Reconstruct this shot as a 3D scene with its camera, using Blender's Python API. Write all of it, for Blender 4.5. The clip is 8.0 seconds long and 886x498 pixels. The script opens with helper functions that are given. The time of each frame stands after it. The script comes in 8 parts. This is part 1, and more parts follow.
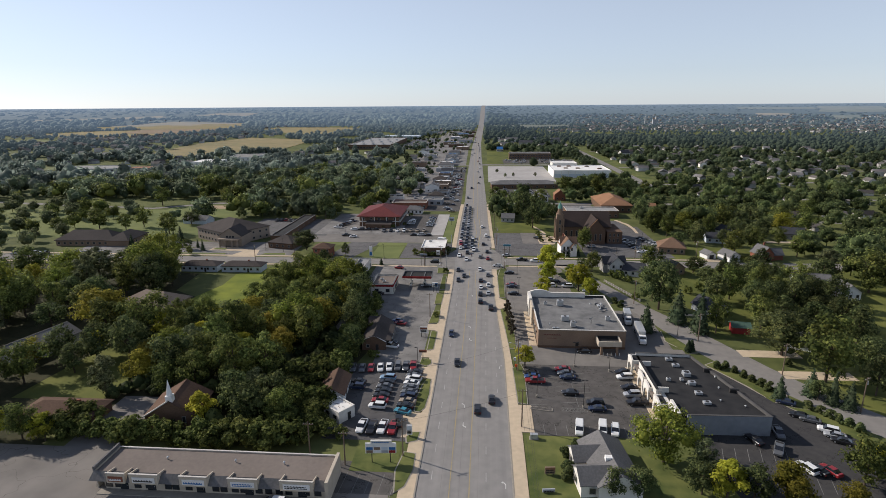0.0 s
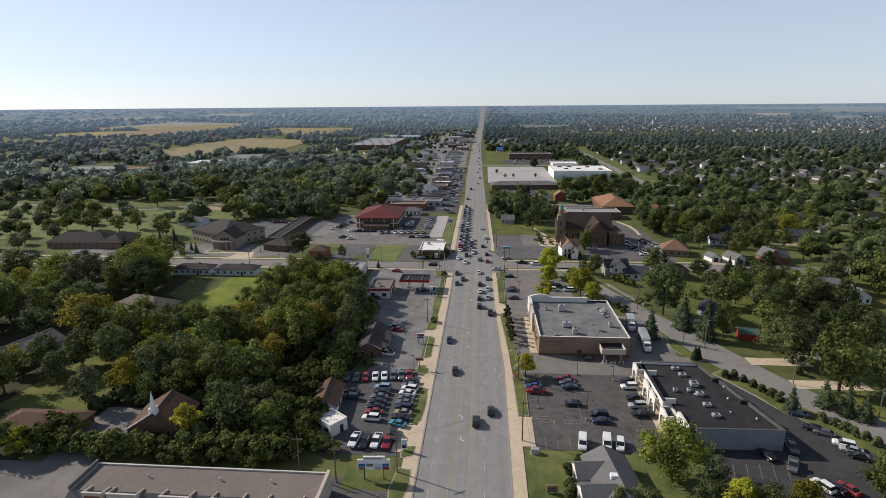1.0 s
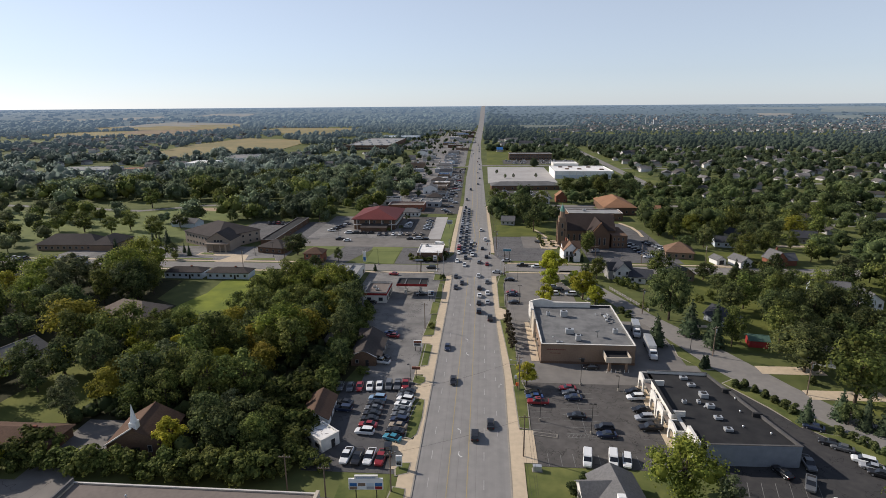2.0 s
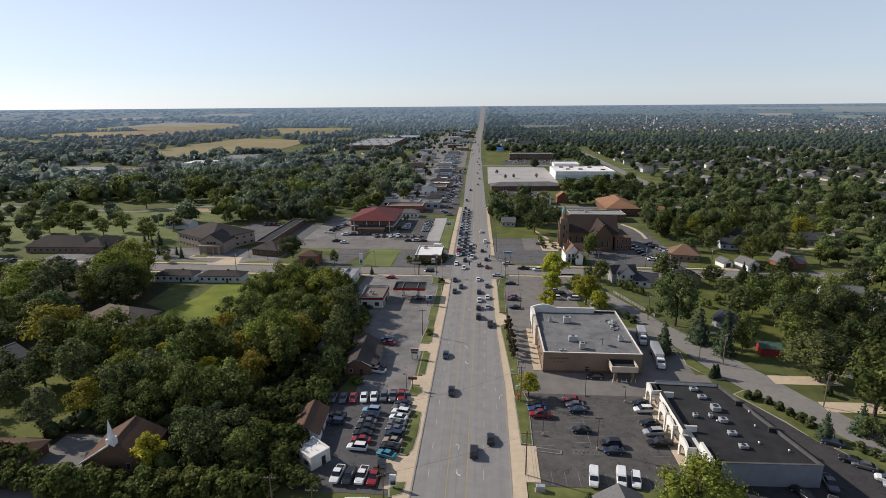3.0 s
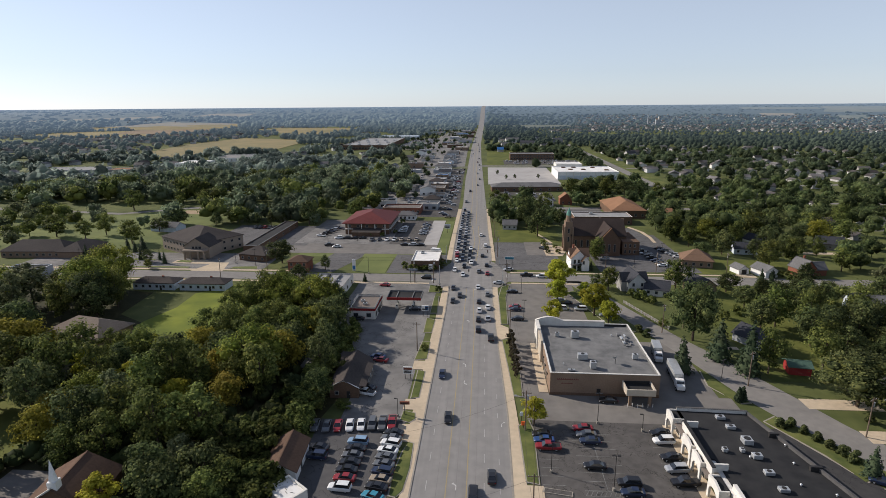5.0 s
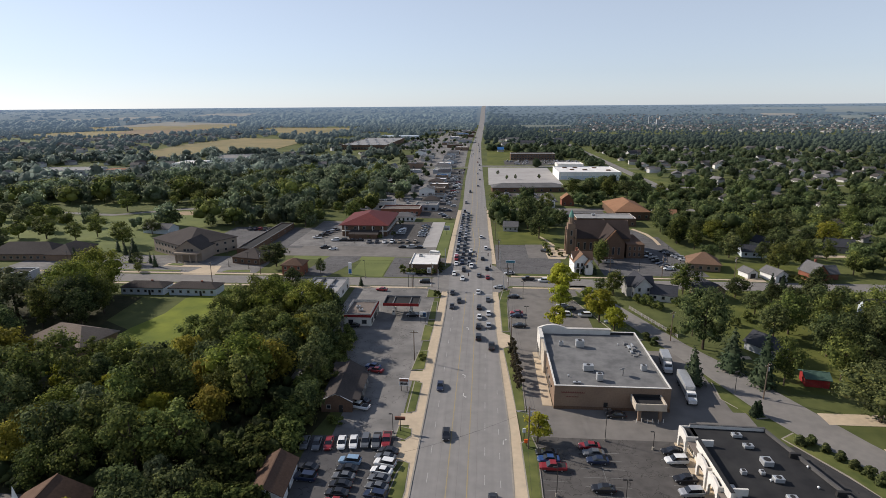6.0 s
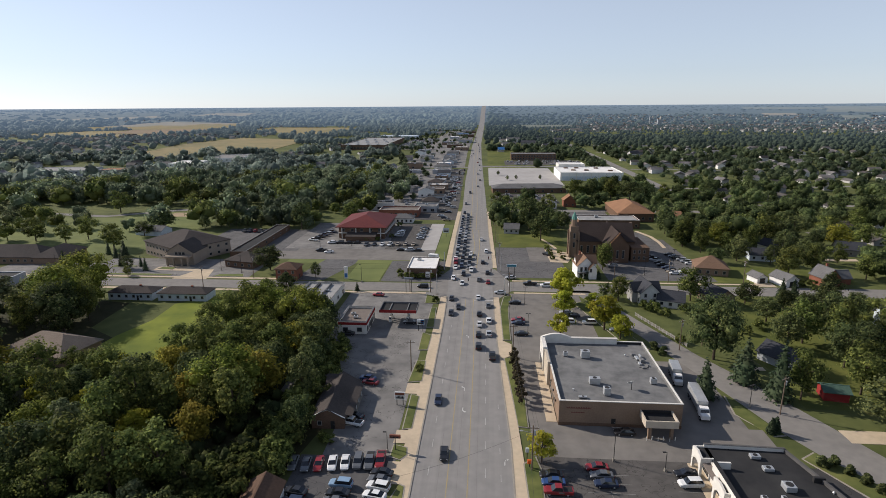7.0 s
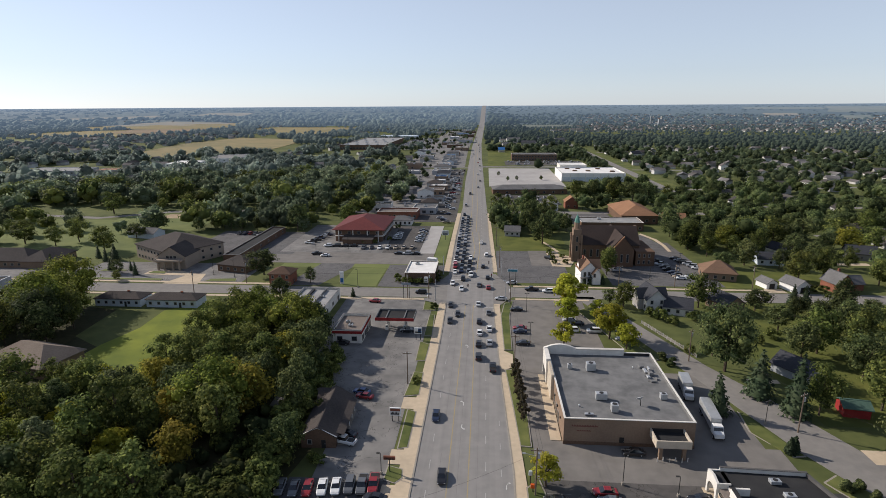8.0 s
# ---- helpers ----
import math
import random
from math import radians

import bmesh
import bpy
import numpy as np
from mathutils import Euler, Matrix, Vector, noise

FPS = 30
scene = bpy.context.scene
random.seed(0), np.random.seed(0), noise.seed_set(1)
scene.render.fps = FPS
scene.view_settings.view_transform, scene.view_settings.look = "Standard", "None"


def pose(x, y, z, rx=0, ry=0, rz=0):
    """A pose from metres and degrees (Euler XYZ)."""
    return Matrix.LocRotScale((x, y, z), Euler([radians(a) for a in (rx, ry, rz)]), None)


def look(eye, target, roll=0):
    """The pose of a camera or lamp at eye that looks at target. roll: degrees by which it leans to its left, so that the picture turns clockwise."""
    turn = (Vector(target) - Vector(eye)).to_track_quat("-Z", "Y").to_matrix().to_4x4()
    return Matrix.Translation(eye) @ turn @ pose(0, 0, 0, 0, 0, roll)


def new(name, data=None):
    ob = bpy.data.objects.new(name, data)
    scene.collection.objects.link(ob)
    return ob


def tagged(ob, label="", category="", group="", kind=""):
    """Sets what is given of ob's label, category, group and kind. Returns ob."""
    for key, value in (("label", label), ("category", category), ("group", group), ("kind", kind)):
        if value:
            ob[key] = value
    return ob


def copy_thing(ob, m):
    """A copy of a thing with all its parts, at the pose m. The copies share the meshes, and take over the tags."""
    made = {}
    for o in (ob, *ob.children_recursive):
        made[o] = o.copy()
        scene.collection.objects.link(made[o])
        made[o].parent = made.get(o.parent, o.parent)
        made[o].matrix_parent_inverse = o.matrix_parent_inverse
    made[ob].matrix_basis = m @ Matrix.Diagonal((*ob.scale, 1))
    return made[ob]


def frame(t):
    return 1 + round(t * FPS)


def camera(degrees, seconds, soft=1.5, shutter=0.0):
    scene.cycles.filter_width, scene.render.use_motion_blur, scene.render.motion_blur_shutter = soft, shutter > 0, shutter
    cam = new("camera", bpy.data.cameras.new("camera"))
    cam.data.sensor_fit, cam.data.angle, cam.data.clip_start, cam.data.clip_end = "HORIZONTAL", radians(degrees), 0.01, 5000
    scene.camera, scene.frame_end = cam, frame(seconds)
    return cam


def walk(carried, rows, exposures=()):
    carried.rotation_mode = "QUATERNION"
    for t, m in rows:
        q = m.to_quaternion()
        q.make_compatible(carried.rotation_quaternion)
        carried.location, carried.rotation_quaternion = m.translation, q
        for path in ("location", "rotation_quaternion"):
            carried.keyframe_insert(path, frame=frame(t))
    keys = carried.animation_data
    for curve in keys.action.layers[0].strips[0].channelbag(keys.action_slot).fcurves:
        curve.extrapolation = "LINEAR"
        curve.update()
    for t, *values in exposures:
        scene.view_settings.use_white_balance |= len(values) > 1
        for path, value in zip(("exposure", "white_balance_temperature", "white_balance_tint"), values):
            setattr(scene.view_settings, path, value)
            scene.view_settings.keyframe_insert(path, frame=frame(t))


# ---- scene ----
cam = camera(78.03, 8.0, soft=0.8)
PATH = [
    (0.0, look((4.756, -1.360, 76.837), (-2.676, 95.062, 51.391), -0.411)),
    (1.0, look((5.080, 4.920, 76.373), (-2.359, 101.357, 50.983), -0.432)),
    (2.0, look((5.267, 11.790, 75.701), (-2.181, 108.237, 50.355), -0.445)),
    (3.0, look((5.344, 19.116, 74.906), (-2.116, 115.571, 49.592), -0.452)),
    (4.0, look((5.336, 26.767, 74.074), (-2.138, 123.227, 48.781), -0.451)),
    (5.0, look((5.270, 34.611, 73.290), (-2.220, 131.071, 48.007), -0.443)),
    (6.0, look((5.174, 42.514, 72.640), (-2.335, 138.972, 47.355), -0.428)),
    (7.0, look((5.073, 50.344, 72.209), (-2.457, 146.797, 46.910), -0.405)),
    (8.0, look((4.994, 57.970, 72.083), (-2.558, 154.415, 46.758), -0.375)),
]
walk(cam, PATH)

# ---- light ----
SUN_FROM = Vector((-0.80, 0.32, 0.515)).normalized()
world = bpy.data.worlds.new("sky")
scene.world = world
world.use_nodes = True
sky = world.node_tree.nodes.new("ShaderNodeTexSky")
sky.sky_type, sky.sun_disc = "NISHITA", False
sky.sun_elevation, sky.sun_rotation = radians(31), radians(-68)
sky.altitude, sky.air_density, sky.dust_density, sky.ozone_density = 1000, 1.0, 0.5, 2.2
haze = world.node_tree.nodes.new("ShaderNodeHueSaturation")
haze.inputs["Saturation"].default_value = 0.6
tint = world.node_tree.nodes.new("ShaderNodeMix")
tint.data_type, tint.blend_type = "RGBA", "MULTIPLY"
tint.inputs["Factor"].default_value, tint.inputs["B"].default_value = 1.0, (0.93, 0.985, 1.12, 1)
world.node_tree.links.new(sky.outputs[0], haze.inputs["Color"])
world.node_tree.links.new(haze.outputs[0], tint.inputs["A"])
veil = world.node_tree.nodes.new("ShaderNodeMix")
veil.data_type = "RGBA"
veil.inputs["B"].default_value = (5.4, 6.0, 6.8, 1)
where, split, fade = [world.node_tree.nodes.new("ShaderNode" + k) for k in ("TexCoord", "SeparateXYZ", "MapRange")]
for name, value in (("From Min", 0.2), ("From Max", 0.6), ("To Min", 0.42), ("To Max", 0.0)):
    fade.inputs[name].default_value = value
world.node_tree.links.new(where.outputs["Generated"], split.inputs[0])
world.node_tree.links.new(split.outputs["Z"], fade.inputs["Value"])
world.node_tree.links.new(fade.outputs[0], veil.inputs["Factor"])
world.node_tree.links.new(tint.outputs["Result"], veil.inputs["A"])
world.node_tree.links.new(veil.outputs["Result"], world.node_tree.nodes["Background"].inputs[0])
world.node_tree.nodes["Background"].inputs[1].default_value = 0.116
sun = new("sun", bpy.data.lights.new("sun", "SUN"))
sun.data.energy, sun.data.angle, sun.data.color = 5.0, radians(0.5), (1.0, 0.915, 0.835)
sun.matrix_world = look(SUN_FROM * 100, (0, 0, 0))
scene.view_settings.exposure = 0.0


# ---- materials ----
def mat(name, c1, c2=None, scale=1.0, big=0.06, rough=0.9, metal=0.0, bump=0.0, rand=0.0, local=False, cracks=0.0, spec=0.08, streak=0.0):
    """Two colours mixed by noise at two scales; cracks darkens thin wandering seams; rand varies from object to object."""
    m = bpy.data.materials.new(name)
    m.use_nodes = True
    nt = m.node_tree
    b = nt.nodes["Principled BSDF"]
    b.inputs["Roughness"].default_value, b.inputs["Metallic"].default_value = rough, metal
    b.inputs["Specular IOR Level"].default_value = spec
    c2 = c2 or tuple(v * 0.8 for v in c1)
    if local:
        co = nt.nodes.new("ShaderNodeTexCoord").outputs["Object"]
    else:
        co = nt.nodes.new("ShaderNodeNewGeometry").outputs["Position"]
    fine, wide = nt.nodes.new("ShaderNodeTexNoise"), nt.nodes.new("ShaderNodeTexNoise")
    for n, sc, de in ((fine, scale, 5), (wide, scale * big, 4)):
        n.inputs["Scale"].default_value, n.inputs["Detail"].default_value = sc, de
        nt.links.new(co, n.inputs["Vector"])
    if streak:
        drawn = nt.nodes.new("ShaderNodeVectorMath")
        drawn.operation = "MULTIPLY"
        drawn.inputs[1].default_value = (1, 0.012, 1)
        nt.links.new(co, drawn.inputs[0])
        nt.links.new(drawn.outputs[0], wide.inputs["Vector"])
        wide.inputs["Scale"].default_value = streak
    add = nt.nodes.new("ShaderNodeMath")
    add.operation = "ADD"
    nt.links.new(fine.outputs[0], add.inputs[0])
    nt.links.new(wide.outputs[0], add.inputs[1])
    ran = nt.nodes.new("ShaderNodeMapRange")
    ran.inputs["From Min"].default_value, ran.inputs["From Max"].default_value = 0.72, 1.28
    nt.links.new(add.outputs[0], ran.inputs["Value"])
    mix = nt.nodes.new("ShaderNodeMix")
    mix.data_type = "RGBA"
    mix.inputs["A"].default_value, mix.inputs["B"].default_value = (*c1, 1), (*c2, 1)
    nt.links.new(ran.outputs[0], mix.inputs["Factor"])
    col = mix.outputs["Result"]
    if cracks:
        vor = nt.nodes.new("ShaderNodeTexVoronoi")
        vor.feature = "DISTANCE_TO_EDGE"
        vor.inputs["Scale"].default_value = cracks
        warp = nt.nodes.new("ShaderNodeVectorMath")
        warp.operation = "ADD"
        wob = nt.nodes.new("ShaderNodeTexNoise")
        wob.inputs["Scale"].default_value = cracks * 3
        nt.links.new(co, wob.inputs["Vector"])
        sc3 = nt.nodes.new("ShaderNodeVectorMath")
        sc3.operation = "SCALE"
        sc3.inputs["Scale"].default_value = 1.2 / cracks
        nt.links.new(wob.outputs["Color"], sc3.inputs[0])
        nt.links.new(co, warp.inputs[0])
        nt.links.new(sc3.outputs[0], warp.inputs[1])
        nt.links.new(warp.outputs[0], vor.inputs["Vector"])
        edge = nt.nodes.new("ShaderNodeMapRange")
        edge.inputs["From Max"].default_value = 0.13 * cracks
        edge.inputs["To Min"].default_value, edge.inputs["To Max"].default_value = 0.45, 1.0
        nt.links.new(vor.outputs["Distance"], edge.inputs["Value"])
        mul = nt.nodes.new("ShaderNodeMix")
        mul.data_type, mul.blend_type = "RGBA", "MULTIPLY"
        mul.inputs["Factor"].default_value = 1.0
        nt.links.new(col, mul.inputs["A"])
        nt.links.new(edge.outputs[0], mul.inputs["B"])
        col = mul.outputs["Result"]
    if rand:
        info = nt.nodes.new("ShaderNodeObjectInfo")
        val = nt.nodes.new("ShaderNodeMapRange")
        val.inputs["To Min"].default_value, val.inputs["To Max"].default_value = 1 - rand, 1 + rand
        nt.links.new(info.outputs["Random"], val.inputs["Value"])
        hsv = nt.nodes.new("ShaderNodeHueSaturation")
        nt.links.new(val.outputs[0], hsv.inputs["Value"])
        nt.links.new(col, hsv.inputs["Color"])
        col = hsv.outputs["Color"]
    nt.links.new(col, b.inputs["Base Color"])
    if bump:
        bp = nt.nodes.new("ShaderNodeBump")
        bp.inputs["Strength"].default_value, bp.inputs["Distance"].default_value = 0.6, bump
        nt.links.new(fine.outputs[0], bp.inputs["Height"])
        nt.links.new(bp.outputs[0], b.inputs["Normal"])
    return m


def leaf_mat(name, dark, mid, light, glow=0.3, spread=0.35, sheen=0.03):
    """Leaves: colour by leaf (island) and by tree (object), some light passes through."""
    m = bpy.data.materials.new(name)
    m.use_nodes = True
    nt = m.node_tree
    b = nt.nodes["Principled BSDF"]
    b.inputs["Roughness"].default_value, b.inputs["Specular IOR Level"].default_value = 0.6, sheen
    geo, info = nt.nodes.new("ShaderNodeNewGeometry"), nt.nodes.new("ShaderNodeObjectInfo")
    ramp = nt.nodes.new("ShaderNodeValToRGB")
    ramp.color_ramp.elements[0].color, ramp.color_ramp.elements[1].color = (*dark, 1), (*light, 1)
    e = ramp.color_ramp.elements.new(0.55)
    e.color = (*mid, 1)
    nt.links.new(geo.outputs["Random Per Island"], ramp.inputs["Fac"])
    wide = nt.nodes.new("ShaderNodeTexNoise")
    wide.inputs["Scale"].default_value = 0.035
    nt.links.new(geo.outputs["Position"], wide.inputs["Vector"])
    hsv = nt.nodes.new("ShaderNodeHueSaturation")
    hue, val = nt.nodes.new("ShaderNodeMapRange"), nt.nodes.new("ShaderNodeMapRange")
    hue.inputs["To Min"].default_value, hue.inputs["To Max"].default_value = 0.474, 0.522
    val.inputs["From Min"].default_value, val.inputs["From Max"].default_value = 0.3, 0.7
    val.inputs["To Min"].default_value, val.inputs["To Max"].default_value = 1 - spread, 1 + spread
    cell = nt.nodes.new("ShaderNodeTexVoronoi")
    cell.inputs["Scale"].default_value = 0.11
    nt.links.new(geo.outputs["Position"], cell.inputs["Vector"])
    split = nt.nodes.new("ShaderNodeSeparateColor")
    nt.links.new(cell.outputs["Color"], split.inputs[0])
    both = nt.nodes.new("ShaderNodeMath")
    both.operation = "MULTIPLY_ADD"
    both.inputs[1].default_value, both.inputs[2].default_value = 0.3, -0.15
    nt.links.new(split.outputs[1], both.inputs[0])
    plus = nt.nodes.new("ShaderNodeMath")
    plus.operation = "ADD"
    nt.links.new(wide.outputs[0], plus.inputs[0])
    nt.links.new(both.outputs[0], plus.inputs[1])
    avg = nt.nodes.new("ShaderNodeMath")
    avg.operation = "MULTIPLY_ADD"
    avg.inputs[1].default_value = 0.5
    half = nt.nodes.new("ShaderNodeMath")
    half.operation = "MULTIPLY"
    half.inputs[1].default_value = 0.5
    nt.links.new(info.outputs["Random"], half.inputs[0])
    nt.links.new(split.outputs[0], avg.inputs[0])
    nt.links.new(half.outputs[0], avg.inputs[2])
    nt.links.new(avg.outputs[0], hue.inputs["Value"])
    nt.links.new(plus.outputs[0], val.inputs["Value"])
    nt.links.new(hue.outputs[0], hsv.inputs["Hue"])
    nt.links.new(val.outputs[0], hsv.inputs["Value"])
    nt.links.new(ramp.outputs[0], hsv.inputs["Color"])
    nt.links.new(hsv.outputs[0], b.inputs["Base Color"])
    tr, mx = nt.nodes.new("ShaderNodeBsdfTranslucent"), nt.nodes.new("ShaderNodeMixShader")
    nt.links.new(hsv.outputs[0], tr.inputs["Color"])
    mx.inputs[0].default_value = glow
    nt.links.new(b.outputs[0], mx.inputs[1])
    nt.links.new(tr.outputs[0], mx.inputs[2])
    nt.links.new(mx.outputs[0], nt.nodes["Material Output"].inputs["Surface"])
    return m


GRASS = mat("grass", (0.132, 0.142, 0.050), (0.066, 0.080, 0.029), 0.16, 0.12, bump=0.05)
# LAWN lowered to stand for tree shade; PARKL kept lighter for open lawns.
LAWN = mat("mown_lawn", (0.155, 0.160, 0.044), (0.074, 0.090, 0.026), 0.12, 0.15, bump=0.04)
MEADOW = mat("lush_meadow", (0.225, 0.248, 0.040), (0.105, 0.135, 0.028), 0.12, 0.15, bump=0.05)
PARKL = mat("sunny_park_lawn", (0.178, 0.198, 0.070), (0.104, 0.126, 0.046), 0.07, 0.15, bump=0.04)
VERGE = mat("verge_grass", (0.160, 0.166, 0.055), (0.062, 0.084, 0.027), 0.28, 0.2, bump=0.05)
ROADM = mat("road_concrete", (0.272, 0.258, 0.240), (0.215, 0.205, 0.192), 0.35, 0.12, streak=0.55)
WALKM = mat("walk_concrete", (0.560, 0.450, 0.315), (0.450, 0.365, 0.260), 0.8, 0.15)
CURBM = mat("kerb_concrete", (0.330, 0.300, 0.250), (0.255, 0.230, 0.195), 1.2, 0.2)
TARMAC = mat("dark_tarmac", (0.046, 0.045, 0.046), (0.068, 0.065, 0.062), 0.6, 0.12, cracks=0.12)
DEALT = mat("dealer_tarmac", (0.082, 0.080, 0.081), (0.112, 0.107, 0.103), 0.6, 0.12, cracks=0.1)
CRACKT = mat("cracked_tarmac", (0.225, 0.205, 0.182), (0.150, 0.138, 0.124), 0.14, 0.25, cracks=0.05)
BLEACH = mat("bleached_tarmac", (0.415, 0.392, 0.366), (0.330, 0.312, 0.290), 0.2, 0.2)
OLDTAR = mat("worn_tarmac", (0.120, 0.111, 0.102), (0.075, 0.070, 0.065), 0.5, 0.15, cracks=0.16)
FORECOURT = mat("stained_pale_tarmac", (0.245, 0.232, 0.214), (0.145, 0.139, 0.130), 0.22, 0.25, cracks=0.1)
MIDTAR = mat("greyed_dark_tarmac", (0.150, 0.144, 0.140), (0.105, 0.101, 0.098), 0.4, 0.2, cracks=0.14)
GREYTAR = mat("grey_tarmac", (0.215, 0.198, 0.176), (0.150, 0.139, 0.126), 0.3, 0.2)
STREETM = mat("street_tarmac", (0.245, 0.228, 0.205), (0.190, 0.178, 0.163), 0.5, 0.12)
SOIL = mat("bare_soil", (0.160, 0.115, 0.070), (0.110, 0.085, 0.050), 0.8, 0.15, bump=0.05)
PAINTW = mat("white_line_paint", (0.62, 0.61, 0.57), (0.40, 0.39, 0.37), 3.0, 0.1)
PAINTD = mat("worn_dash_paint", (0.44, 0.43, 0.40), (0.30, 0.29, 0.27), 3.0, 0.1)
PAINTF = mat("faded_bay_paint", (0.24, 0.235, 0.22), (0.12, 0.118, 0.11), 2.0, 0.1)
PAINTY = mat("yellow_line_paint", (0.38, 0.30, 0.15), (0.28, 0.245, 0.17), 3.0, 0.1)
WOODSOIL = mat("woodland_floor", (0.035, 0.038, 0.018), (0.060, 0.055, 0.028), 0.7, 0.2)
FIELDY = mat("ripe_crop", (0.285, 0.228, 0.118), (0.195, 0.174, 0.092), 0.05, 0.15)
FIELDB = mat("harvested_field", (0.270, 0.195, 0.135), (0.205, 0.165, 0.112), 0.03, 0.2)
FIELDG = mat("green_field", (0.185, 0.190, 0.090), (0.110, 0.130, 0.052), 0.04, 0.2)
CREAM = mat("cream_stucco", (0.520, 0.455, 0.360), (0.440, 0.380, 0.300), 1.0, 0.2, bump=0.01)
WHITEP = mat("white_paint", (0.780, 0.770, 0.740), (0.680, 0.670, 0.640), 1.0, 0.15)
OFFW = mat("offwhite_stucco", (0.700, 0.670, 0.610), (0.600, 0.570, 0.510), 0.9, 0.2)
TANB = mat("tan_brick", (0.260, 0.185, 0.130), (0.200, 0.140, 0.100), 2.5, 0.08, bump=0.01)
REDB = mat("red_brick", (0.270, 0.110, 0.070), (0.190, 0.080, 0.055), 2.5, 0.08, bump=0.01)
DARKB = mat("brown_brick", (0.170, 0.105, 0.070), (0.115, 0.075, 0.052), 2.5, 0.08, bump=0.01)
GREYW = mat("grey_block", (0.400, 0.410, 0.420), (0.320, 0.330, 0.340), 0.8, 0.2)
SLATEW = mat("slate_blue_block", (0.270, 0.290, 0.315), (0.215, 0.232, 0.255), 0.8, 0.2)
BLUEW = mat("pale_blue_siding", (0.560, 0.610, 0.650), (0.470, 0.520, 0.560), 1.0, 0.2)
RANDW = mat("house_siding", (0.520, 0.505, 0.475), (0.400, 0.385, 0.355), 0.8, 0.1, rand=0.5)
ROOFG = mat("grey_membrane", (0.205, 0.202, 0.194), (0.125, 0.124, 0.121), 0.45, 0.25)
CLINICB = mat("buff_brick", (0.345, 0.285, 0.225), (0.280, 0.230, 0.182), 2.5, 0.08, bump=0.01)
INFIELD = mat("pale_infield_soil", (0.400, 0.300, 0.190), (0.300, 0.225, 0.145), 0.6, 0.15)
ROOFK = mat("black_membrane", (0.024, 0.024, 0.025), (0.044, 0.043, 0.042), 0.35, 0.2, rough=0.85, spec=0.12)
ROOFT = mat("gravel_roof", (0.205, 0.172, 0.148), (0.160, 0.136, 0.118), 1.2, 0.08, bump=0.02)
ROOFW = mat("white_membrane", (0.800, 0.780, 0.740), (0.650, 0.625, 0.580), 0.35, 0.3)
SHGREY = mat("grey_shingles", (0.175, 0.170, 0.165), (0.115, 0.112, 0.110), 2.2, 0.06, bump=0.02)
SHDARK = mat("dark_shingles", (0.085, 0.072, 0.065), (0.055, 0.048, 0.044), 2.2, 0.06, bump=0.02)
SHBRWN = mat("brown_shingles", (0.135, 0.085, 0.060), (0.090, 0.058, 0.042), 2.2, 0.06, bump=0.02)
SHTAN = mat("weathered_tan_shingles", (0.235, 0.190, 0.150), (0.175, 0.140, 0.112), 2.0, 0.06, bump=0.02)
SHUMBER = mat("umber_shingles", (0.064, 0.048, 0.042), (0.044, 0.034, 0.030), 2.2, 0.06, bump=0.02)
SHRUST = mat("rust_brown_shingles", (0.225, 0.140, 0.092), (0.165, 0.104, 0.070), 2.0, 0.06, bump=0.02)
SHSLATE = mat("slate_shingles", (0.066, 0.068, 0.076), (0.046, 0.047, 0.053), 2.2, 0.06, bump=0.02)
SHORNG = mat("orange_shingles", (0.300, 0.165, 0.095), (0.220, 0.120, 0.070), 2.0, 0.06, bump=0.02)
SHRED = mat("red_metal_roof", (0.150, 0.042, 0.038), (0.115, 0.034, 0.031), 0.8, 0.1, rough=0.6)
SHGRN = mat("green_shingles", (0.100, 0.160, 0.125), (0.070, 0.120, 0.095), 2.0, 0.1)
SHRAND = mat("house_shingles", (0.115, 0.104, 0.098), (0.072, 0.066, 0.062), 2.0, 0.06, rand=0.45)
RANDROOF = mat("store_membrane", (0.330, 0.320, 0.300), (0.240, 0.235, 0.225), 0.3, 0.2, rand=0.6)
ROOFL = mat("pale_patched_membrane", (0.330, 0.325, 0.315), (0.235, 0.232, 0.225), 0.25, 0.3)
REDD = mat("dark_red_paint", (0.300, 0.036, 0.034), (0.230, 0.030, 0.028), 0.8, 0.2)
MAROON = mat("dark_maroon_paint", (0.175, 0.072, 0.060), (0.145, 0.060, 0.050), 1.0, 0.2)
REDP = mat("red_paint", (0.500, 0.040, 0.035), (0.400, 0.035, 0.030), 1.0, 0.2, rough=0.5)
BLUEP = mat("blue_paint", (0.050, 0.160, 0.360), (0.045, 0.130, 0.300), 1.0, 0.2, rough=0.5)
GREENCOP = mat("weathered_copper", (0.150, 0.300, 0.240), (0.110, 0.230, 0.190), 1.0, 0.2)
METAL = mat("galvanised_metal", (0.520, 0.530, 0.530), (0.420, 0.430, 0.430), 1.5, 0.2, rough=0.45, metal=0.5)
DARKM = mat("dark_metal", (0.055, 0.052, 0.050), (0.040, 0.038, 0.037), 1.5, 0.2, rough=0.5, metal=0.3)
POLEW = mat("weathered_pole_wood", (0.200, 0.150, 0.110), (0.140, 0.105, 0.080), 3.0, 0.2)
COPED = mat("weathered_dark_coping", (0.115, 0.110, 0.105), (0.080, 0.077, 0.074), 0.8, 0.2)
COPEG = mat("grey_metal_coping", (0.200, 0.198, 0.195), (0.150, 0.150, 0.150), 1.0, 0.2)
TRIM = mat("stone_coping", (0.560, 0.530, 0.480), (0.460, 0.430, 0.390), 1.0, 0.2)
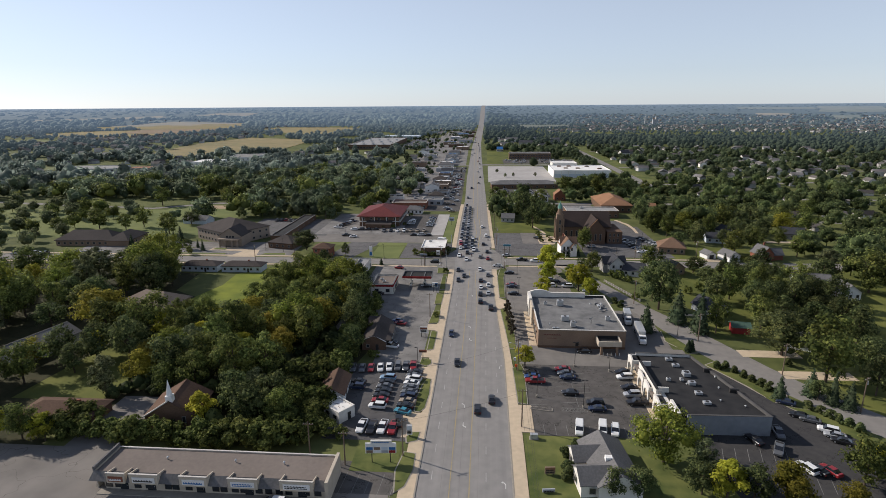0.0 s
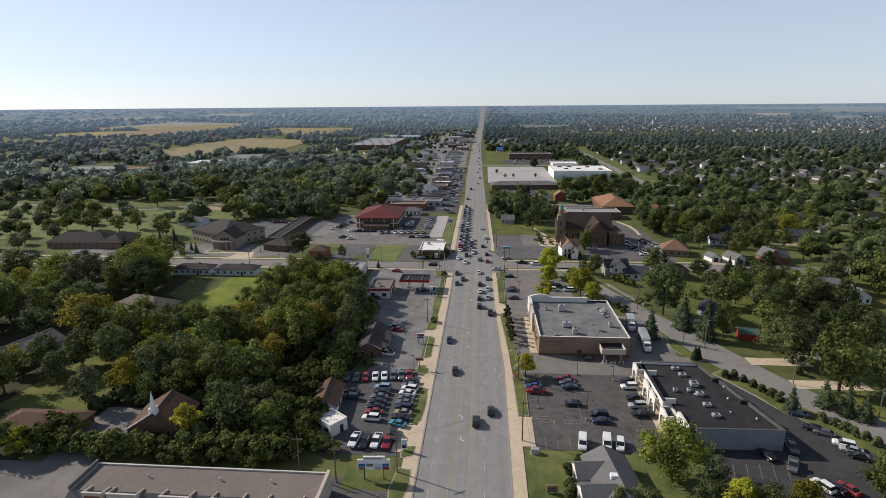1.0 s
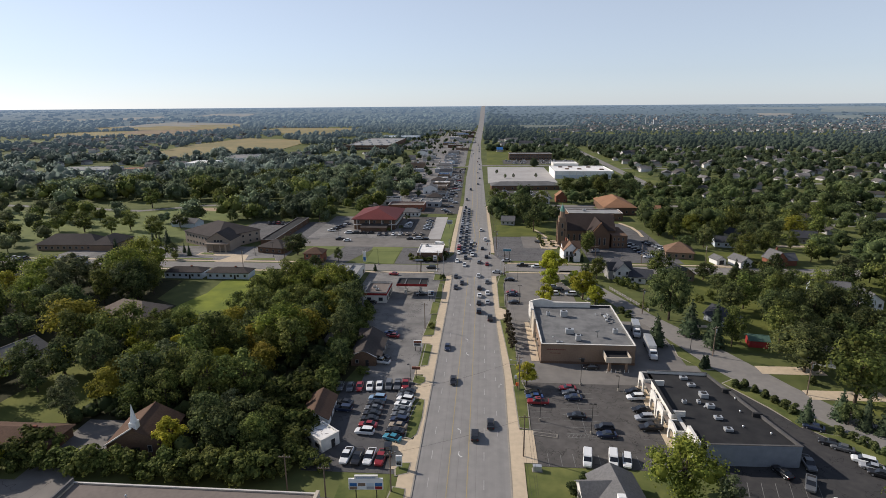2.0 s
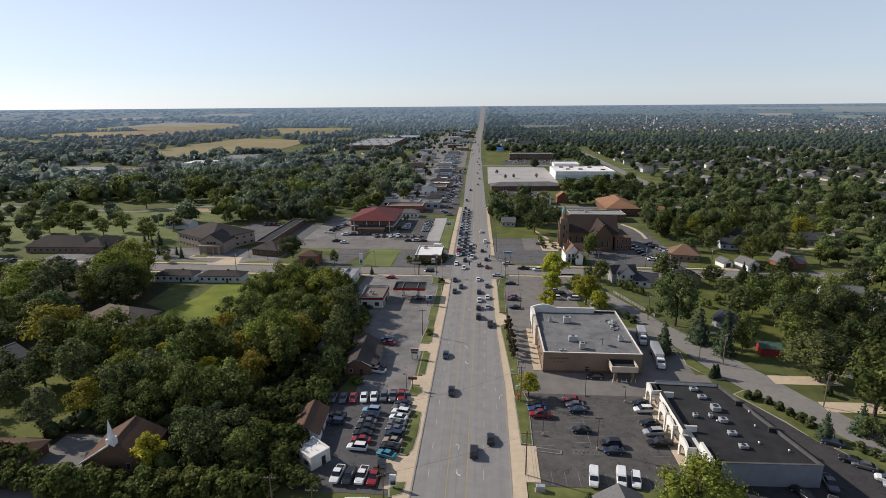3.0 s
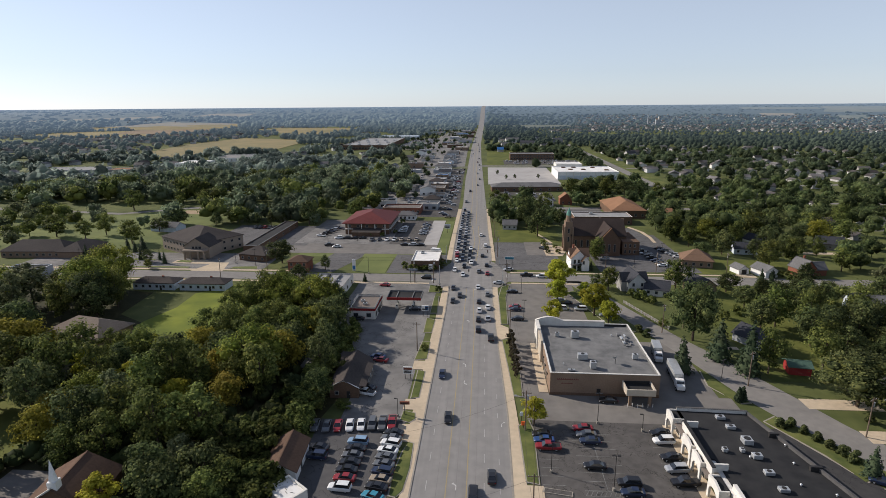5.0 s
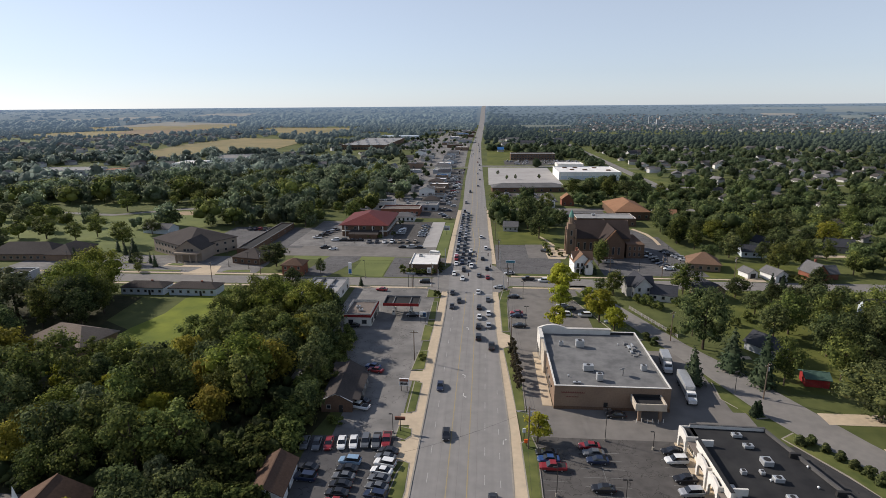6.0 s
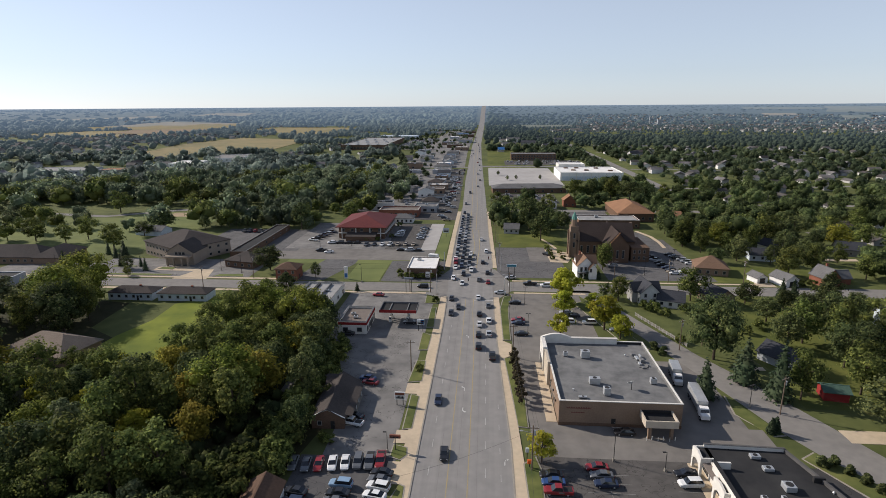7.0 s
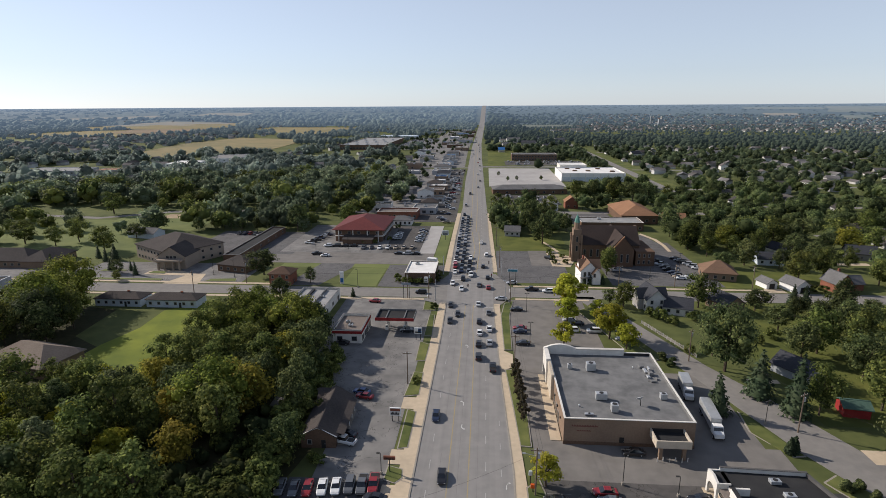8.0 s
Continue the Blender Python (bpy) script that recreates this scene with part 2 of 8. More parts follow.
FRAMEM = mat("window_frame_paint", (0.330, 0.305, 0.270), (0.270, 0.250, 0.225), 1.0, 0.2)
GLASS = mat("window_glass", (0.022, 0.026, 0.030), (0.035, 0.040, 0.045), 0.5, 0.3, rough=0.08, spec=0.6)
BARK = mat("bark", (0.105, 0.080, 0.060), (0.065, 0.050, 0.038), 3.0, 0.2, bump=0.03)
TYRE = mat("tyre_rubber", (0.018, 0.018, 0.018), (0.026, 0.026, 0.026), 4.0, 0.2, local=True)
CARGLASS = mat("car_glass", (0.012, 0.014, 0.017), (0.018, 0.020, 0.024), 1.0, 0.3, rough=0.05, local=True, spec=0.8)
LAMPW = mat("headlamp_lens", (0.700, 0.700, 0.680), (0.600, 0.600, 0.580), 3.0, 0.3, rough=0.15, local=True)
LAMPR = mat("tail_lamp_lens", (0.350, 0.020, 0.018), (0.280, 0.016, 0.015), 3.0, 0.3, rough=0.2, local=True)
TEALB = mat("teal_signboard", (0.060, 0.200, 0.260), (0.050, 0.170, 0.220), 1.0, 0.2)
ORANGEP = mat("orange_plastic", (0.750, 0.140, 0.030), (0.650, 0.110, 0.025), 2.0, 0.2)
CAR = {}
for key, c in dict(white=(.72, .72, .70), silver=(.42, .43, .44), grey=(.14, .145, .15), black=(.016, .016, .018), blue=(.03, .07, .19), red=(.25, .020, .024),
                   teal=(.04, .22, .30), navy=(.018, .028, .060), tan=(.30, .24, .17), lightblue=(.22, .33, .45)).items():
    CAR[key] = mat(key + "_car_paint", c, tuple(v * 0.9 for v in c), 0.7, 0.3, rough=0.28, metal=0.25 if key in ("silver", "grey") else 0.0, local=True, spec=0.6)

LEAF = [
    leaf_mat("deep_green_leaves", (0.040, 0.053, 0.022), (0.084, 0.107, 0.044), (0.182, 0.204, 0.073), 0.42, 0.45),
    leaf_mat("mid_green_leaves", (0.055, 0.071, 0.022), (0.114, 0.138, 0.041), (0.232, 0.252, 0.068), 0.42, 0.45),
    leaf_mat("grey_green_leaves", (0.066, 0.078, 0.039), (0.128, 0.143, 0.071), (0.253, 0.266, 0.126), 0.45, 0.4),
    leaf_mat("yellowing_leaves", (0.139, 0.131, 0.022), (0.225, 0.208, 0.036), (0.333, 0.290, 0.052), 0.5),
    leaf_mat("lime_leaves", (0.270, 0.278, 0.036), (0.400, 0.400, 0.052), (0.540, 0.515, 0.072), 0.55),
    leaf_mat("bright_green_leaves", (0.073, 0.093, 0.019), (0.151, 0.179, 0.035), (0.298, 0.315, 0.060), 0.42),
]
NEEDLE = leaf_mat("spruce_needles", (0.022, 0.036, 0.019), (0.042, 0.060, 0.032), (0.070, 0.090, 0.048), 0.12)
RUSTL = leaf_mat("rusty_leaves", (0.032, 0.028, 0.018), (0.064, 0.054, 0.032), (0.104, 0.086, 0.050))
# FARLEAF and MIDLEAF: distance haze mixed into the base colour, paler and bluer.
FARLEAF = leaf_mat("haze_tinted_leaves", (0.100, 0.132, 0.082), (0.152, 0.190, 0.114), (0.228, 0.268, 0.158), 0.6, 0.5)
# GARDENLEAF and TOWNLEAF: darkened to stand for crowns turned from the sun.
GARDENLEAF = leaf_mat("shade_toned_garden_leaves", (0.056, 0.074, 0.033), (0.102, 0.130, 0.053), (0.178, 0.210, 0.082), 0.52, 0.55)
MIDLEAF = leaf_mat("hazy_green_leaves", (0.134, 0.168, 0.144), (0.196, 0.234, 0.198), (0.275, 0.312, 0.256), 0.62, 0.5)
TOWNLEAF = leaf_mat("shade_toned_town_leaves", (0.060, 0.082, 0.046), (0.096, 0.124, 0.068), (0.150, 0.182, 0.094), 0.6, 0.55)


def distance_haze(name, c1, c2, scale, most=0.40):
    """Backdrop land and woods, with haze painted as bluish emission that grows with distance."""
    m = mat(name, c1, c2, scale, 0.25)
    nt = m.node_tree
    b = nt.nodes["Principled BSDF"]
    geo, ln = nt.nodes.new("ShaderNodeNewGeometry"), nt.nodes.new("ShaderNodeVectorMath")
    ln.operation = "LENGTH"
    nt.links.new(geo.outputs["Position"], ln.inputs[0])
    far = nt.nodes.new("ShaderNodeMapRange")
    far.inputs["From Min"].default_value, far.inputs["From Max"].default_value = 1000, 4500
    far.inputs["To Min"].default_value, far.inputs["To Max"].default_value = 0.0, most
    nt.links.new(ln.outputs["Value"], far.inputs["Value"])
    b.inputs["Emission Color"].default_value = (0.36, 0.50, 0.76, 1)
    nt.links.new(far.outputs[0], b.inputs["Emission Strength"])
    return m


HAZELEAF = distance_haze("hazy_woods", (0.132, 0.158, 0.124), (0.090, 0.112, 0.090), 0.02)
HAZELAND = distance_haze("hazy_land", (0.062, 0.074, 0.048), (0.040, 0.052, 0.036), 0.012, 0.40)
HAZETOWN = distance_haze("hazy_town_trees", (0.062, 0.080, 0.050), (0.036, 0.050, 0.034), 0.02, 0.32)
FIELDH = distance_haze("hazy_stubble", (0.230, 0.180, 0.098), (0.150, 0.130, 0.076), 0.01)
FIELDM = distance_haze("hazy_rough_meadow", (0.150, 0.138, 0.080), (0.085, 0.094, 0.052), 0.02)


# ---- makers ----
def cube(bm, x0, y0, z0, x1, y1, z1):
    bmesh.ops.create_cube(bm, size=1, matrix=Matrix.LocRotScale(((x0 + x1) / 2, (y0 + y1) / 2, (z0 + z1) / 2), None, (abs(x1 - x0), abs(y1 - y0), abs(z1 - z0))))
    return bm


def box(x0, y0, z0, x1, y1, z1, bevel=0.0):
    bm = cube(bmesh.new(), x0, y0, z0, x1, y1, z1)
    if bevel:
        bmesh.ops.bevel(bm, geom=bm.edges[:], offset=bevel, segments=1, affect="EDGES")
    return bm


def rod(bm, a, b, r0, r1=None, n=7):
    a, b = Vector(a), Vector(b)
    m = Matrix.Translation((a + b) / 2) @ (b - a).to_track_quat("Z", "Y").to_matrix().to_4x4()
    bmesh.ops.create_cone(bm, cap_ends=True, segments=n, radius1=r0, radius2=r0 if r1 is None else r1, depth=(b - a).length, matrix=m)
    return bm


def prism(points, z0, z1):
    """An upright block over a polygon."""
    bm = bmesh.new()
    low, top = [bm.verts.new((x, y, z0)) for x, y in points], [bm.verts.new((x, y, z1)) for x, y in points]
    bm.faces.new(top)
    bm.faces.new(low[::-1])
    for i in range(len(points)):
        j = (i + 1) % len(points)
        bm.faces.new((low[i], low[j], top[j], top[i]))
    bmesh.ops.recalc_face_normals(bm, faces=bm.faces[:])
    return bm


def solid(verts, faces):
    bm = bmesh.new()
    vs = [bm.verts.new(v) for v in verts]
    for f in faces:
        bm.faces.new([vs[i] for i in f])
    bmesh.ops.recalc_face_normals(bm, faces=bm.faces[:])
    return bm


def to_mesh(name, bm, material):
    me = bpy.data.meshes.new(name)
    bm.to_mesh(me)
    bm.free()
    me.materials.append(material)
    return me


def part(name, bm, material, parent, label=""):
    ob = new(name, to_mesh(name, bm, material) if isinstance(bm, bmesh.types.BMesh) else bm)
    ob.parent = parent
    return tagged(ob, label)


def thing(name, label, category, x=0.0, y=0.0, rz=0.0, group="", z=0.0):
    ob = new(name)
    ob.empty_display_size = 0.5
    ob.matrix_basis = pose(x, y, z, 0, 0, rz)
    return tagged(ob, label, category, group)


def lone(name, bm, material, label, category="", group="", kind=""):
    return tagged(new(name, to_mesh(name, bm, material)), label, category, group, kind)


CLEAR = []


def clear(x0, y0, x1, y1):
    """Marks ground on which no tree may stand."""
    CLEAR.append((min(x0, x1), min(y0, y1), max(x0, x1), max(y0, y1)))


def is_clear(x, y, gap=0.0):
    return not any(a - gap < x < c + gap and b - gap < y < d + gap for a, b, c, d in CLEAR)


def inside(x, y, poly):
    hit = False
    for i in range(len(poly)):
        (xa, ya), (xb, yb) = poly[i], poly[i - 1]
        if (ya > y) != (yb > y) and x < (xb - xa) * (y - ya) / (yb - ya) + xa:
            hit = not hit
    return hit


EYE_H, NEAR_R, FAR_R = 73.0, 2200.0, 4850.0


def land(x, y):
    """The height of the land: flat, then rising far away."""
    r = math.hypot(x, y - 30)
    if r < NEAR_R:
        return 0.0
    u = min(1.0, (r - NEAR_R) / (FAR_R - NEAR_R))
    return EYE_H * (1 - r / (r + 70000 * u ** 3)) * (1 + 0.025 * u)


def np_mesh(name, verts, tris, material):
    me = bpy.data.meshes.new(name)
    verts, tris = np.asarray(verts, np.float32), np.asarray(tris, np.int32)
    me.vertices.add(len(verts))
    me.vertices.foreach_set("co", verts.ravel())
    me.loops.add(tris.size)
    me.loops.foreach_set("vertex_index", tris.ravel())
    me.polygons.add(len(tris))
    me.polygons.foreach_set("loop_start", np.arange(0, tris.size, 3, dtype=np.int32))
    me.update(calc_edges=True)
    me.materials.append(material)
    return me

# ---- ground, roads and lots ----
def ring_sheet(radii, turns):
    verts, tris = [(0.0, 30.0, land(0, 30))], []
    for r in radii:
        for k in range(turns):
            a = 2 * math.pi * k / turns
            x, y = r * math.cos(a), 30 + r * math.sin(a)
            verts.append((x, y, land(x, y)))
    for k in range(turns):
        tris.append((0, 1 + k, 1 + (k + 1) % turns))
    for i in range(len(radii) - 1):
        for k in range(turns):
            a, b = 1 + i * turns + k, 1 + i * turns + (k + 1) % turns
            c, d = a + turns, b + turns
            tris += [(a, c, d), (a, d, b)]
    return verts, tris


v, t = ring_sheet([60, 150, 300, 600, 1000, 1500, 2210], 72)
tagged(new("ground", np_mesh("ground", v, t, GRASS)), "flat grassy ground of the town, reaching far out", "ground", kind="structure")
radii = [2200 + 2650 * (i / 40) ** 1.0 for i in range(41)]
v, t = ring_sheet(radii, 144)
keep = [k for k in t if 0 not in k]
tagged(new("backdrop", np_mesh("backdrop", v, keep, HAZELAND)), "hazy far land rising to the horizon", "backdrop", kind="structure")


def sheet(name, points, top, material, label, category="pavement", trees=False):
    ob = lone(name, prism(points, -0.3, top), material, label, category, kind="structure")
    if not trees:
        xs, ys = [p[0] for p in points], [p[1] for p in points]
        clear(min(xs), min(ys), max(xs), max(ys))
    return ob


def rect(name, x0, y0, x1, y1, top, material, label, category="pavement", trees=False):
    return sheet(name, [(x0, y0), (x1, y0), (x1, y1), (x0, y1)], top, material, label, category, trees)


def ribbon(left, right, lift, drop=0.3):
    """A strip between two lines of equal length, with thickness."""
    bm = bmesh.new()
    rows = []
    for (xa, ya), (xb, yb) in zip(left, right):
        rows.append([bm.verts.new((x, y, land(x, y) + lift - d + (1.5 if land(x, y) > 0 else 0))) for d in (0, drop) for x, y in ((xa, ya), (xb, yb))])
    for p, q in zip(rows, rows[1:]):
        bm.faces.new((p[0], p[1], q[1], q[0]))
        bm.faces.new((p[0], q[0], q[2], p[2]))
        bm.faces.new((p[1], p[3], q[3], q[1]))
    bmesh.ops.recalc_face_normals(bm, faces=bm.faces[:])
    return bm


def between(line, y):
    for (ya, xa), (yb, xb) in zip(line, line[1:]):
        if y <= yb:
            return xa + (xb - xa) * (y - ya) / (yb - ya)
    return line[-1][1]


ROAD_L = [(-200, -8.9), (225, -8.7), (255, -9.2), (280, -10.3), (360, -11.2), (450, -11.2), (600, -14.6), (1050, -19.5), (1800, -21), (2200, -21.5), (4800, -26)]
ROAD_R = [(-200, 11.4), (155, 11.5), (194, 10.0), (230, 8.9), (262, 8.6), (300, 9.0), (360, 7.4), (450, 6.3), (600, 3.6), (850, -0.5), (1150, -3.6), (1800, -1.5), (2200, -1), (4800, 6)]
ys = sorted({y for y, _ in ROAD_L} | {y for y, _ in ROAD_R} | set(range(2200, 4800, 66)) | set(range(-200, 2200, 100)))
lone("road", ribbon([(between(ROAD_L, y), y) for y in ys], [(between(ROAD_R, y), y) for y in ys], 0.08), ROADM,
     "pale worn five-lane highway running straight to the horizon", "road", kind="structure")
for ya, yb in zip(ys, ys[1:]):
    if yb < 2300:
        clear(between(ROAD_L, ya) - 5, ya, between(ROAD_R, ya) + 5, yb)


def mid(y):
    return (between(ROAD_L, y) + between(ROAD_R, y)) / 2 if y > 300 else 0.4


def stripes(name, spans, half, top, material, label):
    bm = bmesh.new()
    for x0, y0, x1, y1 in spans:
        dx, dy = x1 - x0, y1 - y0
        n = math.hypot(dx, dy)
        ox, oy = -dy / n * half, dx / n * half
        f = bm.faces.new([bm.verts.new((x, y, top)) for x, y in ((x0 + ox, y0 + oy), (x0 - ox, y0 - oy), (x1 - ox, y1 - oy), (x1 + ox, y1 + oy))])
        if f.calc_center_median().z and f.normal.z < 0:
            f.normal_flip()
    return lone(name, bm, material, label, "road marking", kind="structure")


spans = []
for k in range(28):
    y = -18 + 9.45 * k + 2.4
    if y < 246:
        spans += [(-5.75, y, -5.75, y + 3.0), (5.85, y, 5.85, y + 3.0)]
for k in range(60):
    y = 305 + 9.45 * k
    spans += [(mid(y) - 5.2, y, mid(y) - 5.2, y + 3), (mid(y) + 5.0, y, mid(y) + 5.0, y + 3)]
spans += [(9.0, y, 9.0, y + 2.2) for y in (126, 135, 144, 153, 162, 171)]
stripes("lane_dashes", spans, 0.07, 0.094, PAINTD, "worn white lane dashes on the highway")
spans = [(-1.75, -150, -1.75, 236), (2.35, -150, 2.35, 205), (2.35, 205, 1.2, 236), (1.2, 236, 1.2, 250), (-1.75, 236, -1.75, 250)]
stripes("turn_lane_lines", spans, 0.11, 0.094, PAINTY, "faded yellow lines along the turning lane")
spans = [(-1.4, 292, .2, 330), (1.6, 292, 2.6, 330), (.2, 330, -2.2, 372), (2.6, 330, 1.6, 372)]
for a, b in ((372, 450), (450, 600), (600, 850), (850, 1200)):
    spans += [(mid(a) + s, a, mid(b) + s, b) for s in (-1.8, 2.0)]
stripes("turn_lane_lines", spans, 0.17, 0.096, PAINTY, "faded yellow lines beyond the crossing")
stripes("stop_lines", [(1.5, 248.5, 8.6, 248.5), (-9.8, 281, -1.2, 281), (-17, 259, -17, 263), (15.5, 265.5, 15.5, 270)], 0.25, 0.096, PAINTW, "white stop bars at the crossing")
spans = [(-8.6 + 0.4, -100, -8.2, 90), (10.8, -100, 10.8, 150)]
stripes("joint_seams", [(-3.7, -150, -3.6, 160), (-3.6, 172, -3.7, 250), (4.2, -150, 4.1, 250), (0.3, -150, 0.2, 250)], 0.022, 0.090, GREYTAR, "dark tar-filled seams along the lanes")


def turn_arrow(x, y, side, back):
    """A curved left-turn arrow painted on the road."""
    bm = bmesh.new()
    pts = [(0, -1.2), (0.05, 0.2), (0.35 * side, 0.8), (0.7 * side, 0.95)]
    for (xa, ya), (xb, yb) in zip(pts, pts[1:]):
        bm.faces.new([bm.verts.new(p) for p in ((xa - 0.12, ya - 0.1, 0), (xa + 0.12, ya + 0.1, 0), (xb + 0.12, yb + 0.1, 0), (xb - 0.12, yb - 0.1, 0))])
    bm.faces.new([bm.verts.new(p) for p in ((0.6 * side, 0.55, 0), (0.6 * side, 1.35, 0), (1.15 * side, 0.95, 0))])
    ob = lone("turn_arrow", bm, PAINTW, "white painted turn arrow on the highway", "road marking", "turn arrows", kind="structure")
    ob.matrix_basis = pose(x, y, 0.095, 0, 0, 180 if back else 0) @ Matrix.Diagonal((.78, .9, 1, 1))


for x, y, b in ((0.2, 118.7, True), (0.2, 127.7, False), (0.3, 170.1, True), (0.3, 180.5, False), (0.3, 214, False), (9.9, 150.3, False), (9.9, 97, False), (0.2, 88, True)):
    turn_arrow(x, y, -1 if y < 140 or y > 160 else 1, b)

# cross street and side streets
sheet("road", [(-420, 258), (-17, 258), (-17, 268.5), (-420, 268.5)], 0.06, STREETM, "grey cross street leading off the highway", "road")
sheet("road", [(-17, 258), (-10, 247), (9.0, 247), (16, 260), (16, 272), (10, 290), (-10, 290), (-17, 268.5)], 0.075, STREETM, "grey tarmac of the signal crossing", "road")
sheet("road", [(16, 260), (60, 259.5), (330, 259.5), (330, 269.5), (60, 270.5), (16, 272)], 0.06, STREETM, "grey cross street among the houses", "road")
left = [(40, 262), (51, 231), (60, 205), (66.5, 186), (73, 165), (80, 150), (87, 140), (98, 122), (130, 85)]
right = [(47, 262), (58.5, 231), (68.5, 205), (76.5, 189), (84, 171), (90.5, 155), (96.5, 143), (108, 127), (140, 90)]
lone("road", ribbon(left, right, 0.06), STREETM, "grey side street curving past the shops and houses", "road", kind="structure")
for (xa, ya), (xb, yb) in zip(left, right):
    clear(xa - 1, ya - 9, xb + 1, yb + 9)
rect("road", 158, 500, 168, 1400, 0.06, STREETM, "pale road far off among the trees", "road")
sheet("road", [(-420, 425), (-255, 400), (-215, 424), (-120, 436), (-120, 442), (-217, 431), (-256, 406), (-420, 432)], 0.05, STREETM, "pale park road among lawns", "road")
rect("lawn", 168, 505, 181, 1050, 0.03, VERGE, "grass strip beside the far road", "lawn")
rect("lawn", 147, 505, 158, 900, 0.03, VERGE, "grass verge beside the far road", "lawn")
rect("road", 12, 432, 160, 440, 0.05, STREETM, "grey street behind the church", "road")
rect("road", -170, 712, -14, 720, 0.05, STREETM, "grey street leading to the shops", "road")

# streets of the suburb: start, far end, rise over the length
STREETS = [(372, 190, 330, 6), (462, 205, 430, -22), (548, 178, 520, 40), (690, 172, 600, -35), (800, 240, 720, 55), (930, 178, 560, -20), (1640, 172, 1350, 70), (1790, 300, 1400, -60), (1930, 172, 1450, 40)]


def street_y(street, x):
    y, x0, x1, rise = street
    return y + rise * (x - x0) / (x1 - x0) + 7 * math.sin(x * .013 + y)


for st in STREETS:
    xs = [st[1] + (st[2] - st[1]) * k / 14 for k in range(15)]
    lone("road", ribbon([(x, street_y(st, x)) for x in xs], [(x, street_y(st, x) + 6.5) for x in xs], 0.05), STREETM, "pale suburban street among trees and houses", "road", kind="structure")
    for xa, xb in zip(xs, xs[1:]):
        yy = [street_y(st, xa), street_y(st, xb)]
        clear(xa, min(yy) - 1, xb, max(yy) + 8)

# walks beside the highway
WL = [(-60, -12.2), (90, -12.2), (120, -12.3), (124, -10.6), (141, -10.6), (146, -11.9), (252, -11.6)]
yl = [-60, 90, 120, 124, 141, 146, 160, 200, 252]
lone("pavement", ribbon([(between(WL, y), y) for y in yl], [(between(ROAD_L, y), y) for y in yl], 0.15), WALKM, "tan concrete walk beside the highway", "pavement", kind="structure")
WR = [(-60, 14.4), (115, 14.6), (150, 14.0), (170, 13.2), (199, 11.2), (201, 13.6), (209, 13.9), (211.5, 11.3), (252, 11.0)]
yr = [-60, 60, 115, 150, 170, 199, 201, 209, 211.5, 252]
lone("pavement", ribbon([(between(ROAD_R, y), y) for y in yr], [(between(WR, y), y) for y in yr], 0.15), WALKM, "tan concrete walk along the far kerb", "pavement", kind="structure")
yl = [292, 330, 400, 430]
lone("pavement", ribbon([(between(ROAD_L, y) - 2.6, y) for y in yl], [(between(ROAD_L, y), y) for y in yl], 0.15), WALKM, "tan concrete walk beyond the crossing", "pavement", kind="structure")
lone("pavement", ribbon([(between(ROAD_R, y), y) for y in yl], [(between(ROAD_R, y) + 2.0, y) for y in yl], 0.15), WALKM, "tan concrete walk beside the grass", "pavement", kind="structure")
for x0, y0, x1, y1 in ((-420, 254.8, -18, 256.6), (-420, 270.0, -75, 272.0), (17, 257.0, 45, 258.6), (17, 272.6, 120, 274.2)):
    rect("pavement", x0, y0, x1, y1, 0.12, WALKM, "narrow tan walk along the cross street")
for x0, y0, x1, y1 in ((-15.5, 112.5, -10, 123.5), (-14.5, 142, -11, 149), (-14.5, 155.5, -11, 160.5), (-15, 177, -11.5, 182.5), (14.2, 116.5, 17.6, 129)):
    rect("pavement", x0, y0, x1, y1, 0.13, WALKM, "tan concrete driveway apron")


for edge, side, label in ((ROAD_L, -1, "pale concrete kerb along the highway"), (ROAD_R, 1, "pale concrete kerb on the far edge")):
    for y0, y1 in ((-60, 252), (292, 440)):
        yk = [y for y in ys if y0 < y < y1]
        yk = [y0] + yk + [y1]
        a = [(between(edge, y) - .18, y) for y in yk]
        b = [(between(edge, y) + .18, y) for y in yk]
        lone("kerb", ribbon(a, b, 0.19, 0.25), CURBM, label, "kerb", kind="structure")


def island(points, label="raised grass island with a concrete kerb", material=VERGE, group="kerbed grass islands"):
    cx, cy = sum(p[0] for p in points) / len(points), sum(p[1] for p in points) / len(points)
    inner = [(cx + (x - cx) * max(0.5, 1 - 0.28 / max(0.4, abs(x - cx))), cy + (y - cy) * max(0.5, 1 - 0.28 / max(0.4, abs(y - cy)))) for x, y in points]
    ob = thing("grass_island", label, "traffic island", 0, 0, 0, group)
    tagged(ob, kind="structure")
    part("kerb", prism(points, 0.0, 0.19), CURBM, ob)
    part("turf", prism(inner, 0.02, 0.24), material, ob)
    xs, ys_ = [p[0] for p in points], [p[1] for p in points]
    clear(min(xs), min(ys_), max(xs), max(ys_))


island([(-12.9, 124), (-11.4, 123.6), (-10.0, 125.5), (-9.5, 133), (-9.8, 141.5), (-11.0, 142), (-12.3, 138), (-13.0, 131)])
island([(-14.6, 150.4), (-11.9, 149.4), (-10.7, 151), (-11.0, 154), (-14.4, 155)])
island([(-13.4, 160.6), (-11.0, 161.2), (-10.9, 175.8), (-13.4, 176.8)])
island([(-15.2, 182.8), (-11.2, 183.6), (-11.4, 196), (-14.3, 196.3)])
island([(-14.8, 203), (-11.7, 203.3), (-11.5, 214.6), (-15.0, 216.6)])
island([(-14.3, 221), (-11.4, 221), (-12.2, 239.5), (-14.3, 239.5)])
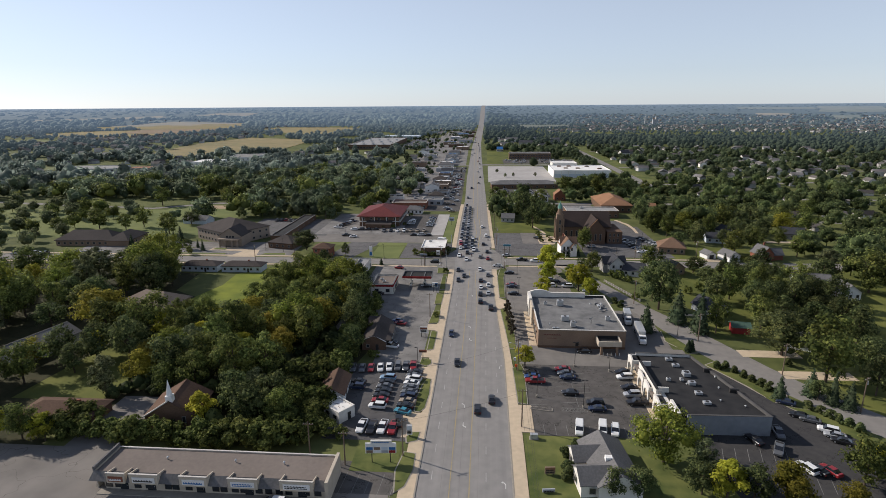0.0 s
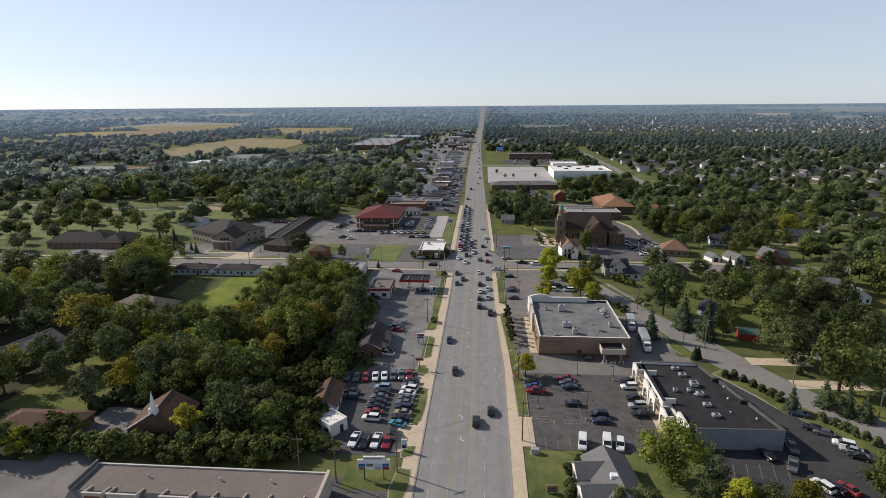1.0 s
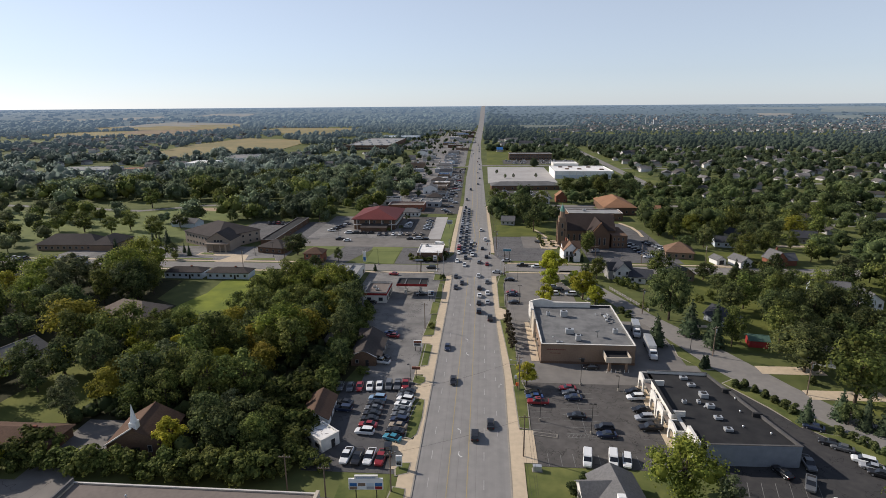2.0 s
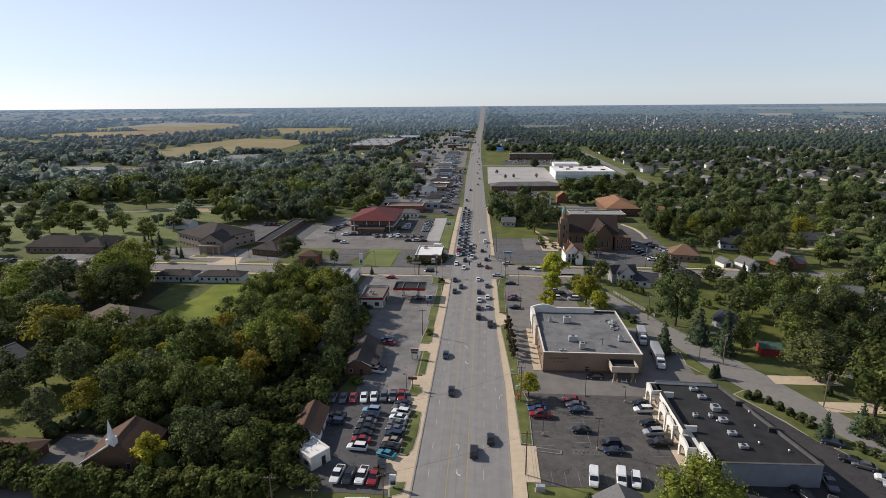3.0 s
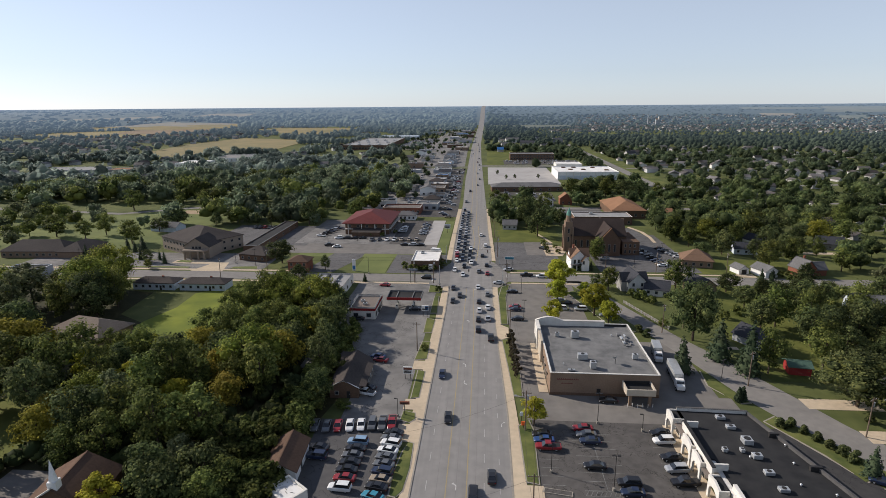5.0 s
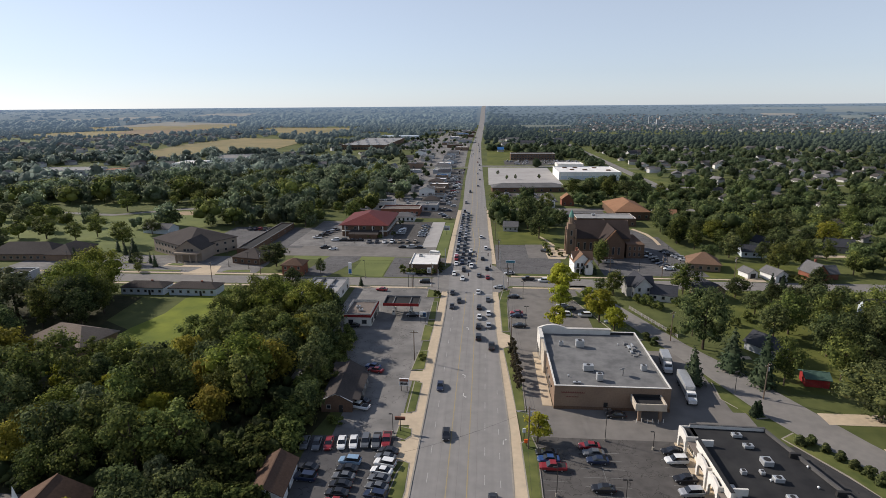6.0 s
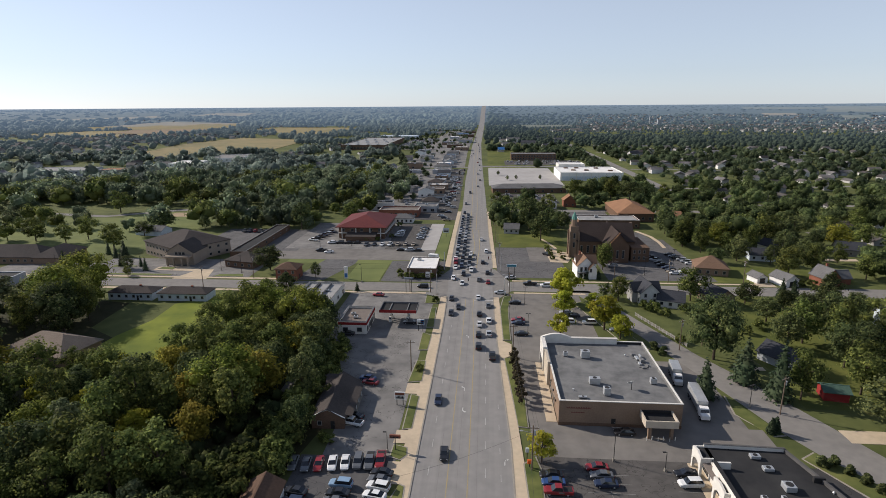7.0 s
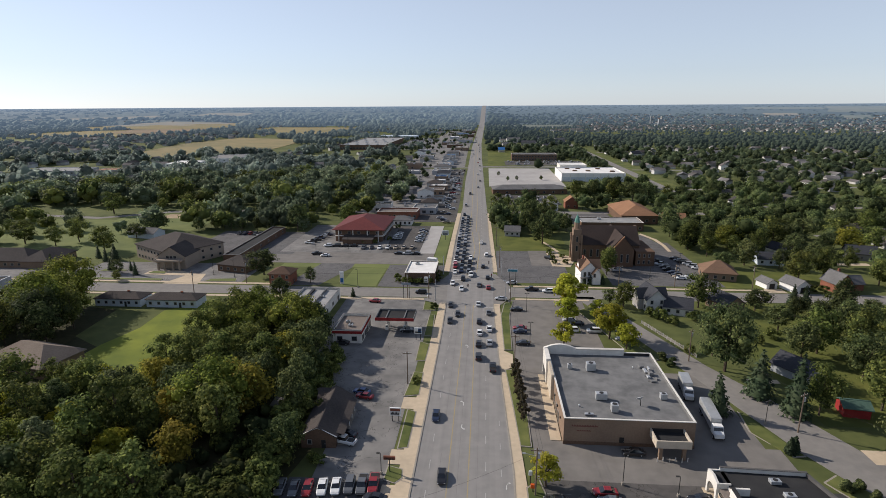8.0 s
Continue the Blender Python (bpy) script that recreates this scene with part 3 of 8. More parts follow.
island([(-17.2, 244), (-12.2, 244), (-13.5, 252), (-17.5, 254)])
island([(-13.2, 93), (-11, 95), (-9.8, 101), (-10.0, 106.5), (-13.0, 107.0), (-14, 100)])
island([(-13.0, 110.2), (-10.2, 111.2), (-10.0, 115.0), (-12.2, 114.8), (-13.4, 112.6)])
island([(14.2, 129.8), (17.0, 129.2), (17.4, 148.6), (16.6, 152.6), (13.7, 150)])
island([(13.4, 163.4), (15.9, 163.2), (16.0, 180), (13.3, 199.5), (11.2, 199.2), (12.4, 180)])
island([(11.3, 212), (13.9, 212), (14.2, 240), (16.2, 255.5), (12.6, 252.5), (11.0, 240)])
island([(17.3, 127.2), (23.0, 126.2), (23.2, 127.6), (17.6, 128.6)], "thin kerbed divider in the parking lot", OLDTAR)
island([(65.4, 172.4), (70.4, 163.3), (73.2, 163.8), (66.5, 181)])
island([(72.0, 155.6), (78.6, 142.6), (82.2, 134.2), (86.0, 135.0), (87.6, 139.5), (80.5, 151), (75.6, 158)], "long planted island with a kerb", VERGE)
island([(84.0, 132.6), (86.0, 129.8), (97.5, 111.2), (101.5, 112.2), (97.5, 119.8), (90, 131)], "long planted island with a kerb", VERGE)
island([(22.7, 199.4), (51, 199.9), (51, 202.2), (22.7, 202.0)], "narrow planting bed behind the drugstore", SOIL)
island([(33.6, 226), (37, 226), (37.4, 236), (37, 248), (33.2, 248), (32.6, 236)], "tree island in the drugstore lot", VERGE)
island([(50.6, 206), (56, 208), (47.5, 232), (41.5, 249), (38.5, 247), (44, 228)], "tree verge between lot and street", VERGE)

# lots
rect("parking_lot", -33.5, 111.0, -13.0, 150.2, 0.045, DEALT, "dark tarmac lot of the car dealer")
rect("parking_lot", -150, 40, -14, 92.5, 0.04, CRACKT, "worn tarmac lot before the shop row")
rect("parking_lot", -150, 92.5, -76, 104, 0.042, CRACKT, "pale worn tarmac beside the shop row")
rect("parking_lot", -26, 92.5, -13.2, 99.5, 0.042, OLDTAR, "worn tarmac bay beside the shop row")
rect("parking_lot", -29, 150.2, -14, 257.5, 0.04, FORECOURT, "grey tarmac forecourt by the highway")
rect("parking_lot", -48, 176, -29, 257.5, 0.043, FORECOURT, "grey tarmac around the fuel station")
rect("parking_lot", 17.2, 115.6, 50.5, 152.8, 0.04, OLDTAR, "cracked tarmac parking lot of the shops")
rect("parking_lot", 16.2, 152.8, 69, 166, 0.05, GREYTAR, "pale tarmac driveway of the drugstore")
rect("parking_lot", 50.5, 166, 66, 200, 0.046, GREYTAR, "pale tarmac loading yard beside the drugstore")
rect("parking_lot", 14.2, 166, 22.7, 257, 0.048, GREYTAR, "pale tarmac strip along the drugstore front")
rect("parking_lot", 22.7, 202, 42, 256.9, 0.044, GREYTAR, "pale tarmac lot behind the drugstore")
sheet("parking_lot", [(55, 118.5), (57, 95), (100, 95), (98, 112), (84, 133), (75, 152.5), (66, 152.5)], 0.042, TARMAC, "dark tarmac lot behind the shops")
rect("pavement", 47.6, 124, 50.4, 152.4, 0.17, WALKM, "tan concrete walk under the shop arches")
rect("pavement", 20.2, 166.2, 22.6, 197, 0.17, WALKM, "tan concrete walk beside the drugstore")
rect("parking_lot", -100, 303, -20, 323, 0.04, GREYTAR, "grey tarmac lane before the restaurant")
rect("parking_lot", -100, 323, -47, 388, 0.043, FORECOURT, "bleached tarmac lot of the restaurant")
rect("parking_lot", -47, 323, -28, 388, 0.04, OLDTAR, "dark tarmac bays beside the restaurant")
rect("parking_lot", -28, 323, -20, 388, 0.045, BLEACH, "bleached tarmac drive beside the highway")
rect("parking_lot", -39, 270, -13, 302, 0.045, MIDTAR, "dark tarmac yard at the corner")
sheet("parking_lot", [(-78, 270), (-64, 270), (-56, 296), (-56, 303), (-72, 303)], 0.042, MIDTAR, "tarmac driveway between lawns")
rect("parking_lot", 10.8, 278, 42, 330, 0.04, MIDTAR, "dark empty tarmac lot by the church")
rect("pavement", 27, 304, 41, 331, 0.06, GREYTAR, "paler tarmac patch with faded bays")
lone("driveway", ribbon([(97.5, 333), (98.3, 345), (97.5, 358), (93, 372)], [(99.3, 333), (100.3, 346), (99.6, 359), (94.8, 373.4)], 0.06), WALKM, "curved pale path behind the church lot", "pavement", kind="structure")
sheet("parking_lot", [(82, 352), (97.4, 352), (95, 368), (84, 374)], 0.042, MIDTAR, "tarmac lane behind the brick church")
rect("parking_lot", 60, 397, 88, 436, 0.045, MIDTAR, "tarmac yard beside the brick hall")
rect("parking_lot", 13, 466, 62, 512, 0.045, OLDTAR, "tarmac lot before the long store")
rect("parking_lot", 58, 277, 103, 352, 0.04, MIDTAR, "dark tarmac lot of the brick church")
rect("parking_lot", -178, 272, -98, 300, 0.04, FORECOURT, "pale tarmac lot of the clinic")
rect("parking_lot", -150, 318, -92, 368, 0.042, MIDTAR, "tarmac parking yard behind the clinic")
rect("parking_lot", -222, 258, -172, 290, 0.041, FORECOURT, "wide pale tarmac lot")
rect("parking_lot", 8.6, 562, 79, 712, 0.04, BLEACH, "bleached empty parking lot before the white store")
rect("driveway", 1, 722, 96, 735, 0.042, FORECOURT, "pale tarmac lane beside the empty lot")
rect("parking_lot", 30, 745, 130, 802, 0.04, OLDTAR, "far tarmac lot with parked cars")
rect("parking_lot", -158, 1000, -97, 1340, 0.04, FORECOURT, "far tarmac lot full of cars")
lone("parking_lot", ribbon([(-46, y) for y in (400, 470, 540, 620, 700)], [(mid(y) - 11.5, y) for y in (400, 470, 540, 620, 700)], 0.043), OLDTAR, "tarmac strip before roadside stores", "pavement", kind="structure")
clear(-46, 426, -14, 700)
sheet("parking_lot", [(-86, 428), (-46, 426), (-46, 700), (-116, 708), (-100, 620), (-92, 520)], 0.041, FORECOURT, "pale tarmac yards behind the roadside stores", trees=True)
sheet("parking_lot", [(-105, 724), (-20, 722), (-24, 960), (-92, 960), (-86, 860)], 0.041, FORECOURT, "grey tarmac yards among far stores", trees=True)
sheet("parking_lot", [(-88, 962), (-24, 962), (-25, 1690), (-102, 1690), (-94, 1300)], 0.041, FORECOURT, "pale tarmac lots of the far stores")
LANE = [(-97, 790), (-88, 860), (-92, 1020), (-98, 1300), (-106, 1570)]
lone("road", ribbon([(x - 4, y) for x, y in LANE], [(x + 4, y) for x, y in LANE], 0.06), STREETM, "pale access lane to the far shopping centre", "road", kind="structure")
rect("driveway", -93, 100, -81, 127, 0.03, GREYTAR, "pale tarmac drive beside the small chapel")
rect("driveway", -60, 99, -14, 103, 0.03, OLDTAR, "tarmac lane behind the sign")
for x0, y0, x1, y1 in ((86, 162, 104, 167), (92, 148, 112, 153), (76, 196, 84, 198)):
    rect("driveway", x0, y0, x1, y1, 0.07, WALKM, "tan concrete house driveway")

# forecourt of the clinic
sheet("driveway", [(-131, 268.6), (-115.5, 268.6), (-119, 283), (-126, 283)], 0.07, WALKM, "pale concrete driveway apron of the clinic")
sheet("pavement", [(-147, 281), (-126, 280), (-126, 283.6), (-134, 287.5), (-147, 286)], 0.09, WALKM, "tan concrete walk before the clinic porch")
for pts in ([(-146, 282.4), (-138, 281.6), (-138, 285), (-145, 286)], [(-114.5, 272.4), (-100.5, 272.4), (-102, 277), (-113, 276)], [(-170, 272.4), (-134, 272.4), (-134, 275), (-170, 275)], [(-170, 284), (-158, 285), (-158, 287), (-170, 288)]):
    island(pts, "grass island before the clinic with a kerb", PARKL)

# church forecourt
sheet("pavement", [(36.5, 303.5), (44.5, 302.5), (47.6, 312), (47.4, 321), (36.0, 329)], 0.09, WALKM, "pale paved plaza before the church tower")
lone("driveway", ribbon([(41.5, 329), (39, 340), (36, 350)], [(43.0, 329.4), (40.4, 340.4), (37.4, 350.4)], 0.07), WALKM, "narrow pale path across the church lawn", "pavement", kind="structure")

# stall lines
def stalls(x0, x1, y0, y1, step, top=0.055):
    n = int(abs(y1 - y0) / step)
    return [(x0, y0 + k * step, x1, y0 + k * step) for k in range(n + 1)]


sp = stalls(17.6, 22.2, 129.5, 150, 2.75) + stalls(25.6, 34.6, 128.4, 150, 2.75) + stalls(43.0, 47.4, 127, 151, 2.75) + [(30.1, 128.4, 30.1, 150)]
sp += [(20.0 + 2.8 * k, 115.9, 20.0 + 2.8 * k, 120.4) for k in range(10)] + [(25.6, 126.8, 34.6, 126.8), (25.6, 128.2, 34.6, 128.2)]
sp += [(25.6 + 0.9 * k, 126.8, 26.3 + 0.9 * k, 128.2) for k in range(10)]
stripes("stall_lines", sp, 0.06, 0.052, PAINTF, "faded white parking bay lines")
sp = stalls(-45, -25.6, 84, 90.5, 100) + [(-25.0 + 2.7 * k, 86, -24.0 + 2.7 * k, 99) for k in range(5)]
stripes("stall_lines", sp, 0.06, 0.052, PAINTF, "white bay lines beside the shop row")
sp = [(58.5 + 2.8 * k, 108.5, 60.0 + 2.8 * k, 113.2) for k in range(6)] + [(60 + 2.8 * k, 98.5, 61.5 + 2.8 * k, 103.5) for k in range(8)]
stripes("stall_lines", sp, 0.06, 0.056, PAINTF, "faint white bays behind the shops")
sp = stalls(16.4, 20.5, 212, 250, 2.8) + stalls(31.6, 35.6, 215, 250, 2.8)
stripes("stall_lines", sp, 0.06, 0.056, PAINTF, "white bays beside the pale lot")

# lawns and fields
for x0, y0, x1, y1 in ((14.6, 60, 62, 115.4), (-54.6, 270, -39.7, 296), (-100, 303.5, -92, 330), (13, 331, 48, 362), (-19.5, 303, -14.2, 386), (-24, 99.6, -13.8, 110.6), (-90, 296.5, -22, 302.8)):
    rect("lawn", x0, y0, x1, y1, 0.035, (LAWN if x0 == 13 else PARKL) if y0 > 200 else VERGE, "mown grass beside the lots", "lawn", trees=x0 == 14.6)
# West edge drawn in so darker grass stands for the tree shade there.
sheet("lawn", [(-112, 176), (-96, 176), (-88, 192), (-84, 215), (-88, 247), (-100, 250), (-112, 238), (-111, 222), (-115, 208), (-117, 190)], 0.03, MEADOW, "bright meadow cut to its sunlit part below the white houses", "lawn")
rect("lawn", -420, 306, -172, 398, 0.02, PARKL, "broad park lawn with scattered trees", "lawn", trees=True)
rect("lawn", -240, 370, -185, 420, 0.03, PARKL, "mown ball field", "lawn")
rect("infield", -214, 404, -194, 418, 0.05, INFIELD, "bare orange soil of the ball field", "lawn")
rect("lawn", 8, 705, 48, 960, 0.03, LAWN, "long green roadside lawn", "lawn")
rect("lawn", 84, 176, 330, 258, 0.02, LAWN, "lawns of the houses under trees", "lawn", trees=True)
sheet("lawn", [(-124, 124), (-112.2, 124), (-112.2, 143), (-104, 143.2), (-106, 156), (-120, 158)], 0.032, LAWN, "sunlit lawn strip behind the house", "lawn", trees=True)
rect("lawn", -112, 125, -98, 143, 0.03, LAWN, "sunlit back lawn among trees", "lawn")
rect("lawn", 104, 120, 190, 175, 0.03, LAWN, "wide sunlit side lawn", "lawn", trees=True)
rect("lawn", 103, 276, 160, 300, 0.03, LAWN, "lawn behind the white sheds", "lawn")
# Darker ground sheets over the wooded areas.
sheet("woodland_floor", [(-235, 105), (-98, 104), (-112, 125), (-96, 145), (-112, 165), (-104, 200), (-128, 214), (-130, 238), (-240, 256)], 0.012, WOODSOIL, "dark ground under garden trees", "ground", trees=True)
sheet("woodland_floor", [(-97, 113), (-42, 112), (-34, 150), (-31, 165), (-46, 178), (-48, 236), (-80, 236), (-100, 205), (-112, 150)], 0.015, WOODSOIL, "dark ground under the trees", "ground", trees=True)


def far_land(x, y):
    """A place seen at this flat distance, set on the rising far land."""
    r = math.hypot(x, y - 30)
    if r <= NEAR_R:
        return x, y
    a, b = NEAR_R, FAR_R
    for _ in range(40):
        m = (a + b) / 2
        a, b = (m, b) if m + 70000 * ((m - NEAR_R) / (FAR_R - NEAR_R)) ** 3 < r else (a, m)
    return x * a / r, 30 + (y - 30) * a / r


def far_field(corners, material, label):
    """A field laid over the rising land: two sides, each from near to far."""
    (a, b), (c, d) = corners
    bm, g = bmesh.new(), []
    for i in range(13):
        line = []
        for j in range(7):
            u, v_ = i / 12, j / 6
            p = [(a[k] * (1 - v_) + b[k] * v_) * (1 - u) + (c[k] * (1 - v_) + d[k] * v_) * u for k in (0, 1)]
            x, y = far_land(*p)
            x, y = x + math.sin(i * 2.1 + j) * 12, y + math.sin(i * 1.7 + j * 2.2) * 9
            line.append(bm.verts.new((x, y, land(x, y) + 1.2)))
        g.append(line)
    for i in range(12):
        for j in range(6):
            bm.faces.new((g[i][j], g[i + 1][j], g[i + 1][j + 1], g[i][j + 1]))
    bmesh.ops.recalc_face_normals(bm, faces=bm.faces[:])
    lone("field", bm, material, label, "field", kind="structure")
    FIELDS.append([far_land(*p) for p in (a, c, d, b)])


def field(points, material, label):
    lone("field", prism(points, -1, 0.5 + 0.3 * (material is FIELDB)), material, label, "field", kind="structure")
    xs, ys_ = [p[0] for p in points], [p[1] for p in points]
    FIELDS.append(points)


FIELDS = []
field([(-560, 880), (-470, 850), (-400, 880), (-365, 960), (-390, 1270), (-500, 1330), (-590, 1370), (-610, 1140)], FIELDY, "ripe yellow crop field")
field([(-1330, 1560), (-1050, 1370), (-960, 1440), (-860, 1540), (-830, 1700), (-880, 1960), (-1000, 2000), (-1300, 1740)], FIELDY, "long pale yellow field")
field([(-1100, 1620), (-860, 1560), (-835, 1700), (-880, 1950), (-1000, 1990), (-1180, 1850)], FIELDB, "bare brown field beside the crop")
# Far fields in FIELDH and FIELDM also carry the painted haze.
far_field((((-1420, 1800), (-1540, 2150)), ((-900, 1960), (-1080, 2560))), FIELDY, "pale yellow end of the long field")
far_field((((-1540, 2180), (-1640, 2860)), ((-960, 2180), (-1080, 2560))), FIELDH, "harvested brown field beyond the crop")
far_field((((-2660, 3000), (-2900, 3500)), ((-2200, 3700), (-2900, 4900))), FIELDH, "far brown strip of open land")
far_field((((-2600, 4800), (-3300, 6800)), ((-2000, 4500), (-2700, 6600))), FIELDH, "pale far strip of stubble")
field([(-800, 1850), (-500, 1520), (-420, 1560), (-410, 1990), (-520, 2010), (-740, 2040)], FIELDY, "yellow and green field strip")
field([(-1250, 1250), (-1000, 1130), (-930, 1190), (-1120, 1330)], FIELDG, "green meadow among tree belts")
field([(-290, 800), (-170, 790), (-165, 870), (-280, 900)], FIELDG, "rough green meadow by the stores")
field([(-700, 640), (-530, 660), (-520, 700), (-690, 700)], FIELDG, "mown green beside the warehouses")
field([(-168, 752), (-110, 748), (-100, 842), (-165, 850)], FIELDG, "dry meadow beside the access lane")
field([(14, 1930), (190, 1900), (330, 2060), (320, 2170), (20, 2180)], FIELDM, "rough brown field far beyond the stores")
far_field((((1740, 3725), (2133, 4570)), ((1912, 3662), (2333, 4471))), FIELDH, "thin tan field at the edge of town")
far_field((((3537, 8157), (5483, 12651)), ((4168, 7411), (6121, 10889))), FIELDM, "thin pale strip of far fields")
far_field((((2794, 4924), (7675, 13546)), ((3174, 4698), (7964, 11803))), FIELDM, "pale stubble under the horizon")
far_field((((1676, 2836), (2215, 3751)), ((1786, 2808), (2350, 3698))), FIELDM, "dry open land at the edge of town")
field([(880, 1650), (1250, 1500), (1290, 1560), (930, 1720)], FIELDG, "green open land in the far town")

# ---- buildings ----
MESHES = {}


def shared(name, key, make, material):
    if key not in MESHES:
        MESHES[key] = to_mesh(name, make(), material)
    return MESHES[key]


TURN = {"s": 0, "e": 90, "n": 180, "w": 270}


def window(owner, face, x, y, z, w, h, material=None, name="window", frame_mat=None):
    """A framed window with its pane, set on the wall that faces s, e, n or w; x, y, z is the middle of its sill."""
    fm = frame_mat or FRAMEM

    def frame_shape():
        bm = bmesh.new()
        for a, b, c, d in ((-w / 2 - .08, 0, -w / 2 + .04, h), (w / 2 - .04, 0, w / 2 + .08, h), (-w / 2 - .08, -.1, w / 2 + .08, .04), (-w / 2 - .08, h - .04, w / 2 + .08, h + .08)):
            cube(bm, a, -0.09, b, c, 0.02, d)
        if w > 1.6:
            cube(bm, -.03, -0.08, 0, .03, 0.02, h)
        return bm

    f = part(name, shared(name, (name, w, h, fm.name), frame_shape, fm), None, owner)
    f.matrix_basis = pose(x, y, z, 0, 0, TURN[face])
    part("pane", shared("pane", ("pane", w, h), lambda: box(-w / 2 + .02, -0.045, .02, w / 2 - .02, 0.02, h - .02), material or GLASS), None, f)
    return f


def door(owner, face, x, y, w=1.0, h=2.1, material=None):
    ob = part("door", shared("door", ("door", w, h, (material or DARKM).name), lambda: box(-w / 2, -0.07, 0.02, w / 2, 0.02, h, 0.015), material or DARKM), None, owner)
    ob.matrix_basis = pose(x, y, 0, 0, 0, TURN[face])
    part("handle", shared("handle", ("handle",), lambda: box(-.03, -.12, 0, .03, -.06, .25), METAL), None, ob).matrix_basis = pose(w * .35, 0, 1.0)


def row(owner, face, w, d, n, ww, wh, z, from_=-1.0, to=1.0):
    """n windows spread along a wall of a w by d block."""
    for k in range(n):
        f = from_ + (to - from_) * (k + 0.5) / n
        x, y = {"s": (f * w / 2, -d / 2), "n": (f * w / 2, d / 2), "w": (-w / 2, f * d / 2), "e": (w / 2, f * d / 2)}[face]
        window(owner, face, x, y, z, ww, wh)


def rooftop_unit(x, y, z, w=1.6, d=1.4, h=1.1, rz=0.0):
    ob = thing("rooftop_unit", "grey sheet-metal cooling unit on a flat roof", "air conditioner", x, y, rz, "rooftop units", z)
    part("casing", box(-w / 2, -d / 2, 0.15, w / 2, d / 2, h, 0.04), METAL, ob)
    part("base_rail", box(-w / 2 + .1, -d / 2 + .1, 0, w / 2 - .1, d / 2 - .1, 0.15), DARKM, ob)
    part("fan_grille", rod(bmesh.new(), (0, 0, h), (0, 0, h + 0.06), min(w, d) * 0.36, n=12), DARKM, ob)


def roof_vent(x, y, z, h=0.6):
    ob = thing("roof_vent", "short grey vent pipe on a flat roof", "vent", x, y, 0, "roof vents", z)
    part("pipe", rod(bmesh.new(), (0, 0, 0), (0, 0, h), 0.12), METAL, ob)
    part("cap", rod(bmesh.new(), (0, 0, h), (0, 0, h + 0.18), 0.26, 0.12), METAL, ob)


def flat_building(name, label, x0, y0, x1, y1, h, wall, roof, parapet=0.6, cap=None, rz=0.0, wins=(), doors=(), group="", category="building", gap=3.0):
    """Four walls that end in a parapet, a roof deck set below it and a coping."""
    w, d = x1 - x0, y1 - y0
    ob = thing(name, label, category, (x0 + x1) / 2, (y0 + y1) / 2, rz, group)
    clear(x0 - gap, y0 - gap, x1 + gap, y1 + gap)
    t = 0.3
    for a, b, c, e in ((-w / 2, -d / 2, w / 2, -d / 2 + t), (-w / 2, d / 2 - t, w / 2, d / 2), (-w / 2, -d / 2 + t, -w / 2 + t, d / 2 - t), (w / 2 - t, -d / 2 + t, w / 2, d / 2 - t)):
        part("wall", box(a, b, -0.2, c, e, h), wall, ob)
    part("roof", box(-w / 2 + t, -d / 2 + t, h - parapet - 0.3, w / 2 - t, d / 2 - t, h - parapet), roof, ob)
    bm = bmesh.new()
    for a, b, c, e in ((-w / 2 - .06, -d / 2 - .06, w / 2 + .06, -d / 2 + t + .06), (-w / 2 - .06, d / 2 - t - .06, w / 2 + .06, d / 2 + .06), (-w / 2 - .06, -d / 2 + t + .06, -w / 2 + t + .06, d / 2 - t - .06), (w / 2 - t - .06, -d / 2 + t + .06, w / 2 + .06, d / 2 - t - .06)):
        cube(bm, a, b, h, c, e, h + 0.12)
    part("coping", bm, cap or TRIM, ob)
    for spec in wins:
        row(ob, spec[0], w, d, *spec[1:])
    for face, f, dw, dh in doors:
        x, y = {"s": (f * w / 2, -d / 2), "n": (f * w / 2, d / 2), "w": (-w / 2, f * d / 2), "e": (w / 2, f * d / 2)}[face]
        door(ob, face, x, y, dw, dh)
    return ob


def gable_shapes(w, d, h, rh, over=0.45, thick=0.18):
    """Body and two roof slopes of a gabled block, ridge along y."""
    body = solid([(-w / 2, -d / 2, -.2), (w / 2, -d / 2, -.2), (w / 2, -d / 2, h), (0, -d / 2, h + rh), (-w / 2, -d / 2, h), (-w / 2, d / 2, -.2), (w / 2, d / 2, -.2), (w / 2, d / 2, h), (0, d / 2, h + rh), (-w / 2, d / 2, h)],
                 [(0, 1, 2, 3, 4), (9, 8, 7, 6, 5), (0, 5, 6, 1), (1, 6, 7, 2), (2, 7, 8, 3), (3, 8, 9, 4), (4, 9, 5, 0)])
    k = rh / (w / 2)
    slopes = []
    for s in (-1, 1):
        xe, ze = s * (w / 2 + over), h - over * k
        y0, y1 = -d / 2 - over, d / 2 + over
        z0 = 0.02
        slopes.append(solid([(0, y0, h + rh + z0), (xe, y0, ze + z0), (xe, y1, ze + z0), (0, y1, h + rh + z0), (0, y0, h + rh + thick), (xe, y0, ze + thick), (xe, y1, ze + thick), (0, y1, h + rh + thick)],
                            [(0, 1, 2, 3), (7, 6, 5, 4), (0, 4, 5, 1), (1, 5, 6, 2), (2, 6, 7, 3), (3, 7, 4, 0)]))
    return body, slopes


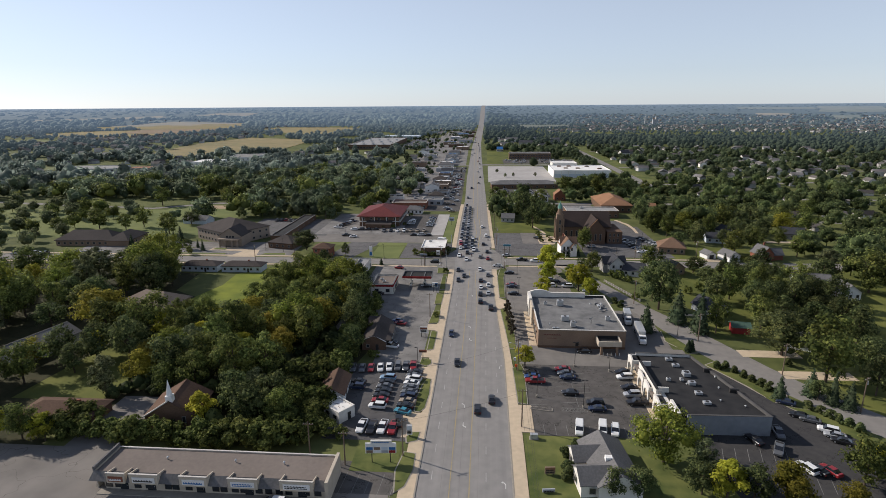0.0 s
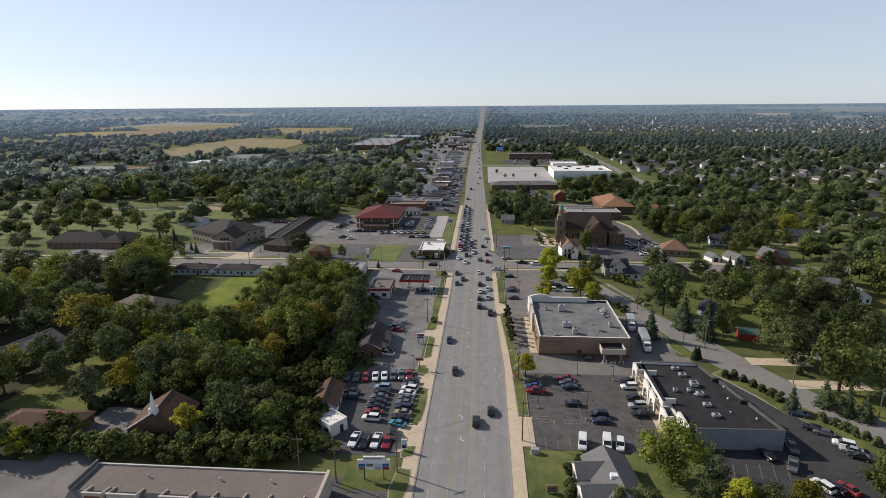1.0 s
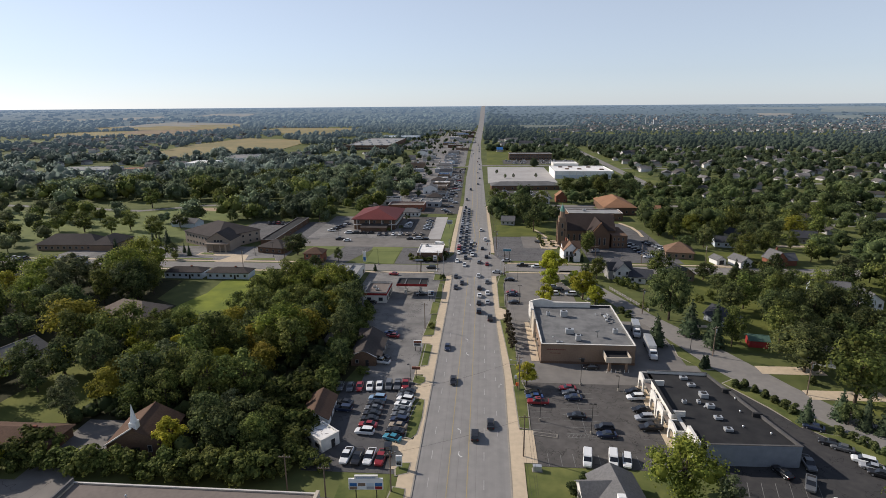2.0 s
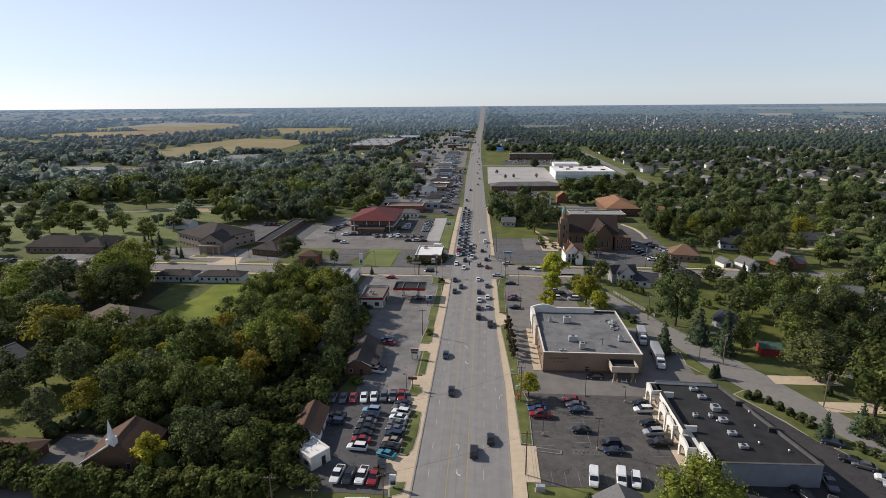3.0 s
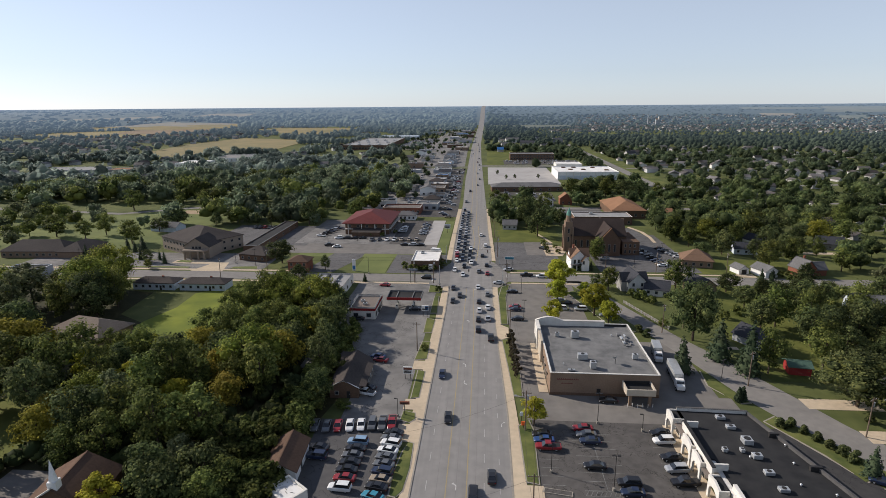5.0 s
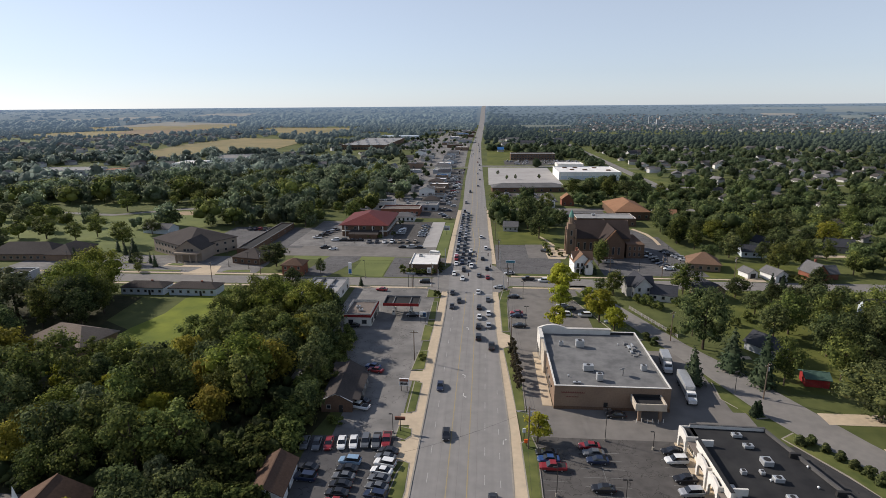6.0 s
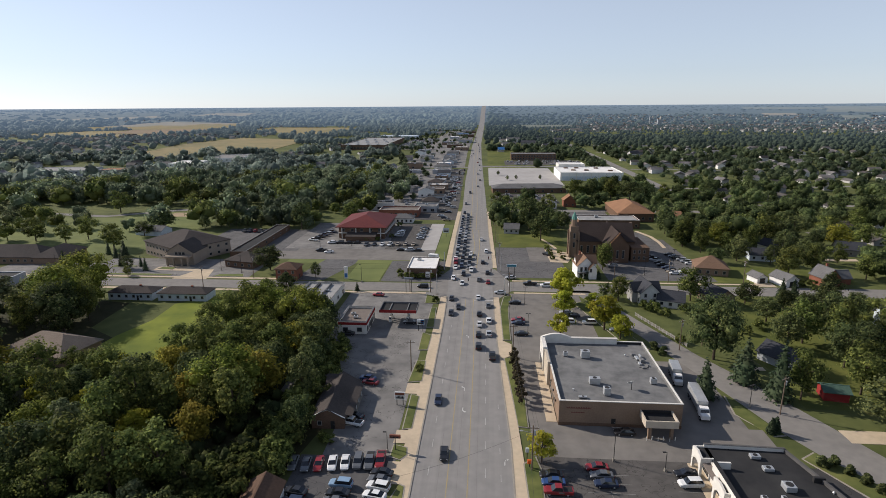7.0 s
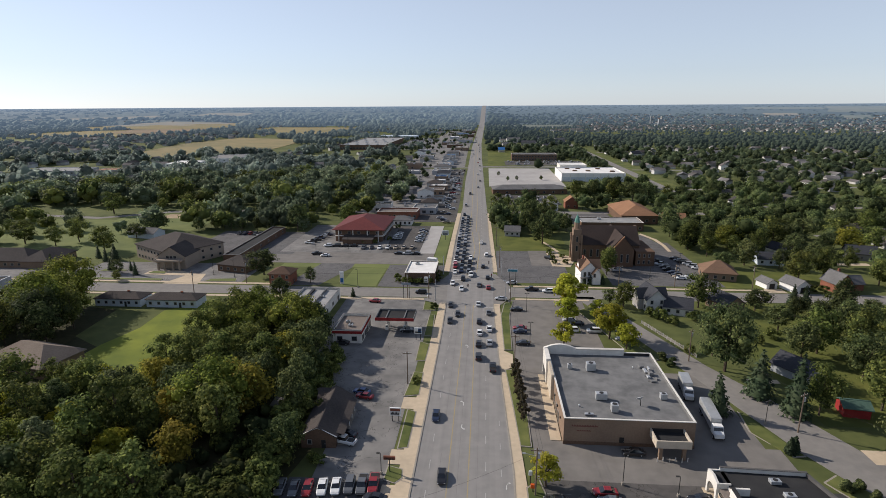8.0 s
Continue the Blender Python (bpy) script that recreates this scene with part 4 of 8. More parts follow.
def gable_house(name, label, cx, cy, w, d, h, rh, wall, roof, rz=0.0, wins=(), doors=(), chimney=None, group="", category="house", gap=2.0, over=0.45):
    """A gabled house with its ridge along its own y."""
    ob = thing(name, label, category, cx, cy, rz, group)
    r = max(w, d) / 2 + gap if rz % 90 else None
    hw, hd = (w / 2, d / 2) if rz % 180 == 0 else (d / 2, w / 2)
    clear(cx - (r or hw + gap), cy - (r or hd + gap), cx + (r or hw + gap), cy + (r or hd + gap))
    body, slopes = gable_shapes(w, d, h, rh, over)
    part("wall", body, wall, ob)
    for s in slopes:
        part("roof", s, roof, ob)
    part("ridge_cap", box(-.15, -d / 2 - over, h + rh + .12, .15, d / 2 + over, h + rh + .22), roof, ob)
    for spec in wins:
        row(ob, spec[0], w, d, *spec[1:])
    for face, f, dw, dh in doors:
        x, y = {"s": (f * w / 2, -d / 2), "n": (f * w / 2, d / 2), "w": (-w / 2, f * d / 2), "e": (w / 2, f * d / 2)}[face]
        door(ob, face, x, y, dw, dh)
    if chimney:
        part("chimney", box(chimney[0] - .4, chimney[1] - .3, h, chimney[0] + .4, chimney[1] + .3, h + rh + 0.9), REDB, ob)
    return ob


def hip_roof(w, d, h, rh, over=0.6, thick=0.25):
    a, b = w / 2 + over, d / 2 + over
    run = min(a, b)
    e1, e2 = ((a - run, 0), (-(a - run), 0)) if a >= b else ((0, b - run), (0, -(b - run)))
    if a >= b:
        verts = [(-a, -b, h), (a, -b, h), (a, b, h), (-a, b, h), (e1[0], 0, h + rh), (e2[0], 0, h + rh)]
        top = [(0, 1, 4, 5), (1, 2, 4), (2, 3, 5, 4), (3, 0, 5)]
    else:
        verts = [(-a, -b, h), (a, -b, h), (a, b, h), (-a, b, h), (0, e1[1], h + rh), (0, e2[1], h + rh)]
        top = [(0, 1, 5), (1, 2, 4, 5), (2, 3, 4), (3, 0, 5, 4)]
    low = [(x, y, h - thick) for x, y, _ in verts[:4]]
    n = len(verts)
    faces = top + [(i, n + i, n + (i + 1) % 4, (i + 1) % 4) for i in range(4)] + [(n + 3, n + 2, n + 1, n)]
    return solid(verts + low, faces)


def hip_house(name, label, cx, cy, w, d, h, rh, wall, roof, rz=0.0, wins=(), doors=(), chimney=None, group="", category="house", gap=2.0, over=0.6):
    ob = thing(name, label, category, cx, cy, rz, group)
    r = max(w, d) / 2 + gap
    clear(cx - (r if rz % 90 else w / 2 + gap), cy - (r if rz % 90 else d / 2 + gap), cx + (r if rz % 90 else w / 2 + gap), cy + (r if rz % 90 else d / 2 + gap))
    part("wall", box(-w / 2, -d / 2, -.2, w / 2, d / 2, h - 0.02), wall, ob)
    part("roof", hip_roof(w, d, h + 0.2, rh, over), roof, ob)
    for spec in wins:
        row(ob, spec[0], w, d, *spec[1:])
    for face, f, dw, dh in doors:
        x, y = {"s": (f * w / 2, -d / 2), "n": (f * w / 2, d / 2), "w": (-w / 2, f * d / 2), "e": (w / 2, f * d / 2)}[face]
        door(ob, face, x, y, dw, dh)
    if chimney:
        part("chimney", box(chimney[0] - .4, chimney[1] - .3, h, chimney[0] + .4, chimney[1] + .3, h + rh + 0.6), REDB, ob)
    return ob


def bars(owner, face, x, y, z, w, h, material, rows=1, n=6, name="lettering"):
    """Unreadable lettering as plain bars on a wall or board."""
    for r in range(rows):
        a, b, z0, z1 = -w / 2, w / 2 * (0.92 - 0.12 * (r % 2)), h * r / rows, h * (r + 0.62) / rows
        bm = bmesh.new()
        bmesh.ops.create_grid(bm, x_segments=n * 3, y_segments=1, size=0.5)
        for v_ in bm.verts:
            k = round((v_.co.x + .5) * n * 3)
            top = v_.co.y > 0
            dip = (.0, .28, .82)[k % 3] * (z1 - z0) if top else 0
            v_.co = (a + (b - a) * k / (n * 3), -0.04, (z1 if top else z0) - dip)
        bm.normal_update()
        bmesh.ops.solidify(bm, geom=bm.faces[:], thickness=0.06)
        ob = part(name, bm, material, owner)
        ob.matrix_basis = pose(x, y, z, 0, 0, TURN[face])
    return ob


# row of small shops with a shingled awning
mall = thing("shop_row", "low cream shop row with a brown gravel roof", "building", -49.3, 94.8, 0)
clear(-80, 86, -23, 102)
W, D = 47.4, 8.4
for a, b, c, e in ((-W / 2, -D / 2, W / 2, -D / 2 + .3), (-W / 2, D / 2 - .3, W / 2, D / 2), (-W / 2 - 2.2, -D / 2 + .3, -W / 2 - 1.9, D / 2 - .3), (W / 2 - .3, -D / 2 + .3, W / 2, D / 2 - .3)):
    part("wall", box(a, b, -.2, c, e, 3.4 if b < 0 and c > a + 1 else 4.2), CREAM, mall)
part("wall", prism([(-W / 2, -D / 2), (-W / 2, -D / 2 + .3), (-W / 2 - 1.9, -D / 2 + 2.4), (-W / 2 - 2.2, -D / 2 + 2.2)], -.2, 3.4), CREAM, mall)
part("roof", box(-W / 2 - 1.8, -D / 2 + .3, 3.7, W / 2 - .3, D / 2 - .3, 4.0), ROOFT, mall)
part("awning", solid([(-W / 2 - 2.6, -D / 2 - 1.3, 2.75), (W / 2 + .1, -D / 2 - 1.3, 2.75), (W / 2 + .1, -D / 2 + .1, 4.25), (-W / 2 - 2.2, -D / 2 + .1, 4.25), (W / 2 + .1, -D / 2 + .1, 2.75), (-W / 2 - 2.2, -D / 2 + .1, 2.75)],
                     [(0, 1, 2, 3), (1, 4, 2), (0, 3, 5), (0, 5, 4, 1), (3, 2, 4, 5)]), SHGREY, mall, "sloping grey shingled awning")
part("parapet", box(W / 2 - .5, -D / 2 - 1.4, 0.0, W / 2 + .15, D / 2, 4.9), CREAM, mall, "cream end wall stepping above the roof")
part("parapet", box(-W / 2 - 2.5, -D / 2 + .2, 3.6, -W / 2 - 2.1, D / 2 + .2, 5.0), SHGREY, mall)
part("coping", box(-W / 2 - 2.1, D / 2 - .3, 4.2, W / 2 - .5, D / 2 + .05, 4.32), TRIM, mall)
for k, (a, b, colour) in enumerate(((-71.5, -67.6, REDB), (-66.6, -60.6, WHITEP), (-56.0, -50.2, BLUEW), (-45.9, -39.8, BLUEP), (-35.2, -28.4, WHITEP))):
    a, b = a + 49.3, b + 49.3
    bm = box(a, -D / 2 - 1.45, 2.6, b, -D / 2 - 1.25, 4.9)
    for x in (a, b - .2):
        side = solid([(x + q, y, z) for q in (0, .2) for y, z in ((-D / 2 - 1.25, 2.6), (-D / 2 + 1.4, 3.95), (-D / 2 + 1.4, 4.3), (-D / 2 - 1.25, 4.9))], [(3, 2, 1, 0), (4, 5, 6, 7), (0, 1, 5, 4), (1, 2, 6, 5), (2, 3, 7, 6), (3, 0, 4, 7)])
        me = bpy.data.meshes.new("bay_side")
        side.to_mesh(me)
        bm.from_mesh(me)
        bpy.data.meshes.remove(me)
    bay = part("sign_bay", bm, CREAM, mall, "cream stepped bay carrying a shop sign")
    part("bay_trim", box(a - .08, -D / 2 - 1.55, 4.9, b + .08, -D / 2 - 1.18, 5.0), TRIM, bay)
    m = (a + b) / 2
    board = part("sign_board", box(m - (b - a) * .4, -D / 2 - 1.53, 3.0, m + (b - a) * .4, -D / 2 - 1.45, 4.2), colour if k in (0,) else WHITEP, bay)
    bars(board, "s", m, -D / 2 - 1.54, 3.25, (b - a) * .7, .75, WHITEP if k == 0 else (BLUEP if k in (2, 3) else DARKM), 1 if k < 3 else 2, 7)
    door(mall, "s", m + .6, -D / 2, 1.8, 2.2, GLASS)
for x in (-72.2, -70.2, -66, -63.6, -59.4, -57.8, -55, -52.6, -49.3, -47.6, -45.2, -43.4, -40.2, -38.2, -36, -34, -30.4, -28):
    window(mall, "s", x + 49.3, -D / 2, 0.7, 1.3, 1.5, frame_mat=DARKM)
part("walkway", box(-W / 2 - 1, -D / 2 - 1.8, 0, W / 2 + 1.2, -D / 2, 0.18), CURBM, mall)
for x in (-36.5, -62, -47):
    roof_vent(x, 95.5, 4.0)

# dealer's shed, flat office, chapel, houses in the trees
gable_house("shed", "white shed with a brown shingled gable roof", -35.6, 132.0, 6.6, 11, 2.8, 1.9, WHITEP, SHBRWN, 4, [("s", 1, .9, .9, 1.2, .2, .8)], [("e", -.2, 1.0, 2.0)])
ob = flat_building("sales_office", "small flat-roofed office with a white roof", -34.75, 118.5, -28.45, 123.5, 3.2, OFFW, ROOFW, 0.25, OFFW, -38, [("s", 2, 1.4, 1.1, .9)], [("e", .3, 1.0, 2.1)])
for k in range(4):
    rod_bm = rod(bmesh.new(), (-1.6 + k * .9, -.4 + .5 * (k % 2), 2.97), (-.8 + k * .9, .5 - .5 * (k % 3), 2.97), .05, n=5)
    part("conduit", rod_bm, DARKM, ob)
chapel = gable_house("chapel", "small dark brick chapel with a brown roof", -72.5, 118.6, 12.4, 11, 3.4, 3.6, DARKB, SHBRWN, 8, [("w", 4, .8, 1.6, 1.2), ("s", 2, .8, 1.6, 1.2)], [("s", 0, 1.8, 2.4)], category="church")
part("gable_coping", solid([(-6.5, -6.05, 3.2), (-6.5, -5.6, 3.2), (0, -5.6, 7.35), (0, -6.05, 7.35), (-6.5, -6.05, 3.5), (-6.5, -5.6, 3.5), (0, -5.6, 7.65), (0, -6.05, 7.65)], [(0, 1, 2, 3), (7, 6, 5, 4), (0, 4, 5, 1), (1, 5, 6, 2), (2, 6, 7, 3), (3, 7, 4, 0)]), TRIM, chapel, "pale stepped stone coping")
st = part("steeple", box(-.8, -5.4, 6.3, .8, -3.8, 8.4), WHITEP, chapel, "slim white steeple")
part("spire", rod(bmesh.new(), (0, -4.6, 8.4), (0, -4.6, 12.6), .75, .03, 8), WHITEP, st)
hip_house("ranch_house", "brick ranch house with a brown hip roof", -101.5, 116, 19, 8, 2.6, 1.9, DARKB, SHBRWN, 0, [("s", 4, 1.3, 1.1, 1.0)], [("s", .1, 1.0, 2.0)], (4, 0))
gable_house("house", "grey-roofed house half hidden by trees", -140.0, 153.5, 12, 20, 3.2, 2.6, RANDW, SHGREY, -14, [("e", 3, 1.2, 1.2, 1.0)])
hip_house("house", "long house with a weathered brown hip roof", -124.5, 194, 22, 13, 3.2, 3.6, TANB, SHTAN, -14, [("s", 5, 1.2, 1.1, 1.0)])
for x0, x1 in ((-140.8, -123.0), (-120.6, -101.2)):
    hip_house("duplex", "low white duplex with a dark shingle roof", (x0 + x1) / 2, 245, x1 - x0, 7.4, 2.9, 1.7, BLUEW, SHDARK, 0, [("s", 6, 1.0, 1.0, 1.1)], [("s", .35, .9, 2.0)], (2.5, 0), "white duplexes", over=.4)

# store of the fuel station, canopy, neighbours
gs = flat_building("fuel_store", "flat-roofed fuel station shop with a red fascia", -42.3, 214.2, -33.0, 228.3, 4.4, OFFW, ROOFT, 0.7, COPEG, 0, [("s", 2, 1.6, 1.4, .9), ("e", 4, 2.0, 1.8, .6)], [("e", .1, 1.8, 2.2)])
part("fascia", box(-4.75, -7.15, 3.2, 4.75, -7.06, 4.1), REDD, gs, "red fascia band")
part("fascia", box(4.66, -7.05, 3.2, 4.76, 7.05, 4.1), REDD, gs, "red fascia band")
for x, y in ((-39, 222), (-37.5, 219)):
    rooftop_unit(x, y, 3.7, 1.4, 1.1, .8)
cn = thing("fuel_canopy", "flat fuel station canopy with a red edge", "canopy", -24, 227, 0)
clear(-32, 220, -16, 233)
part("deck", box(-6.2, -4.1, 4.55, 6.2, 4.1, 4.7), ROOFK, cn)
for a, b, c, e, m in ((-6.35, -4.25, 6.35, -4.1, REDD), (-6.35, 4.1, 6.35, 4.25, COPEG), (-6.35, -4.1, -6.2, 4.1, COPEG), (6.2, -4.1, 6.35, 4.1, COPEG)):
    part("fascia", box(a, b, 4.3, c, e, 5.3), m, cn)
for x in (-3, 3):
    part("roof_beam", box(x - .15, -4.0, 4.7, x + .15, 4.0, 5.0), COPEG, cn)
    part("column", box(x - .25, -.25, 0, x + .25, .25, 4.55), OFFW, cn)
for x in (-27, -21):
    for y in (225.3, 228.7):
        pm = thing("fuel_pump", "boxy white and red fuel pump", "fuel pump", x, y, 0, "fuel pumps")
        part("cabinet", box(-.45, -.3, .15, .45, .3, 1.9, .03), OFFW, pm)
        part("plinth", box(-.7, -.6, 0, .7, .6, .16), CURBM, pm)
        part("display", box(-.3, -.33, 1.2, .3, -.3, 1.6), GLASS, pm)
fb = flat_building("office_block", "long flat-roofed white office half hidden by trees", -65, 227, -50.6, 255.5, 4.0, OFFW, ROOFL, 0.5, COPEG, 0, [("e", 4, 1.4, 1.2, 1), ("s", 3, 1.4, 1.2, 1)], [("e", .8, 1, 2.1)])
part("ridge_box", box(-3.2, -13, 3.5, -2.2, 13, 4.1), DARKM, fb)
part("roof_wall", box(2.0, -2, 3.5, 2.3, 13, 4.3), COPEG, fb)
for x, y in ((-58, 240), (-55, 246), (-61, 245)):
    rooftop_unit(x, y, 3.5, 1.4, 1.1, .8)
gh = gable_house("roadside_house", "low brown house with a worn shingle roof", -30.8, 168.8, 7.6, 17.5, 2.9, 2.3, DARKB, SHDARK, 2, [("e", 5, 1.1, 1.2, .9), ("s", 1, .9, 1.0, 1.0, -.8, -.2)], [("s", .3, .95, 2.0), ("e", .1, 1, 2.0)])
part("porch", box(3.82, -7.5, 0, 5.3, 7.0, .16), CURBM, gh, "narrow concrete porch")
for k in range(5):
    part("porch_post", box(4.9, -6.8 + 3.2 * k, .16, 5.05, -6.65 + 3.2 * k, 2.6), WHITEP, gh)
part("porch_roof", solid([(3.7, -7.6, 3.05), (5.5, -7.6, 2.6), (5.5, 7.1, 2.6), (3.7, 7.1, 3.05), (3.7, -7.6, 3.13), (5.5, -7.6, 2.68), (5.5, 7.1, 2.68), (3.7, 7.1, 3.13)], [(3, 2, 1, 0), (4, 5, 6, 7), (0, 1, 5, 4), (1, 2, 6, 5), (2, 3, 7, 6), (3, 0, 4, 7)]), SHDARK, gh)
body, slopes = gable_shapes(5.0, 5.0, 2.9, 1.7, .3)
wing = part("rear_wing", body, DARKB, gh)
wing.matrix_basis = pose(-1.5, 9.0, 0, 0, 0, 90)
for sl in slopes:
    part("roof", sl, SHDARK, wing)
for sx in (-1, 1):
    part("barge_board", solid([(sx * x, y_, z) for y_ in (-9.12, -9.0) for x, z in ((0, 5.05), (4.15, 2.95), (4.15, 3.15), (0, 5.28))], [(0, 1, 2, 3), (7, 6, 5, 4), (4, 5, 1, 0), (5, 6, 2, 1), (6, 7, 3, 2), (7, 4, 0, 3)]), WHITEP, gh)
wb = flat_building("corner_shop", "white-roofed corner shop behind a dark hedge", -28.3, 276.2, -15.6, 294.5, 4.2, DARKB, ROOFW, 0.25, OFFW, 0, [("s", 3, 1.6, 1.4, .9), ("e", 4, 1.6, 1.4, .9)], [("e", 0, 1, 2.1)])
rooftop_unit(-24.5, 290, 3.95, 1.8, 1.4, .9)

# restaurant with the red roof
rr = hip_house("restaurant", "two-storey restaurant under a wide red hip roof", -64, 364.5, 26, 36, 6.6, 4.6, DARKB, SHRED, 0, [("s", 5, 1.6, 1.5, 4.2), ("e", 8, 1.6, 1.6, 4.2), ("e", 7, 2.0, 1.8, .9)], [("e", -.6, 1.4, 2.2)], category="restaurant", over=1.6)
part("veranda_roof", solid([(-8, -24.5, 2.6), (9, -24.5, 2.6), (9, -18, 4.0), (-8, -18, 4.0), (-8, -18, 2.6), (9, -18, 2.6)], [(0, 1, 2, 3), (1, 5, 2), (0, 3, 4), (0, 4, 5, 1)]), SHDARK, rr, "dark sloping veranda roof")
part("veranda_wall", box(-7.6, -24, 0, 8.6, -18.05, 2.5), DARKB, rr)
for x in (-11, -3, 5, 11):
    part("balcony_post", box(x - .2, -19.2, 0, x + .2, -18.8, 6.6), OFFW, rr)
part("balcony", box(-13, -19.2, 3.2, 13.4, -18.02, 3.5), OFFW, rr)
part("balcony", box(13.02, -18, 3.2, 14.2, 18, 3.5), OFFW, rr)
flat_building("brick_store", "long red brick store with a flat roof", -66, 409, -39.5, 424, 4.8, REDB, ROOFT, .7, TRIM, 0, [("s", 8, 1.6, 1.8, .9)], [("s", .2, 1.6, 2.2)], category="store")
hip_house("house_office", "white house with a pale hip roof", -47.5, 394, 14, 9, 3.0, 2.2, WHITEP, SHGREY, 0, [("s", 5, 1.1, 1.4, .8)], [("s", 0, 1.0, 2.1)])

# clinic and its neighbours
cl = hip_house("clinic", "large brown brick clinic with a dark hip roof", -146.3, 311.2, 33, 27, 6.8, 5.4, CLINICB, SHDARK, -32, [("s", 7, 1.3, 1.2, 1.0, -.95, .4), ("s", 7, 1.3, 1.2, 4.3, -.95, .4), ("e", 6, 1.3, 1.2, 4.3), ("e", 6, 1.3, 1.2, 1.0)], category="clinic")
body, slopes = gable_shapes(13, 13, 6.2, 4.2, .6)
wing = part("entrance_wing", body, CLINICB, cl, "gabled entrance wing")
wing.matrix_basis = pose(14.5, -8.5, 0, 0, 0, 32)
for s in slopes:
    part("roof", s, SHDARK, wing)
for x in (-5, -2, 2, 5):
    part("porch_column", box(x - .35, -9.6, 0, x + .35, -8.9, 4.2), CLINICB, wing)
part("porch_roof", box(-6, -10, 4.2, 6, -6.52, 5.0), CLINICB, wing)
row(wing, "s", 13, 13, 3, 1.4, 1.6, 4.6, -.4, .4)
hip_house("annex", "low dark-roofed annex by the clinic", -107, 292.5, 15, 13, 3.2, 3.0, DARKB, SHDARK, -13, [("s", 4, 1.2, 1.2, 1.0)])
flat_building("long_shed", "long dark flat shed beside the parking yard", -120.5, 303, -112.5, 366, 3.4, DARKB, ROOFK, .4, COPEG, 0, [("e", 6, 1.2, 1.0, 1.2)], [("s", .2, 2.2, 2.4)], gap=0)
hip_house("office_house", "brick two-storey house with a brown roof", -79.5, 272.5, 9, 8, 5.0, 2.2, REDB, SHBRWN, 0, [("s", 3, 1.0, 1.3, 3.2), ("s", 3, 1.0, 1.3, .8)], [("e", 0, 1, 2)])
hip_house("nursing_home", "long low building with a dark hip roof", -224, 294, 34, 14, 3.2, 4.6, TANB, SHDARK, 3, [("s", 10, 1.4, 1.2, 1.0)])
hip_house("nursing_home", "dark-roofed low wing beside a pale lot", -204.5, 297, 13, 20, 3.2, 3.8, TANB, SHDARK, 3, [("e", 4, 1.4, 1.2, 1.0)])
flat_building("small_store", "small low store with a dark flat roof", -207, 256, -194.5, 264, 3.4, GREYW, ROOFK, .3, METAL, 8, [("s", 3, 1.2, 1.0, 1.0)])
gable_house("park_shelter", "pale park building with a grey gable roof", -190, 352, 9, 18, 3.0, 2.4, BLUEW, SHGREY, 80, [("e", 4, 1.0, 1.0, 1.0)])

# drugstore
ds = flat_building("drugstore", "large tan brick drugstore with a grey flat roof", 22.8, 165.2, 50.6, 199.2, 6.3, TANB, ROOFG, 0.7, OFFW, 0, [("w", 5, 1.8, 2.2, .6, -.6, .5)], [("s", -.1, 1.0, 2.1)], category="store")
part("plinth", box(-13.98, -17.1, -.1, 13.98, -16.98, 0.8), DARKB, ds)
part("entry_pier", box(-15.0, 9.6, 0, -13.9, 17.3, 7.4), OFFW, ds, "off-white entry bay")
part("entry_pier", box(-14.6, 1.5, 0, -13.92, 9.6, 6.9), CREAM, ds)
arch = [(-14.9, 7.4)] + [(-14.9 + 8.6 * k / 10, 7.4 + 1.1 * math.sin(math.pi * k / 10)) for k in range(1, 10)] + [(-6.3, 7.4)]
prof = [(-14.9, 5.0)] + arch + [(-6.3, 5.0)]
n = len(prof)
part("arched_parapet", solid([(x, 16.4, z) for x, z in prof] + [(x, 17.2, z) for x, z in prof], [tuple(range(n)), tuple(range(2 * n - 1, n - 1, -1))] + [(i, n + i, n + (i + 1) % n, (i + 1) % n) for i in range(n)]), OFFW, ds, "arched off-white parapet over the entrance")
part("raised_parapet", box(-6.3, 16.4, 5.0, 6.6, 17.2, 7.2), OFFW, ds)
part("parapet_cap", box(-6.35, 16.2, 7.2, 6.7, 17.3, 7.4), TRIM, ds)
part("upstand", box(6.75, 16.62, 5.55, 13.55, 16.69, 6.29), ROOFK, ds, "black membrane turned up the parapet")
part("upstand", box(13.5, -16.65, 5.55, 13.59, 16.6, 6.29), ROOFG, ds)
part("entrance", box(-15.06, 10.6, 0.05, -14.98, 16.2, 3.0), GLASS, ds)
for y in (-12, -7, -2):
    part("wall_lamp", box(-14.15, y - .15, 3.2, -13.9, y + .15, 3.7), DARKM, ds)
bars(ds, "s", -9.3, -17.0, 4.4, 5.8, .75, MAROON, 1, 10)
bars(ds, "s", -9.5, -17.0, 3.3, 3.2, .5, MAROON, 1, 8)
pc = part("drive_canopy", box(4.6, -21.6, 3.1, 11.4, -17.05, 3.4), CREAM, ds, "cream drive-through canopy")
for a, b, c, e in ((4.4, -21.8, 11.6, -21.5), (4.4, -21.5, 4.7, -17.05), (11.3, -21.5, 11.6, -17.05)):
    part("canopy_edge", box(a, b, 3.0, c, e, 4.7), CREAM, pc)
part("canopy_deck", box(4.7, -21.5, 3.9, 11.3, -17.05, 4.0), ROOFK, pc)
part("canopy_lining", box(4.72, -17.2, 4.0, 11.28, -17.04, 4.68), ROOFK, pc)
for x in (5.6, 10.4):
    part("column", box(x - .35, -21.4, 0, x + .35, -20.7, 3.1), TANB, pc)
